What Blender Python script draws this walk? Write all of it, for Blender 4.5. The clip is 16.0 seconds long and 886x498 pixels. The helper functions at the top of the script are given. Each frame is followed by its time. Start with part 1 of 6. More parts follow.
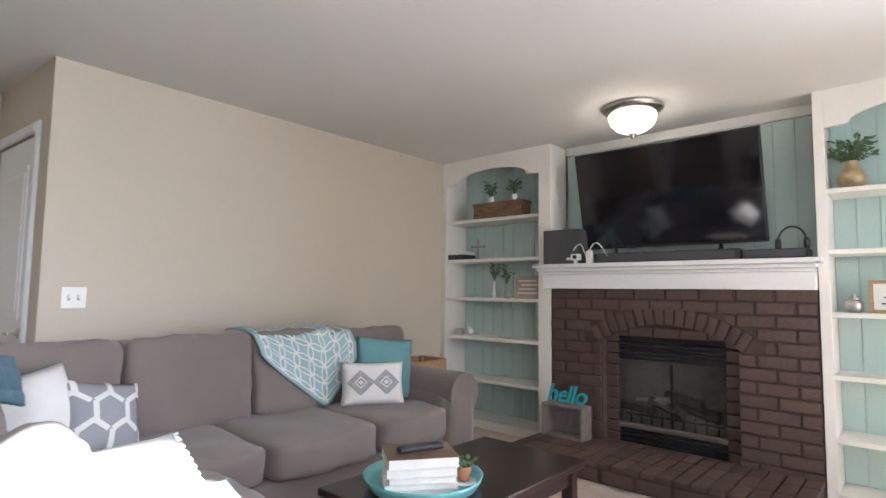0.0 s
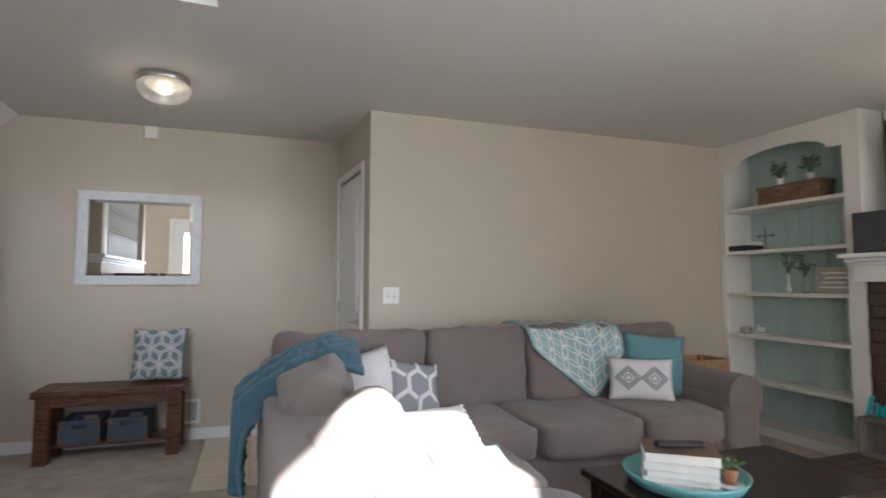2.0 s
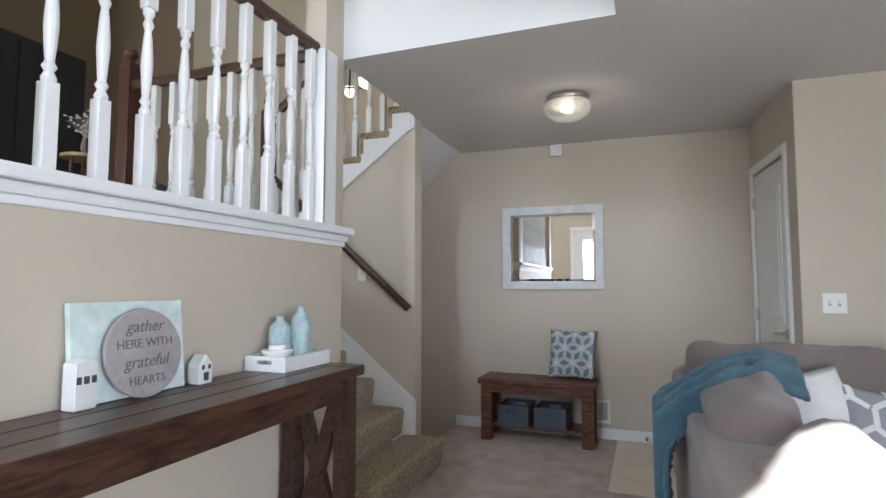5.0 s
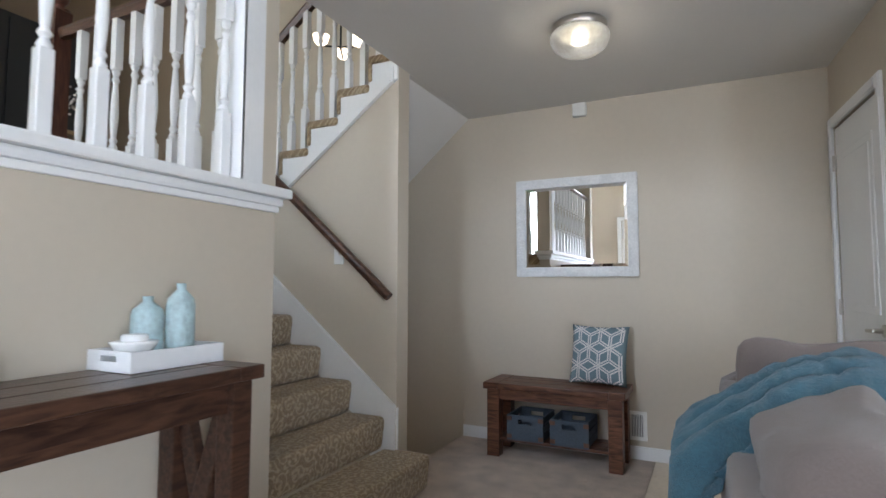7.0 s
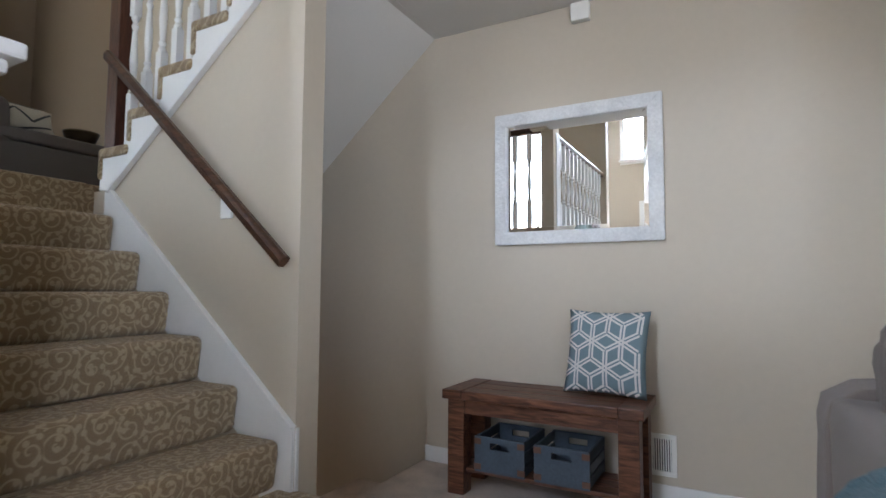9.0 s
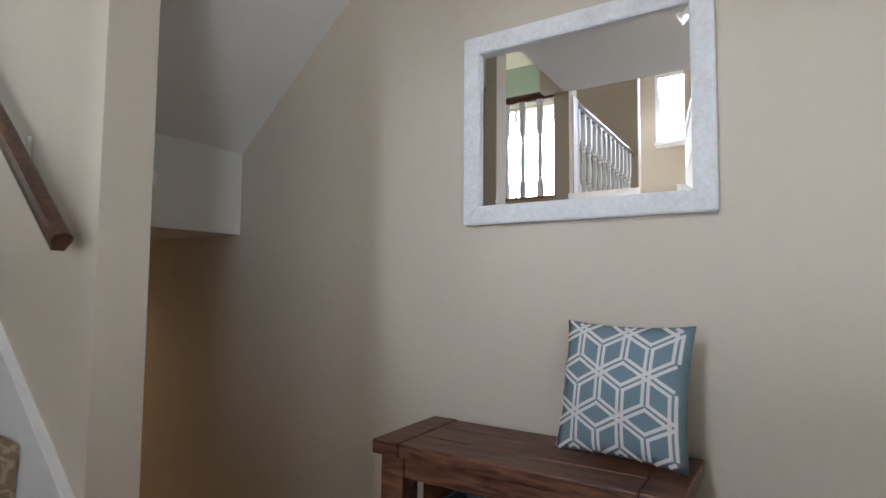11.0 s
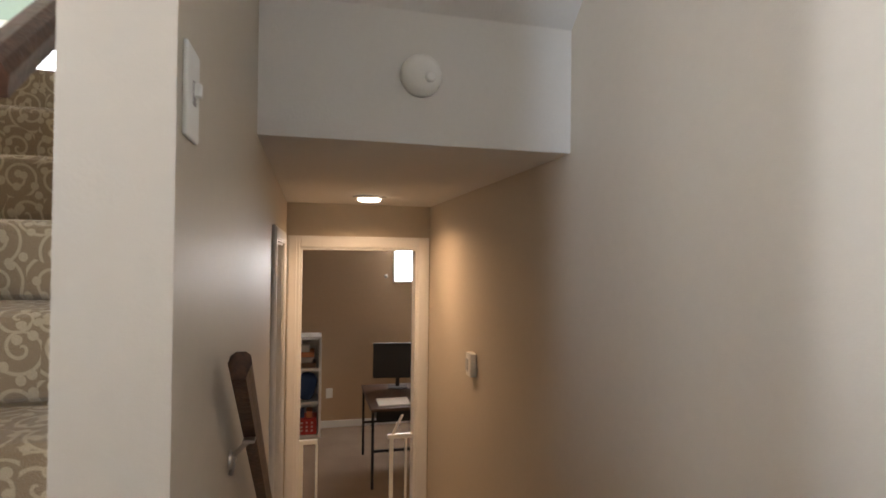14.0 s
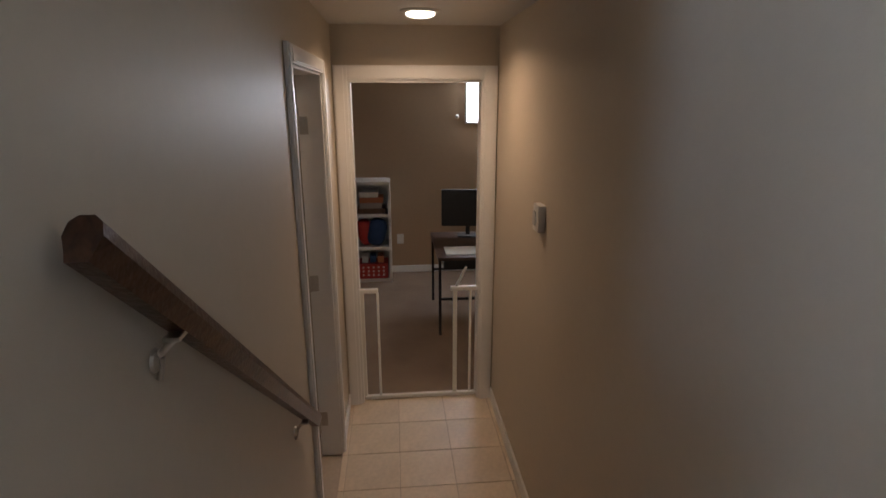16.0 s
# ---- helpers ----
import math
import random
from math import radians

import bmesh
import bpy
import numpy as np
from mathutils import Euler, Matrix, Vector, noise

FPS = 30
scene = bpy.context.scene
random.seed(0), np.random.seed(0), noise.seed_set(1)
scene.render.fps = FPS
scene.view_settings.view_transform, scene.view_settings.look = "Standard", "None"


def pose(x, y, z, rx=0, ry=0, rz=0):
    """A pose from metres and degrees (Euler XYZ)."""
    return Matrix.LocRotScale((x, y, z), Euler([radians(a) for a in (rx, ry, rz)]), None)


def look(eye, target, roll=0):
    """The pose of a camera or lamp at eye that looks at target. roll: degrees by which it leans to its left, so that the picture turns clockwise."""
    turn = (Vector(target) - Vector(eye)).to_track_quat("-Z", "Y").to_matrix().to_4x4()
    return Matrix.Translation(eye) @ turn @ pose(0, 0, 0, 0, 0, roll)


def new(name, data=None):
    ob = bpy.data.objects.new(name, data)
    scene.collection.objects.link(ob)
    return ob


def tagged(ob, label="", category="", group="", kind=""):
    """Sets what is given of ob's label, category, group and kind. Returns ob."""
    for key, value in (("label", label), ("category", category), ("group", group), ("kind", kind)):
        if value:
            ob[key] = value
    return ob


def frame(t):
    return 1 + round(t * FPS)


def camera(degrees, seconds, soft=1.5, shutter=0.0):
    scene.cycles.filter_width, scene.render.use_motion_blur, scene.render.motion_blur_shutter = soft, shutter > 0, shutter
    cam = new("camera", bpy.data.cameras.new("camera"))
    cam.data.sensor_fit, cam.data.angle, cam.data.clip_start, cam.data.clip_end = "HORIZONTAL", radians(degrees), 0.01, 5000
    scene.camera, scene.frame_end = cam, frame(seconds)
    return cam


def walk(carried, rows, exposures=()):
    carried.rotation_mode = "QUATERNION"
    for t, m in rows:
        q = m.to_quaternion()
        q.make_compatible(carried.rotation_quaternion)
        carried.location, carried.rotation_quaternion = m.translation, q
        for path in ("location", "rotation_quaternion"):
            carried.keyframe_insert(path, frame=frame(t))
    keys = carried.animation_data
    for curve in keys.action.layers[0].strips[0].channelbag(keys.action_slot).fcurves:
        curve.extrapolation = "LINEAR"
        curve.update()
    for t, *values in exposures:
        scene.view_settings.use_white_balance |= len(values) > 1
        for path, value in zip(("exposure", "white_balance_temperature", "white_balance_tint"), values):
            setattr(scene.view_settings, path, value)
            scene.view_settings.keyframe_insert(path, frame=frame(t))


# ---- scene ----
cam = camera(78.7, 16.0, shutter=0.4)
PATH = [
    (0, (0.218, 0.343, 1.186), (1.707, 1.669, 1.348), 0.84),
    (0.5, (0.173, 0.235, 1.203), (1.553, 1.674, 1.367), -0.02),
    (1, (0.144, 0.206, 1.203), (1.326, 1.814, 1.338), -0.44),
    (1.5, (0.164, 0.137, 1.199), (1.074, 1.913, 1.328), -0.35),
    (2, (0.178, 0.099, 1.212), (0.837, 1.983, 1.341), 0.16),
    (2.5, (0.150, 0.103, 1.234), (0.505, 2.067, 1.362), 0.37),
    (3, (0.125, 0.096, 1.240), (0.107, 2.092, 1.369), 0.29),
    (3.5, (0.111, 0.102, 1.232), (-0.162, 2.078, 1.371), 0.03),
    (4, (0.098, 0.105, 1.235), (-0.365, 2.046, 1.378), -0.03),
    (6.5, (0.148, 0.655, 1.167), (-0.706, 2.459, 1.300), 0.19),
    (7, (0.206, 0.963, 1.132), (-0.680, 2.751, 1.268), 0.15),
    (7.5, (0.186, 1.255, 1.080), (-0.724, 3.031, 1.218), 0.13),
    (8, (0.123, 1.551, 1.055), (-0.800, 3.321, 1.191), 0.27),
    (8.5, (0.111, 1.834, 1.019), (-0.830, 3.593, 1.153), 0.31),
    (9, (0.073, 2.086, 0.978), (-0.885, 3.837, 1.116), 0.31),
    (11.5, (-0.135, 3.237, 0.981), (-1.295, 4.862, 1.101), 0.58),
    (12, (-0.224, 3.420, 0.971), (-1.642, 4.826, 1.088), 0.57),
    (12.5, (-0.317, 3.560, 0.953), (-2.007, 4.622, 1.064), 0.57),
    (13, (-0.462, 3.699, 0.920), (-2.275, 4.536, 1.025), 0.78),
    (13.5, (-0.597, 3.811, 0.885), (-2.483, 4.470, 0.980), 0.93),
    (14, (-0.742, 3.944, 0.877), (-2.684, 4.423, 0.898), 0.68),
    (14.5, (-0.900, 4.015, 0.848), (-2.869, 4.347, 0.738), 0.74),
    (15, (-1.049, 4.069, 0.836), (-3.009, 4.354, 0.560), 0.55),
    (15.5, (-1.141, 4.126, 0.829), (-3.082, 4.356, 0.405), 0.10),
    (16, (-1.179, 4.141, 0.818), (-3.096, 4.315, 0.275), -0.09),
]
walk(cam, [(t, look(eye, target, roll)) for t, eye, target, roll in PATH],
     [(0, 2.95, 6150, 14), (1.0, 2.80, 6200, 15), (1.5, 2.58, 6250, 14), (2.5, 2.26, 6300, 13), (3.2, 2.36, 6250, 13), (4.0, 2.44, 6150, 12), (6.5, 2.52, 6050, 11), (9.0, 2.74, 5950, 12),
      (11.5, 2.76, 6250, 13), (12.5, 3.05, 6400, 14), (13.5, 3.52, 6350, 14), (15.4, 4.02, 6200, 12), (15.7, 3.82, 6000, 12), (16.0, 3.03, 5650, 12)])

# ---- world, sun, window light ----
world = bpy.data.worlds.new("world")
scene.world = world
world.use_nodes = True
wn = world.node_tree
sky = wn.nodes.new("ShaderNodeTexSky")
sky.sky_type, sky.sun_disc = "NISHITA", False
SUN_DIR = Vector((1.84, 3.95, -3.03)).normalized()
sky.sun_elevation = math.asin(-SUN_DIR.z)
sky.sun_rotation = math.atan2(-SUN_DIR.x, -SUN_DIR.y)
wn.links.new(sky.outputs[0], wn.nodes["Background"].inputs[0])
wn.nodes["Background"].inputs[1].default_value = 0.06

sun = new("sun", bpy.data.lights.new("sun", "SUN"))
sun.data.energy, sun.data.angle, sun.data.color = 5.0, radians(0.5), (1.0, 0.97, 0.92)
sun.matrix_world = look((0, 0, 8), Vector((0, 0, 8)) + SUN_DIR)


def window_light(name, loc, target, w, h, watts, col=(0.78, 0.87, 1.0)):
    la = bpy.data.lights.new(name, "AREA")
    la.shape, la.size, la.size_y, la.energy, la.color = "RECTANGLE", w, h, watts, col
    ob = new(name, la)
    ob.matrix_world = look(loc, target)
    return ob


def bulb(name, loc, watts, col, r=0.05):
    la = bpy.data.lights.new(name, "POINT")
    la.energy, la.color, la.shadow_soft_size = watts, col, r
    ob = new(name, la)
    ob.location = loc
    return ob


WB = -2.5          # inner face of the back wall
window_light("foyer_window_light", (-1.255, WB - 0.02, 3.78), (-1.0, 2.5, 0.6), 0.81, 1.0, 20)
window_light("dining_window_light", (-3.6, WB - 0.02, 3.0), (-3.4, 0, 2.4), 2.2, 1.8, 11)
# fill light for the sofa wall, set in an unseen back window
window_light("living_fill_light", (2.1, WB - 0.02, 1.5), (2.0, 2, 1.5), 2.0, 1.3, 1.5)
# fill light from an invented side window, brightens the half wall
side_fill = window_light("side_fill_light", (4.08, -1.5, 1.25), (0, -1.5, 1.0), 1.4, 1.7, 28)
side_fill.data.spread = radians(150)
window_light("door_glass_light", (-0.9, WB - 0.02, 1.6), (-0.9, 2, 1.0), 0.5, 1.1, 7)
window_light("basement_window_light", (-7.44, 5.37, 0.78), (-6, 5.0, 0.1), 1.0, 0.45, 2.2, (1.0, 0.93, 0.84))
bulb("hall_bulb", (-0.35, 3.62, 2.30), 0.27, (1.0, 0.88, 0.7))
bulb("living_bulb", (3.68, 1.75, 2.27), 0.45, (1.0, 0.9, 0.75))
dl = window_light("stair_lamp", (-4.02, 4.29, 1.17), (-4.02, 4.29, 0), 0.14, 0.14, 0.8, (1.0, 0.64, 0.36))
dl.data.shape, dl.data.spread = "DISK", radians(155)


# ---- materials ----
def mat(name, col, rough=0.6, metal=0.0, var=0.08, scale=3.0, fine=60.0, bump=0.0, bscale=200.0, sheen=0.0, spec=0.5, trans=0.0, coat=0.0, emit=0.0):
    m = bpy.data.materials.new(name)
    m.use_nodes = True
    n, l = m.node_tree.nodes, m.node_tree.links
    b = n["Principled BSDF"]
    b.inputs["Roughness"].default_value, b.inputs["Metallic"].default_value = rough, metal
    b.inputs["Specular IOR Level"].default_value = spec
    b.inputs["Transmission Weight"].default_value, b.inputs["Coat Weight"].default_value = trans, coat
    b.inputs["Sheen Weight"].default_value = sheen
    tc = n.new("ShaderNodeTexCoord")
    n1, n2 = n.new("ShaderNodeTexNoise"), n.new("ShaderNodeTexNoise")
    n1.inputs["Scale"].default_value, n2.inputs["Scale"].default_value = scale, fine
    n1.inputs["Detail"].default_value = n2.inputs["Detail"].default_value = 3
    l.new(tc.outputs["Object"], n1.inputs["Vector"])
    l.new(tc.outputs["Object"], n2.inputs["Vector"])
    add = n.new("ShaderNodeMath")
    add.operation = "ADD"
    l.new(n1.outputs["Fac"], add.inputs[0])
    l.new(n2.outputs["Fac"], add.inputs[1])
    ramp = n.new("ShaderNodeMapRange")
    ramp.inputs["From Min"].default_value, ramp.inputs["From Max"].default_value = 0.6, 1.4
    ramp.inputs["To Min"].default_value, ramp.inputs["To Max"].default_value = 1 - var, 1 + var
    l.new(add.outputs[0], ramp.inputs["Value"])
    mul = n.new("ShaderNodeVectorMath")
    mul.operation = "MULTIPLY"
    mul.inputs[0].default_value = col
    l.new(ramp.outputs[0], mul.inputs[1])
    l.new(mul.outputs[0], b.inputs["Base Color"])
    if bump:
        n3, bp = n.new("ShaderNodeTexNoise"), n.new("ShaderNodeBump")
        n3.inputs["Scale"].default_value, n3.inputs["Detail"].default_value = bscale, 4
        bp.inputs["Strength"].default_value, bp.inputs["Distance"].default_value = bump, 0.01
        l.new(tc.outputs["Object"], n3.inputs["Vector"])
        l.new(n3.outputs["Fac"], bp.inputs["Height"])
        l.new(bp.outputs[0], b.inputs["Normal"])
    if emit:
        b.inputs["Emission Color"].default_value, b.inputs["Emission Strength"].default_value = (*col, 1), emit
    return m


def wood(name, dark, light, rough=0.35, stretch=(1, 9, 9), spec=0.4):
    """Stained timber with grain along one axis and a few knots."""
    m = mat(name, dark, rough, spec=spec, bump=0.15, bscale=90)
    n, l = m.node_tree.nodes, m.node_tree.links
    tc, mp, nz, cr = n["Texture Coordinate"], n.new("ShaderNodeMapping"), n.new("ShaderNodeTexNoise"), n.new("ShaderNodeValToRGB")
    mp.inputs["Scale"].default_value = stretch
    nz.inputs["Scale"].default_value, nz.inputs["Detail"].default_value, nz.inputs["Distortion"].default_value = 5, 6, 1.2
    cr.color_ramp.elements[0].position, cr.color_ramp.elements[1].position = 0.35, 0.68
    cr.color_ramp.elements[0].color, cr.color_ramp.elements[1].color = (*dark, 1), (*light, 1)
    l.new(tc.outputs["Object"], mp.inputs[0])
    l.new(mp.outputs[0], nz.inputs["Vector"])
    l.new(nz.outputs["Fac"], cr.inputs[0])
    l.new(cr.outputs[0], n["Principled BSDF"].inputs["Base Color"])
    return m


def scroll_carpet(name, ground, line):
    """Stair runner with pale scrolls on a gold-brown ground."""
    m = mat(name, ground, 0.95, bump=0.6, bscale=500, sheen=0.3, spec=0.1)
    n, l = m.node_tree.nodes, m.node_tree.links
    tc = n["Texture Coordinate"]
    def mth(op, a, b=None):
        k = n.new("ShaderNodeMath")
        k.operation = op
        for s, v in enumerate((a, b)):
            if v is None:
                continue
            if isinstance(v, (int, float)):
                k.inputs[s].default_value = v
            else:
                l.new(v, k.inputs[s])
        return k.outputs[0]
    sep, com = n.new("ShaderNodeSeparateXYZ"), n.new("ShaderNodeCombineXYZ")
    l.new(tc.outputs["Object"], sep.inputs[0])
    l.new(sep.outputs[1], com.inputs[0])
    l.new(mth("SUBTRACT", sep.outputs[2], sep.outputs[0]), com.inputs[1])
    v = n.new("ShaderNodeTexVoronoi")
    v.voronoi_dimensions = "2D"
    v.inputs["Scale"].default_value, v.inputs["Randomness"].default_value = 10.5, 0.75
    l.new(com.outputs[0], v.inputs["Vector"])
    loc = n.new("ShaderNodeVectorMath")
    loc.operation = "SUBTRACT"
    l.new(com.outputs[0], loc.inputs[0])
    l.new(v.outputs["Position"], loc.inputs[1])
    s2 = n.new("ShaderNodeSeparateXYZ")
    l.new(loc.outputs[0], s2.inputs[0])
    s3 = n.new("ShaderNodeSeparateXYZ")
    l.new(v.outputs["Color"], s3.inputs[0])
    spin = mth("SUBTRACT", mth("MULTIPLY", mth("GREATER_THAN", s3.outputs[0], 0.5), 2.0), 1.0)
    ang = mth("MULTIPLY", mth("ARCTAN2", s2.outputs[1], s2.outputs[0]), spin)
    turn = mth("ADD", mth("ADD", ang, mth("MULTIPLY", v.outputs["Distance"], 21.0)), mth("MULTIPLY", s3.outputs[1], 6.0))
    sn = n.new("ShaderNodeMath")
    sn.operation = "SINE"
    l.new(turn, sn.inputs[0])
    lf = n.new("ShaderNodeTexVoronoi")
    lf.voronoi_dimensions = "2D"
    lf.inputs["Scale"].default_value = 27
    l.new(com.outputs[0], lf.inputs["Vector"])
    leaf = mth("MULTIPLY", mth("SUBTRACT", 0.34, lf.outputs["Distance"]), 9.0)
    both = mth("MAXIMUM", sn.outputs[0], mth("MINIMUM", leaf, 1.0))
    cr = n.new("ShaderNodeValToRGB")
    cr.color_ramp.elements[0].position, cr.color_ramp.elements[1].position = 0.62, 0.88
    cr.color_ramp.elements[0].color, cr.color_ramp.elements[1].color = (*ground, 1), (*line, 1)
    l.new(both, cr.inputs[0])
    nz = n.new("ShaderNodeTexNoise")
    nz.inputs["Scale"].default_value = 350
    l.new(tc.outputs["Object"], nz.inputs["Vector"])
    mr = n.new("ShaderNodeMapRange")
    mr.inputs["To Min"].default_value, mr.inputs["To Max"].default_value = 0.75, 1.25
    l.new(nz.outputs["Fac"], mr.inputs["Value"])
    mu = n.new("ShaderNodeVectorMath")
    mu.operation = "MULTIPLY"
    l.new(cr.outputs[0], mu.inputs[0])
    l.new(mr.outputs[0], mu.inputs[1])
    l.new(mu.outputs[0], n["Principled BSDF"].inputs["Base Color"])
    return m


def vary(m, amount=0.18):
    """Lets pieces that share one mesh differ a little in tone."""
    n, l = m.node_tree.nodes, m.node_tree.links
    b = n["Principled BSDF"]
    src = b.inputs["Base Color"].links[0].from_socket
    oi, mr, mu = n.new("ShaderNodeObjectInfo"), n.new("ShaderNodeMapRange"), n.new("ShaderNodeVectorMath")
    mr.inputs["To Min"].default_value, mr.inputs["To Max"].default_value = 1 - amount, 1 + amount
    mu.operation = "MULTIPLY"
    l.new(oi.outputs["Random"], mr.inputs["Value"])
    l.new(src, mu.inputs[0])
    l.new(mr.outputs[0], mu.inputs[1])
    l.new(mu.outputs[0], b.inputs["Base Color"])
    return m


PAINT = mat("beige_wall_paint", (0.55, 0.485, 0.39), 0.5, var=0.025, scale=1.2, fine=30, bump=0.06, bscale=180, spec=0.35)
STAIRPAINT = mat("satin_stair_wall_paint", (0.55, 0.485, 0.39), 0.48, var=0.025, scale=1.2, fine=30, bump=0.05, bscale=180, spec=0.3)
TAN = mat("tan_wall_paint", (0.42, 0.295, 0.18), 0.6, var=0.03, scale=1.5, fine=30, bump=0.06, bscale=180)
SAGE = mat("sage_wall_paint", (0.36, 0.45, 0.38), 0.6, var=0.03, bump=0.05)
CEIL = mat("ceiling_paint", (0.71, 0.695, 0.665), 0.85, var=0.02, scale=0.8, bump=0.12, bscale=120, spec=0.2)
TRIM = mat("white_trim_paint", (0.79, 0.79, 0.78), 0.35, var=0.025, scale=5, fine=50, bump=0.03)
CREAM = mat("cream_cabinet_paint", (0.78, 0.75, 0.69), 0.45, var=0.03, scale=4, bump=0.04)
MINT = mat("mint_beadboard_paint", (0.47, 0.60, 0.56), 0.55, var=0.05, scale=4, bump=0.05)
# tan made darker: the dim upper floor's shade is put into the colour
SHADEDTAN = mat("shaded_tan_wall_paint", (0.27, 0.20, 0.135), 0.6, var=0.03, scale=1.5, fine=30, bump=0.06, bscale=180)
CARPET = mat("beige_carpet", (0.54, 0.435, 0.345), 0.95, var=0.42, scale=6.5, fine=130, bump=0.8, bscale=420, sheen=0.3, spec=0.1)
OFFICECARPET = mat("tan_office_carpet", (0.30, 0.225, 0.165), 0.95, var=0.2, scale=3, fine=200, bump=0.6, bscale=400, spec=0.1)
CREAMCLOTH = mat("cream_print_cloth", (0.38, 0.35, 0.29), 0.9, var=0.1, fine=200, bump=0.3, bscale=400)
RUNNER = scroll_carpet("scrolled_stair_carpet", (0.305, 0.218, 0.126), (0.49, 0.388, 0.245))
TILE = vary(mat("beige_floor_tile", (0.68, 0.58, 0.45), 0.35, var=0.12, scale=6, fine=40, bump=0.05), 0.08)
GROUT = mat("grout", (0.50, 0.42, 0.33), 0.9, var=0.1)
BRICK = vary(mat("brown_painted_brick", (0.088, 0.053, 0.042), 0.62, var=0.22, scale=9, fine=90, bump=0.5, bscale=80), 0.10)
MORTAR = mat("brown_painted_mortar", (0.074, 0.046, 0.037), 0.85, var=0.2, scale=12, bump=0.5, bscale=150)
DARKWOOD = wood("dark_stained_pine", (0.030, 0.014, 0.009), (0.095, 0.046, 0.028), 0.30, (9, 1.2, 9))
BENCHWOOD = wood("brown_stained_pine", (0.05, 0.018, 0.010), (0.20, 0.085, 0.045), 0.4, (1.2, 9, 9))
RAILWOOD = wood("walnut_rail_wood", (0.045, 0.020, 0.012), (0.11, 0.052, 0.03), 0.3, (1.5, 8, 8))
ESPRESSO = wood("espresso_wood", (0.018, 0.009, 0.008), (0.035, 0.015, 0.012), 0.22, (1.5, 8, 8))
NEWELWOOD = wood("red_brown_newel_wood", (0.05, 0.016, 0.010), (0.10, 0.035, 0.02), 0.3, (9, 9, 1.2))
OAK = wood("light_wood", (0.36, 0.22, 0.11), (0.50, 0.33, 0.18), 0.5, (8, 1.5, 8))
CRATEWOOD = wood("worn_brown_box_wood", (0.13, 0.075, 0.04), (0.26, 0.16, 0.09), 0.6, (8, 1.5, 8))
SOFA = mat("taupe_sofa_fabric", (0.20, 0.164, 0.149), 0.9, var=0.12, scale=5, fine=220, bump=0.35, bscale=600, sheen=0.25, spec=0.15)
TEAL = mat("teal_fleece", (0.052, 0.124, 0.165), 0.95, var=0.28, scale=16, fine=140, bump=0.7, bscale=300, sheen=0.25, spec=0.1)
TEALP = mat("teal_pillow_cloth", (0.13, 0.30, 0.33), 0.9, var=0.12, scale=12, fine=200, bump=0.3, bscale=400, sheen=0.2)
AQUA = mat("aqua_throw_cloth", (0.33, 0.50, 0.52), 0.9, var=0.10, scale=8, fine=300, bump=0.4, bscale=500)
SLATE = mat("slate_blue_cloth", (0.19, 0.27, 0.31), 0.9, var=0.10, scale=10, fine=300, bump=0.3, bscale=500)
WHITECLOTH = mat("white_cloth", (0.76, 0.74, 0.72), 0.9, var=0.06, scale=10, fine=250, bump=0.4, bscale=450)
GREYCLOTH = mat("grey_print_cloth", (0.30, 0.30, 0.32), 0.9, var=0.1, fine=250, bump=0.3, bscale=450)
NICKEL = mat("brushed_nickel", (0.52, 0.49, 0.45), 0.32, 1.0, var=0.1, scale=20)
BLACK = mat("black_metal", (0.012, 0.012, 0.013), 0.45, 0.3, var=0.2, scale=15)
SCREEN = mat("black_screen", (0.006, 0.006, 0.008), 0.07, 0.0, var=0.1, spec=0.6)
PLASTIC = mat("black_plastic", (0.018, 0.018, 0.02), 0.5, var=0.1)
GREYBOX = mat("dark_grey_case", (0.06, 0.06, 0.065), 0.5, var=0.1)
WHITEP = mat("white_plastic", (0.80, 0.79, 0.75), 0.35, var=0.02)
DISTRESS = mat("distressed_white_paint", (0.70, 0.705, 0.70), 0.6, var=0.14, scale=14, fine=70, bump=0.6, bscale=60)
CRATEBLUE = mat("slate_blue_crate_paint", (0.055, 0.075, 0.10), 0.6, var=0.25, scale=8, fine=70, bump=0.3, bscale=60)
COPPER = mat("copper_corner_plate", (0.16, 0.085, 0.06), 0.45, 0.7, var=0.15, scale=20)
AQUAGLASS = mat("sea_glass_bottle", (0.66, 0.83, 0.85), 0.3, var=0.3, scale=28, fine=60, bump=0.8, bscale=45, trans=0.55)
CERAMIC = mat("white_ceramic", (0.78, 0.78, 0.76), 0.25, var=0.03, scale=8)
TURQ = mat("turquoise_paint", (0.03, 0.42, 0.48), 0.4, var=0.06)
TRAYTEAL = mat("aqua_enamel_tray", (0.16, 0.42, 0.42), 0.4, var=0.08, scale=14, bump=0.1)
LEAF = mat("green_leaf", (0.08, 0.145, 0.06), 0.55, var=0.3, scale=30)
TERRA = mat("terracotta", (0.45, 0.19, 0.10), 0.8, var=0.1, scale=20)
PAPER = mat("paper_pages", (0.74, 0.72, 0.68), 0.8, var=0.08, scale=20, fine=300)
COVER = mat("brown_magazine_cover", (0.13, 0.075, 0.05), 0.3, var=0.5, scale=14)
BRONZE = mat("dark_bronze", (0.07, 0.05, 0.03), 0.35, 0.7, var=0.2, scale=20)
SENSORGREY = mat("pale_grey_plastic", (0.42, 0.43, 0.44), 0.4, var=0.03)
BOXWOOD = mat("weathered_box_wood", (0.22, 0.19, 0.17), 0.75, var=0.2, scale=8, fine=60, bump=0.3, bscale=60)
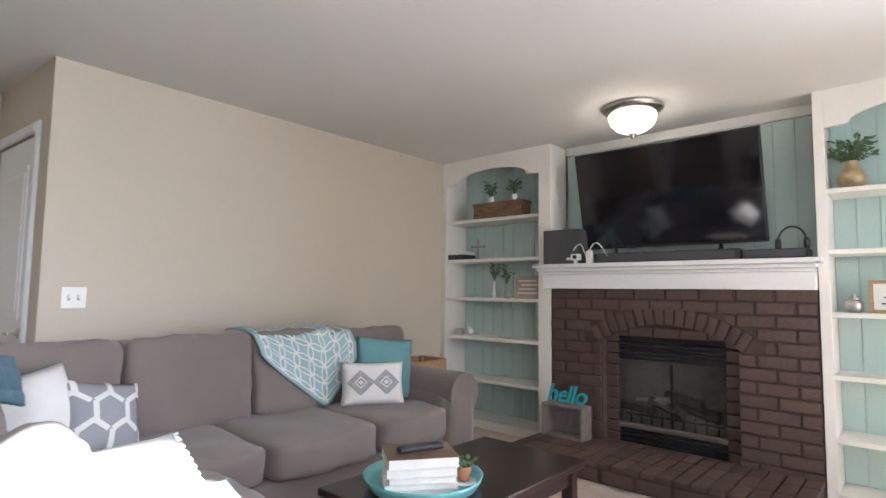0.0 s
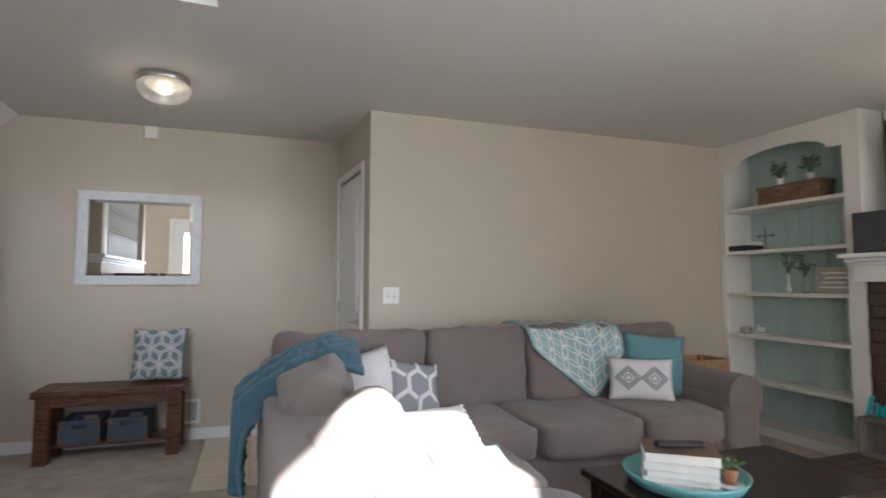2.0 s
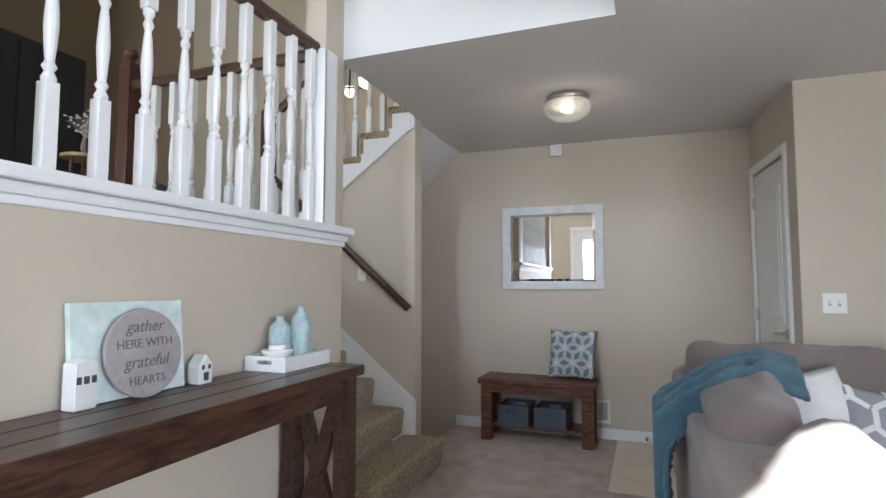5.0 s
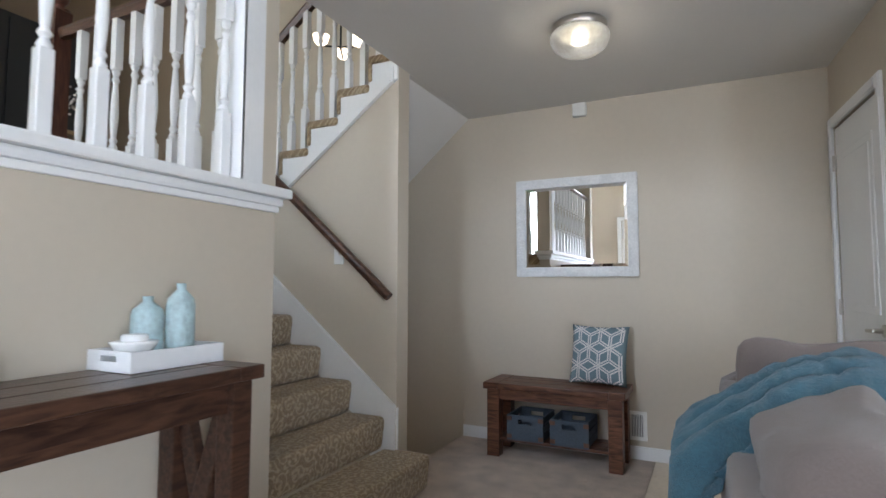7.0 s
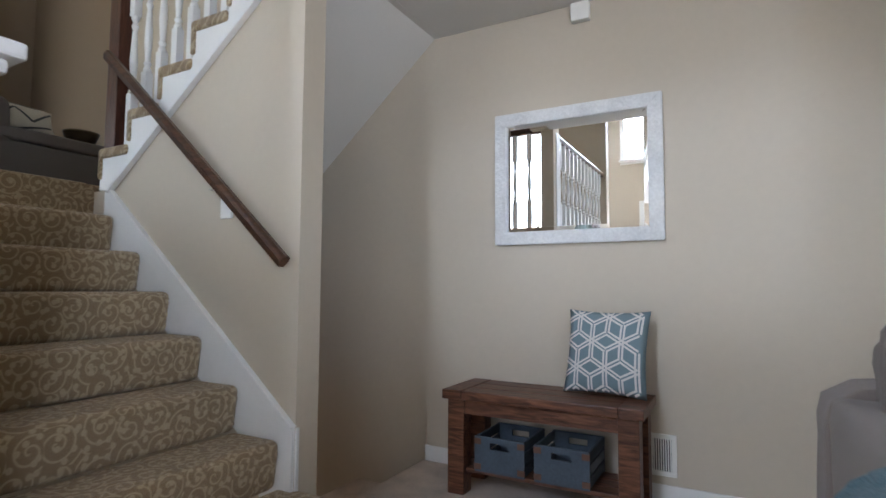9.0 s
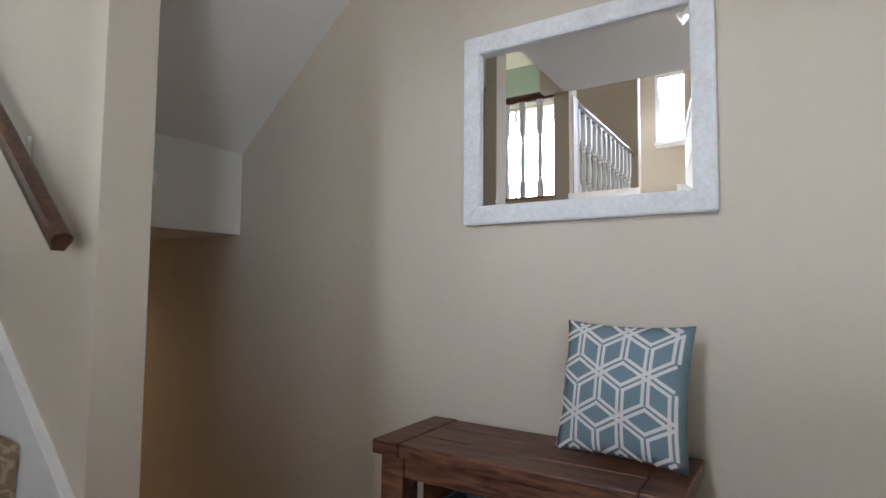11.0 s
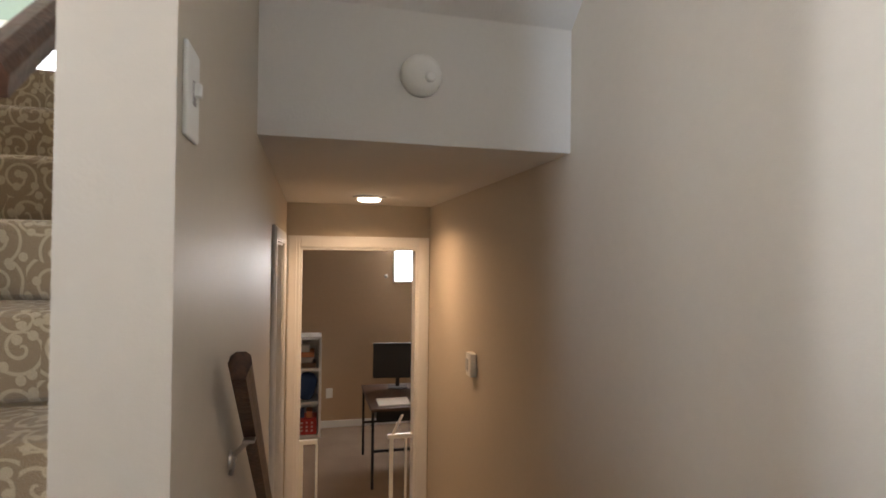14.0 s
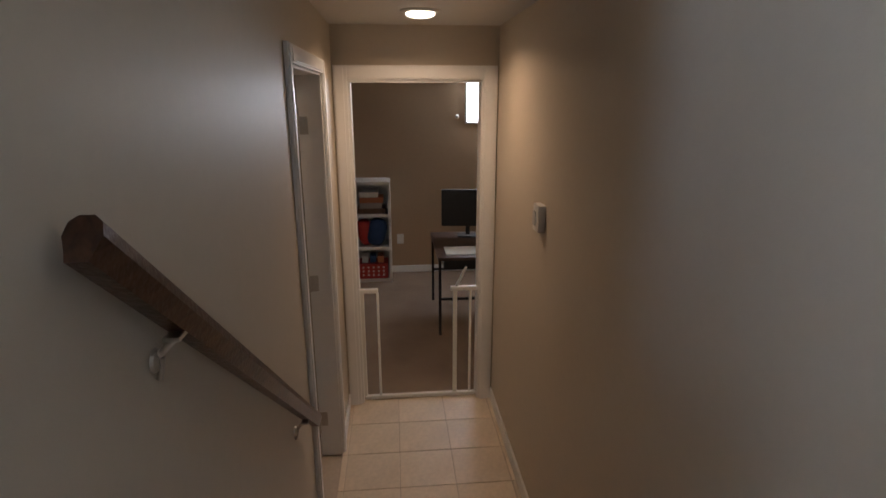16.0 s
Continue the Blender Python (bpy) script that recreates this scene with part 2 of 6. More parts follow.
PLAQUE = mat("pale_driftwood", (0.44, 0.37, 0.30), 0.7, var=0.14, scale=8, fine=60, bump=0.3, bscale=60)
GOLD = mat("gold_vase_glaze", (0.40, 0.30, 0.17), 0.35, 0.25, var=0.25, scale=20)
GREYWOOD = mat("grey_washed_wood", (0.36, 0.33, 0.32), 0.7, var=0.14, scale=8, fine=60, bump=0.3, bscale=60)
INK = mat("dark_grey_ink", (0.14, 0.127, 0.118), 0.7, var=0.05)
AQUAWASH = mat("aqua_wash_canvas", (0.66, 0.755, 0.72), 0.8, var=0.18, scale=5, fine=20)
CHAR = mat("charred_log", (0.055, 0.045, 0.04), 0.9, var=0.6, scale=22, bump=1.0, bscale=40)
ASH = mat("ash_grey", (0.30, 0.28, 0.26), 0.9, var=0.3, scale=25)
SOOT = mat("sooty_firebox", (0.22, 0.195, 0.17), 0.9, var=0.3, scale=8)
KITCHEN = mat("grey_kitchen_cabinet", (0.34, 0.32, 0.30), 0.5, var=0.05)
CHARCOAL = mat("charcoal_paint", (0.022, 0.024, 0.028), 0.5, var=0.1)
REDBIN = mat("red_plastic", (0.40, 0.03, 0.03), 0.45, var=0.08)
BLUEBAG = mat("navy_cloth", (0.02, 0.05, 0.14), 0.8, var=0.2)
OTTO = mat("charcoal_upholstery", (0.085, 0.074, 0.07), 0.8, var=0.15, fine=200, bump=0.3, bscale=400)
MIRROR = mat("mirror_silver", (0.93, 0.94, 0.94), 0.0, 1.0, var=0.0)
GLASS = mat("clear_glass", (0.95, 0.97, 0.97), 0.02, var=0.0, trans=1.0)
SMOKEGLASS = mat("fire_glass", (0.85, 0.85, 0.85), 0.03, var=0.0, trans=1.0)
LAMPGLASS = mat("lit_opal_glass", (1.0, 0.90, 0.76), 0.3, var=0.02, emit=0.5)
LAMPCLEAR = mat("lit_ribbed_glass", (0.95, 0.90, 0.76), 0.25, var=0.12, scale=30, trans=0.6, emit=0.025)
LAMPWARM = mat("lit_warm_lens", (1.0, 0.82, 0.58), 0.3, var=0.0, emit=0.65)
BACKDROP = mat("bright_overcast_garden", (0.9, 0.95, 1.0), 1.0, var=0.06, scale=0.6, fine=3, emit=0.6)


# ---- mesh helpers ----
def bx(bm, x0, y0, z0, x1, y1, z1, bevel=0.0, m=None):
    """A box, its edges rounded by bevel, turned by m."""
    r = bmesh.ops.create_cube(bm, size=1, matrix=Matrix.Translation(((x0 + x1) / 2, (y0 + y1) / 2, (z0 + z1) / 2)) @ Matrix.Diagonal((abs(x1 - x0), abs(y1 - y0), abs(z1 - z0), 1)))
    vs = r["verts"]
    if bevel:
        es = list({e for v in vs for e in v.link_edges})
        vs = list({v for f in bmesh.ops.bevel(bm, geom=es, offset=bevel, segments=2, affect="EDGES", profile=0.6)["faces"] for v in f.verts} | {v for v in vs if v.is_valid})
    if m is not None:
        bmesh.ops.transform(bm, matrix=m, verts=vs)
    return bm


def boxed(*a, **k):
    return bx(bmesh.new(), *a, **k)


def lathe(bm, profile, at=(0, 0, 0), seg=20, m=None):
    """Turns a profile of (radius, height) about the vertical through at."""
    rings = []
    for r, z in profile:
        rings.append([bm.verts.new((at[0] + r * math.cos(2 * math.pi * i / seg), at[1] + r * math.sin(2 * math.pi * i / seg), at[2] + z)) for i in range(seg)])
    for a, b in zip(rings, rings[1:]):
        for i in range(seg):
            bm.faces.new((a[i], a[(i + 1) % seg], b[(i + 1) % seg], b[i]))
    bm.faces.new(rings[0][::-1])
    bm.faces.new(rings[-1])
    if m is not None:
        bmesh.ops.transform(bm, matrix=m, verts=[v for r in rings for v in r])
    return bm


def rod(bm, p, q, r, seg=10, r2=None):
    p, q = Vector(p), Vector(q)
    d = q - p
    m = Matrix.Translation(p) @ d.to_track_quat("Z", "Y").to_matrix().to_4x4()
    return lathe(bm, [(r, 0), (r if r2 is None else r2, d.length)], seg=seg, m=m)


def beam(bm, p, q, w, h, bevel=0.004):
    """A squared bar from p to q, w wide and h high."""
    p, q = Vector(p), Vector(q)
    d = q - p
    m = Matrix.Translation(p) @ d.to_track_quat("X", "Z").to_matrix().to_4x4()
    return bx(bm, 0, -w / 2, -h / 2, d.length, w / 2, h / 2, bevel, m)


def prism(bm, pts, axis, a, b):
    """An outline in a plane, pulled from a to b along the axis."""
    def at(p, q, s):
        return {"x": (s, p, q), "y": (p, s, q), "z": (p, q, s)}[axis]
    lo, hi = [bm.verts.new(at(p, q, a)) for p, q in pts], [bm.verts.new(at(p, q, b)) for p, q in pts]
    n = len(pts)
    bm.faces.new(lo)
    bm.faces.new(hi[::-1])
    for i in range(n):
        bm.faces.new((lo[i], lo[(i + 1) % n], hi[(i + 1) % n], hi[i]))
    bmesh.ops.recalc_face_normals(bm, faces=bm.faces)
    return bm


def soft(bm, sx, sy, sz, m=None, n=4.0, lump=0.0, cuts=7):
    """A stuffed block: a rounded box of half sizes sx, sy, sz with a slightly uneven skin."""
    k = bmesh.new()
    bmesh.ops.create_cube(k, size=2)
    bmesh.ops.subdivide_edges(k, edges=k.edges[:], cuts=cuts, use_grid_fill=True)
    for v in k.verts:
        p = v.co
        big = max(abs(c) for c in p)
        q = p * (big / sum(abs(c) ** n for c in p) ** (1 / n))
        w = Vector((q.x * sx, q.y * sy, q.z * sz))
        if lump:
            w += q * lump * (noise.noise(Vector((w.x * 5 + sx * 31, w.y * 5 + sy * 17, w.z * 5))) + 0.35 * noise.noise(Vector((w.x * 14 + sx * 11, w.y * 14, w.z * 19 + sy * 7))))
        v.co = w
    me = bpy.data.meshes.new("tmp")
    if m is not None:
        k.transform(m)
    k.to_mesh(me)
    k.free()
    bm.from_mesh(me)
    bpy.data.meshes.remove(me)
    return bm


def pillow_surface(w, h, d):
    def surf(u, v, side=1):
        e = (max(0.0, 1 - u ** 2) * max(0.0, 1 - v ** 2)) ** 0.42
        return Vector((u * w / 2 * (1 - 0.07 * (1 - v * v)), side * d / 2 * e, v * h / 2 * (1 - 0.07 * (1 - u * u))))
    return surf


def pillow(bm, surf, n=14, fringe=0.0):
    for side in (-1, 1):
        g = [[bm.verts.new(surf(2 * i / n - 1, 2 * j / n - 1, side)) for j in range(n + 1)] for i in range(n + 1)]
        for i in range(n):
            for j in range(n):
                f = (g[i][j], g[i + 1][j], g[i + 1][j + 1], g[i][j + 1])
                bm.faces.new(f if side < 0 else f[::-1])
    bmesh.ops.remove_doubles(bm, verts=bm.verts, dist=0.0005)
    return bm


def ribbons(bm, segs, surf, width, lift=0.0025, step=0.06):
    """Printed lines: strips laid on a curved cloth, a little above it."""
    for (u0, v0), (u1, v1) in segs:
        ln = math.hypot(u1 - u0, v1 - v0)
        k = max(1, int(ln / step))
        nu, nv = -(v1 - v0) / ln * width, (u1 - u0) / ln * width
        prev = None
        for i in range(k + 1):
            u, v = u0 + (u1 - u0) * i / k, v0 + (v1 - v0) * i / k
            if max(abs(u), abs(v)) > 0.985:
                prev = None
                continue
            e = 0.01
            nrm = (surf(u + e, v) - surf(u - e, v)).cross(surf(u, v + e) - surf(u, v - e)).normalized()
            pair = [bm.verts.new(surf(u + nu, v + nv) + nrm * lift), bm.verts.new(surf(u - nu, v - nv) + nrm * lift)]
            if prev:
                bm.faces.new((prev[0], prev[1], pair[1], pair[0]))
            prev = pair
    return bm


def finish(name, bm, m, smooth=False):
    me = bpy.data.meshes.new(name)
    bmesh.ops.recalc_face_normals(bm, faces=bm.faces) if not smooth else None
    bm.to_mesh(me)
    bm.free()
    me.materials.append(m)
    if smooth:
        me.shade_smooth()
    return me


def part(name, bm, material, parent, label="", m=None, smooth=False):
    me = bm if isinstance(bm, bpy.types.Mesh) else finish(name, bm, material, smooth)
    ob = new(name, me)
    if parent is not None:
        ob.parent = parent
        w = parent.matrix_basis if parent.parent is None else parent.parent.matrix_basis @ parent.matrix_parent_inverse @ parent.matrix_basis
        ob.matrix_parent_inverse = w.inverted()
    if m is not None:
        ob.matrix_basis = m
    if label:
        ob["label"] = label
    return ob


def thing(name, at, label, category, group="", kind=""):
    ob = new(name)
    ob.empty_display_size = 0.05
    ob.matrix_basis = Matrix.Translation(at)
    return tagged(ob, label, category, group, kind)


def setting(name, bm, m, label="", smooth=False):
    return tagged(new(name, finish(name, bm, m, smooth)), label, kind="structure")


# ---- setting: floors, walls, ceilings ----
HW = -1.40         # living-room face of the half wall
MW = 4.79          # face of the mirror wall
CW = 3.82          # face of the sofa wall
CZ = 2.44          # ceiling
LOW = -1.25        # lower landing
UP = 1.496         # upper floor
TOPZ = 5.0

b = bmesh.new()
bx(b, HW, WB, -0.12, 4.5, 3.62, 0)
bx(b, -1.5, 3.62, -0.12, -0.15, MW, 0)
bx(b, 0.95, 3.62, -0.12, 4.5, CW, 0)
setting("floor", b, CARPET, "beige cut-pile carpet over the living room")
setting("floor_tile_bed", boxed(-0.15, 3.62, -0.12, 0.95, MW, -0.006), GROUT, "grout bed of the small tiled floor by the closet")
setting("floor_lower", boxed(-4.63, 3.64, LOW - 0.1, -2.85, MW, LOW - 0.006), GROUT, "grout bed of the lower landing")
setting("floor_office", boxed(-7.5, 2.6, LOW - 0.1, -4.63, 6.4, LOW), OFFICECARPET, "beige carpet of the basement office")
b = bmesh.new()
bx(b, -6.2, WB, 1.23, -2.22, 0.35, UP)
bx(b, -6.2, 0.35, 1.23, -1.52, 2.6, UP)
bx(b, -6.2, 2.6, 1.23, -2.87, MW, UP)
bx(b, -2.87, 3.8, 1.25, -2.66, MW, UP)
setting("floor_upper", b, RUNNER, "upper floor with patterned carpet at the stair head")

# mirror wall runs from the closet corner down into the stairwell
setting("wall_north", boxed(-4.69, MW, LOW, 1.05, MW + 0.12, TOPZ), PAINT, "beige painted wall behind the bench and mirror")
setting("wall_sofa", boxed(0.935, CW, 0, 4.5, CW + 0.1, CZ), PAINT, "plain beige painted wall behind the sofa")
setting("wall_east", boxed(4.44, -0.42, 0, 4.56, CW + 0.1, CZ), PAINT, "wall behind the built-in shelves")
# opening added out of view to let the side fill light in
b = bmesh.new()
for y0, y1, z0, z1 in ((WB - 0.14, -2.2, 0, CZ), (-0.8, -0.42, 0, CZ), (-2.2, -0.8, 0, 0.4), (-2.2, -0.8, 2.1, CZ)):
    bx(b, 4.1, y0, z0, 4.24, y1, z1)
setting("wall_east_return", b, PAINT, "beige wall with an added opening for side light beside the built-in shelf")

# back wall with its openings
b = bmesh.new()
for x0, x1, z0, z1 in ((-6.2, -5.1, 0, TOPZ), (-5.1, -2.4, 0, 1.62), (-5.1, -2.4, 4.25, TOPZ), (-2.4, -1.66, 0, TOPZ), (-1.66, -0.85, 2.55, 3.25), (-1.66, -0.85, 4.3, TOPZ), (-1.66, -1.35, 0, 2.55), (-1.35, -0.45, 2.42, 2.55),
                       (-0.85, -0.45, 2.55, TOPZ), (-0.45, 1.1, 0, TOPZ), (1.1, 3.1, 0, 0.85), (1.1, 3.1, 2.15, TOPZ), (3.1, 4.56, 0, TOPZ)):
    bx(b, x0, WB - 0.14, z0, x1, WB, z1)
setting("wall_south", b, PAINT, "beige outer wall with windows and the entry door")
setting("wall_foyer_west", boxed(-2.22, WB, 0, -2.10, 0.20, TOPZ), PAINT, "beige foyer wall")
setting("wall_foyer_return", boxed(-2.22, 0.20, 0, HW, 0.35, TOPZ), PAINT, "beige wall end where the railing starts")
b = bmesh.new()
bx(b, -2.318, WB + 0.004, UP, -2.226, WB + 0.010, TOPZ)
bx(b, -6.19, WB + 0.004, 4.335, -2.226, WB + 0.010, TOPZ)
bx(b, -2.226, WB + 0.010, UP, -2.221, 0.34, TOPZ)
setting("wall_dining", b, SAGE, "sage green painted dining-room wall")
setting("wall_upper_west", boxed(-6.3, WB, 1.31, -6.2, MW + 0.1, TOPZ), SHADEDTAN, "tan far wall of the upper floor, its shade put into the colour")
b = bmesh.new()
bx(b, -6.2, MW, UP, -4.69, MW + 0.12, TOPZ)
setting("wall_upper_north", b, SHADEDTAN, "tan end wall of the upper floor, its shade put into the colour")
setting("half_wall", boxed(HW - 0.12, 0.35, 0, HW, 2.64, 1.47), PAINT, "beige half wall under the railing")
b = bmesh.new()
bx(b, HW - 0.17, 0.35, 1.49, HW + 0.05, 2.69, 1.53, 0.008)
bx(b, HW - 0.145, 0.35, 1.455, HW + 0.025, 2.665, 1.49, 0.012)
bx(b, HW - 0.13, 0.35, 1.43, HW + 0.012, 2.652, 1.455, 0.005)
setting("trim", b, TRIM, "white moulded cap of the half wall")
b = bmesh.new()
bx(b, HW - 0.12, 2.46, 1.53, HW, 2.64, CZ + 0.4)
setting("pillar", b, PAINT, "beige wall end carrying the ceiling beam")
b = bmesh.new()
bx(b, HW + 0.002, 2.452, 1.53, HW + 0.006, 2.56, CZ - 0.01)
bx(b, HW - 0.10, 2.447, 1.53, HW + 0.006, 2.46, CZ - 0.01)
setting("trim", b, TRIM, "white half newel board on the pillar")

# ceilings
setting("ceiling", boxed(0.0, WB, CZ, 4.56, MW, CZ + 0.36), CEIL, "flat off-white living-room ceiling")
setting("ceiling_hall", boxed(-1.43, 2.63, CZ, 0.0, MW, CZ + 0.36), CEIL, "flat off-white ceiling over the hall")
b = bmesh.new()
bx(b, -1.62, 2.57, CZ + 0.36, 0.06, 2.80, CZ + 0.40, 0.006)
bx(b, -1.60, 2.595, CZ + 0.325, 0.03, 2.629, CZ + 0.36, 0.008)
bx(b, -0.03, WB, CZ + 0.36, 0.06, 2.57, CZ + 0.40, 0.006)
setting("trim", b, TRIM, "white moulded cap along the opening above")
b = bmesh.new()
bx(b, -1.60, 2.632, CZ, -1.43, 2.72, CZ + 0.36)
setting("beam", b, PAINT, "painted beam end over the stairs")
setting("ceiling_high", boxed(-6.3, WB - 0.14, TOPZ, 4.56, MW + 0.12, TOPZ + 0.1), CEIL, "high ceiling over the foyer and stairs")
setting("wall_loft", boxed(0.9, WB, CZ + 0.40, 1.0, MW, TOPZ), PAINT, "upper hallway wall above the living room")
b = bmesh.new()
prism(b, [(-1.432, CZ), (-1.47, CZ), (-2.40, 1.637), (-2.40, 1.222), (-2.52, 1.222), (-2.52, 1.72), (-1.60, CZ + 0.05), (-1.432, CZ + 0.05)], "y", 3.79, MW)
setting("ceiling_stair", b, CEIL, "sloped off-white soffit above the stairs down")
setting("ceiling_lower", boxed(-4.57, 3.79, 1.222, -2.52, MW, 1.245), CEIL, "low ceiling of the lower landing")
setting("ceiling_office", boxed(-7.5, 2.6, 1.222, -4.69, 6.4, 1.3), CEIL, "basement office ceiling")

# wall between the two flights
b = bmesh.new()
prism(b, [(-1.43, LOW), (-1.43, CZ), (-1.49, 2.36), (-2.72, 1.46), (-2.87, 1.46), (-3.16, 1.222), (-3.16, LOW)], "y", 3.665, 3.79)
setting("wall_stair", b, STAIRPAINT, "beige painted wall between the stair flights")
b = bmesh.new()
prism(b, [(-4.10, 0.99), (-3.16, 0.99), (-3.16, 1.222), (-4.10, 1.222)], "y", 3.665, 3.79)
prism(b, [(-4.57, LOW), (-4.10, LOW), (-4.10, 1.222), (-4.57, 1.222)], "y", 3.665, 3.79)
setting("wall_lower_south", b, PAINT, "beige wall beside the lower door")
b = bmesh.new()
for y0, y1, z0, z1 in ((3.6, 3.88, LOW, 1.222), (4.70, 4.91, LOW, 1.222), (3.88, 4.70, 0.915, 1.222)):
    bx(b, -4.69, y0, z0, -4.57, y1, z1)
bx(b, -4.69, 2.6, LOW, -4.58, 3.6, 1.222)
bx(b, -4.69, 4.91, LOW, -4.58, 6.4, 1.222)
setting("wall_lower_end", b, PAINT, "beige end wall with the office doorway")
b = bmesh.new()
for y0, y1, z0, z1 in ((2.6, 4.97, LOW, 1.222), (5.9, 6.4, LOW, 1.222), (4.97, 5.9, LOW, 0.52), (4.97, 5.9, 1.04, 1.222)):
    bx(b, -7.6, y0, z0, -7.5, y1, z1)
setting("wall_office_west", b, TAN, "tan basement office wall with a small high window")
setting("wall_office_south", boxed(-7.5, 2.5, LOW, -4.6, 2.6, 1.222), TAN, "tan side wall of the basement office")
setting("wall_office_north", boxed(-7.5, 6.4, LOW, -4.6, 6.5, 1.222), TAN, "tan side wall of the basement office")
setting("wall_closet_back", boxed(0.98, 3.92, 0, 2.0, MW + 0.1, CZ), PAINT, "closet block behind the door")

# slightly splayed wall that holds the closet door
DV = Vector((0.862 - 0.935, MW - CW, 0))
DL = DV.length
DM = Matrix.Translation((0.935, CW, 0)) @ Matrix(((DV.x / DL, DV.y / DL, 0, 0), (DV.y / DL, -DV.x / DL, 0, 0), (0, 0, 1, 0), (0, 0, 0, 1)))
b = bmesh.new()
bx(b, 0, 0, 0, 0.20, 0.1, CZ, m=DM)
bx(b, 0.20, 0, 2.055, 0.915, 0.1, CZ, m=DM)
bx(b, 0.915, 0, 0, DL, 0.1, CZ, m=DM)
setting("wall_closet", b, PAINT, "beige wall around the closet door")


def panel_door(name, w, h, m, label, handle_u, hinge_u, side=1):
    """A white two-panel door leaf in its own frame of u (across), v (depth) and z."""
    d = tagged(new(name), label, "door", kind="structure")
    d.matrix_basis = m
    leaf = bmesh.new()
    bx(leaf, 0, 0.005, 0.01, w, 0.04, h, 0.003)
    for z0, z1 in ((0.22, 0.85), (1.0, h - 0.16)):
        bx(leaf, 0.12, -0.001, z0, w - 0.12, 0.012, z1, 0.004)
        bx(leaf, 0.16, -0.005, z0 + 0.04, w - 0.16, 0.008, z1 - 0.04, 0.006)
    part("leaf", leaf, TRIM, d, m=m)
    hd = bmesh.new()
    lathe(hd, [(0.03, 0), (0.03, 0.008), (0.012, 0.012), (0.011, 0.045)], seg=16, m=Matrix.Translation((handle_u, 0, 0.93)) @ pose(0, 0, 0, 90, 0, 0))
    beam(hd, (handle_u, -0.045, 0.93), (handle_u + (0.1 if handle_u < w / 2 else -0.1), -0.045, 0.925), 0.014, 0.018, 0.005)
    part("lever_handle", hd, NICKEL, d, "brushed nickel lever handle", m=m)
    for z in (0.2, h / 2, h - 0.2):
        hg = bmesh.new()
        bx(hg, hinge_u - 0.012, -0.006, z - 0.045, hinge_u + 0.012, 0.006, z + 0.045, 0.002)
        rod(hg, (hinge_u, -0.008, z - 0.045), (hinge_u, -0.008, z + 0.045), 0.006)
        part("hinge", hg, NICKEL, d, m=m)
    return d


panel_door("door_1", 0.70, 2.04, DM @ Matrix.Translation((0.2075, 0.0, 0)), "closed white closet door with a nickel lever handle", 0.06, 0.70)


def casing(name, u0, u1, h, m, label, w=0.065, z0=0.0):
    b = bmesh.new()
    for a0, a1, c0, c1 in ((u0 - w, u0, z0, h + w), (u1, u1 + w, z0, h + w), (u0, u1, h, h + w)):
        bx(b, a0, -0.016, c0, a1, 0.0, c1, 0.004, m)
        bx(b, a0 + 0.008, -0.021, c0 + (0.008 if c0 > z0 else 0), a1 - 0.022, -0.012, c1 - 0.008, 0.003, m)
    return setting(name, b, TRIM, label)


casing("trim", 0.205, 0.908, 2.05, DM, "white casing of the closet door", 0.06)
END = Matrix.Translation((-4.57, 0, 0)) @ Matrix(((0, -1, 0, 0), (1, 0, 0, 0), (0, 0, 1, 0), (0, 0, 0, 1)))
casing("trim", 3.88, 4.70, 0.915, END, "white casing of the office doorway", 0.082, LOW)
b = bmesh.new()
bx(b, -4.69, 3.88, LOW, -4.57, 3.895, 0.915)
bx(b, -4.69, 4.685, LOW, -4.57, 4.70, 0.915)
bx(b, -4.69, 3.895, 0.90, -4.57, 4.685, 0.915)
setting("trim", b, TRIM, "white jamb of the office doorway")
LS = Matrix.Translation((0, 3.79, 0)) @ Matrix(((-1, 0, 0, 0), (0, -1, 0, 0), (0, 0, 1, 0), (0, 0, 0, 1)))
casing("trim", 3.165, 4.03, 0.93, LS, "white casing of the lower side door", 0.065, LOW)
DOOR2 = LS @ Matrix.Translation((4.011, 0.125, LOW)) @ pose(0, 0, 0, 0, 0, 90)
door_2 = panel_door("door_2", 0.84, 2.17, DOOR2, "white side door standing open into the closet under the stairs", 0.78, 0.0)
for z in (0.25, 1.09, 1.93):
    part("hinge_leaf", boxed(4.009, 0.072, LOW + z - 0.045, 4.0115, 0.116, LOW + z + 0.045, 0.001, m=LS), NICKEL, door_2, "brushed nickel hinge leaf")
b = bmesh.new()
bx(b, 4.012, 0.0, LOW, 4.03, 0.12, 0.93, m=LS)
bx(b, 3.165, 0.0, LOW, 3.18, 0.12, 0.93, m=LS)
bx(b, 3.18, 0.0, 0.92, 4.012, 0.12, 0.93, m=LS)
setting("trim", b, TRIM, "white jamb of the side door")
b = bmesh.new()
bx(b, -4.57, 2.52, LOW, -3.0, 2.60, 1.222)
bx(b, -3.0, 2.52, LOW, -2.92, 3.665, 1.222)
setting("wall_side_room", b, PAINT, "beige closet walls behind the side door")
setting("floor_side_room", boxed(-4.57, 2.60, LOW - 0.1, -3.0, 3.64, LOW), OFFICECARPET, "tan carpet of the closet")
setting("ceiling_side_room", boxed(-4.57, 2.60, 1.222, -2.92, 3.665, 1.2295), CEIL, "off-white closet ceiling")

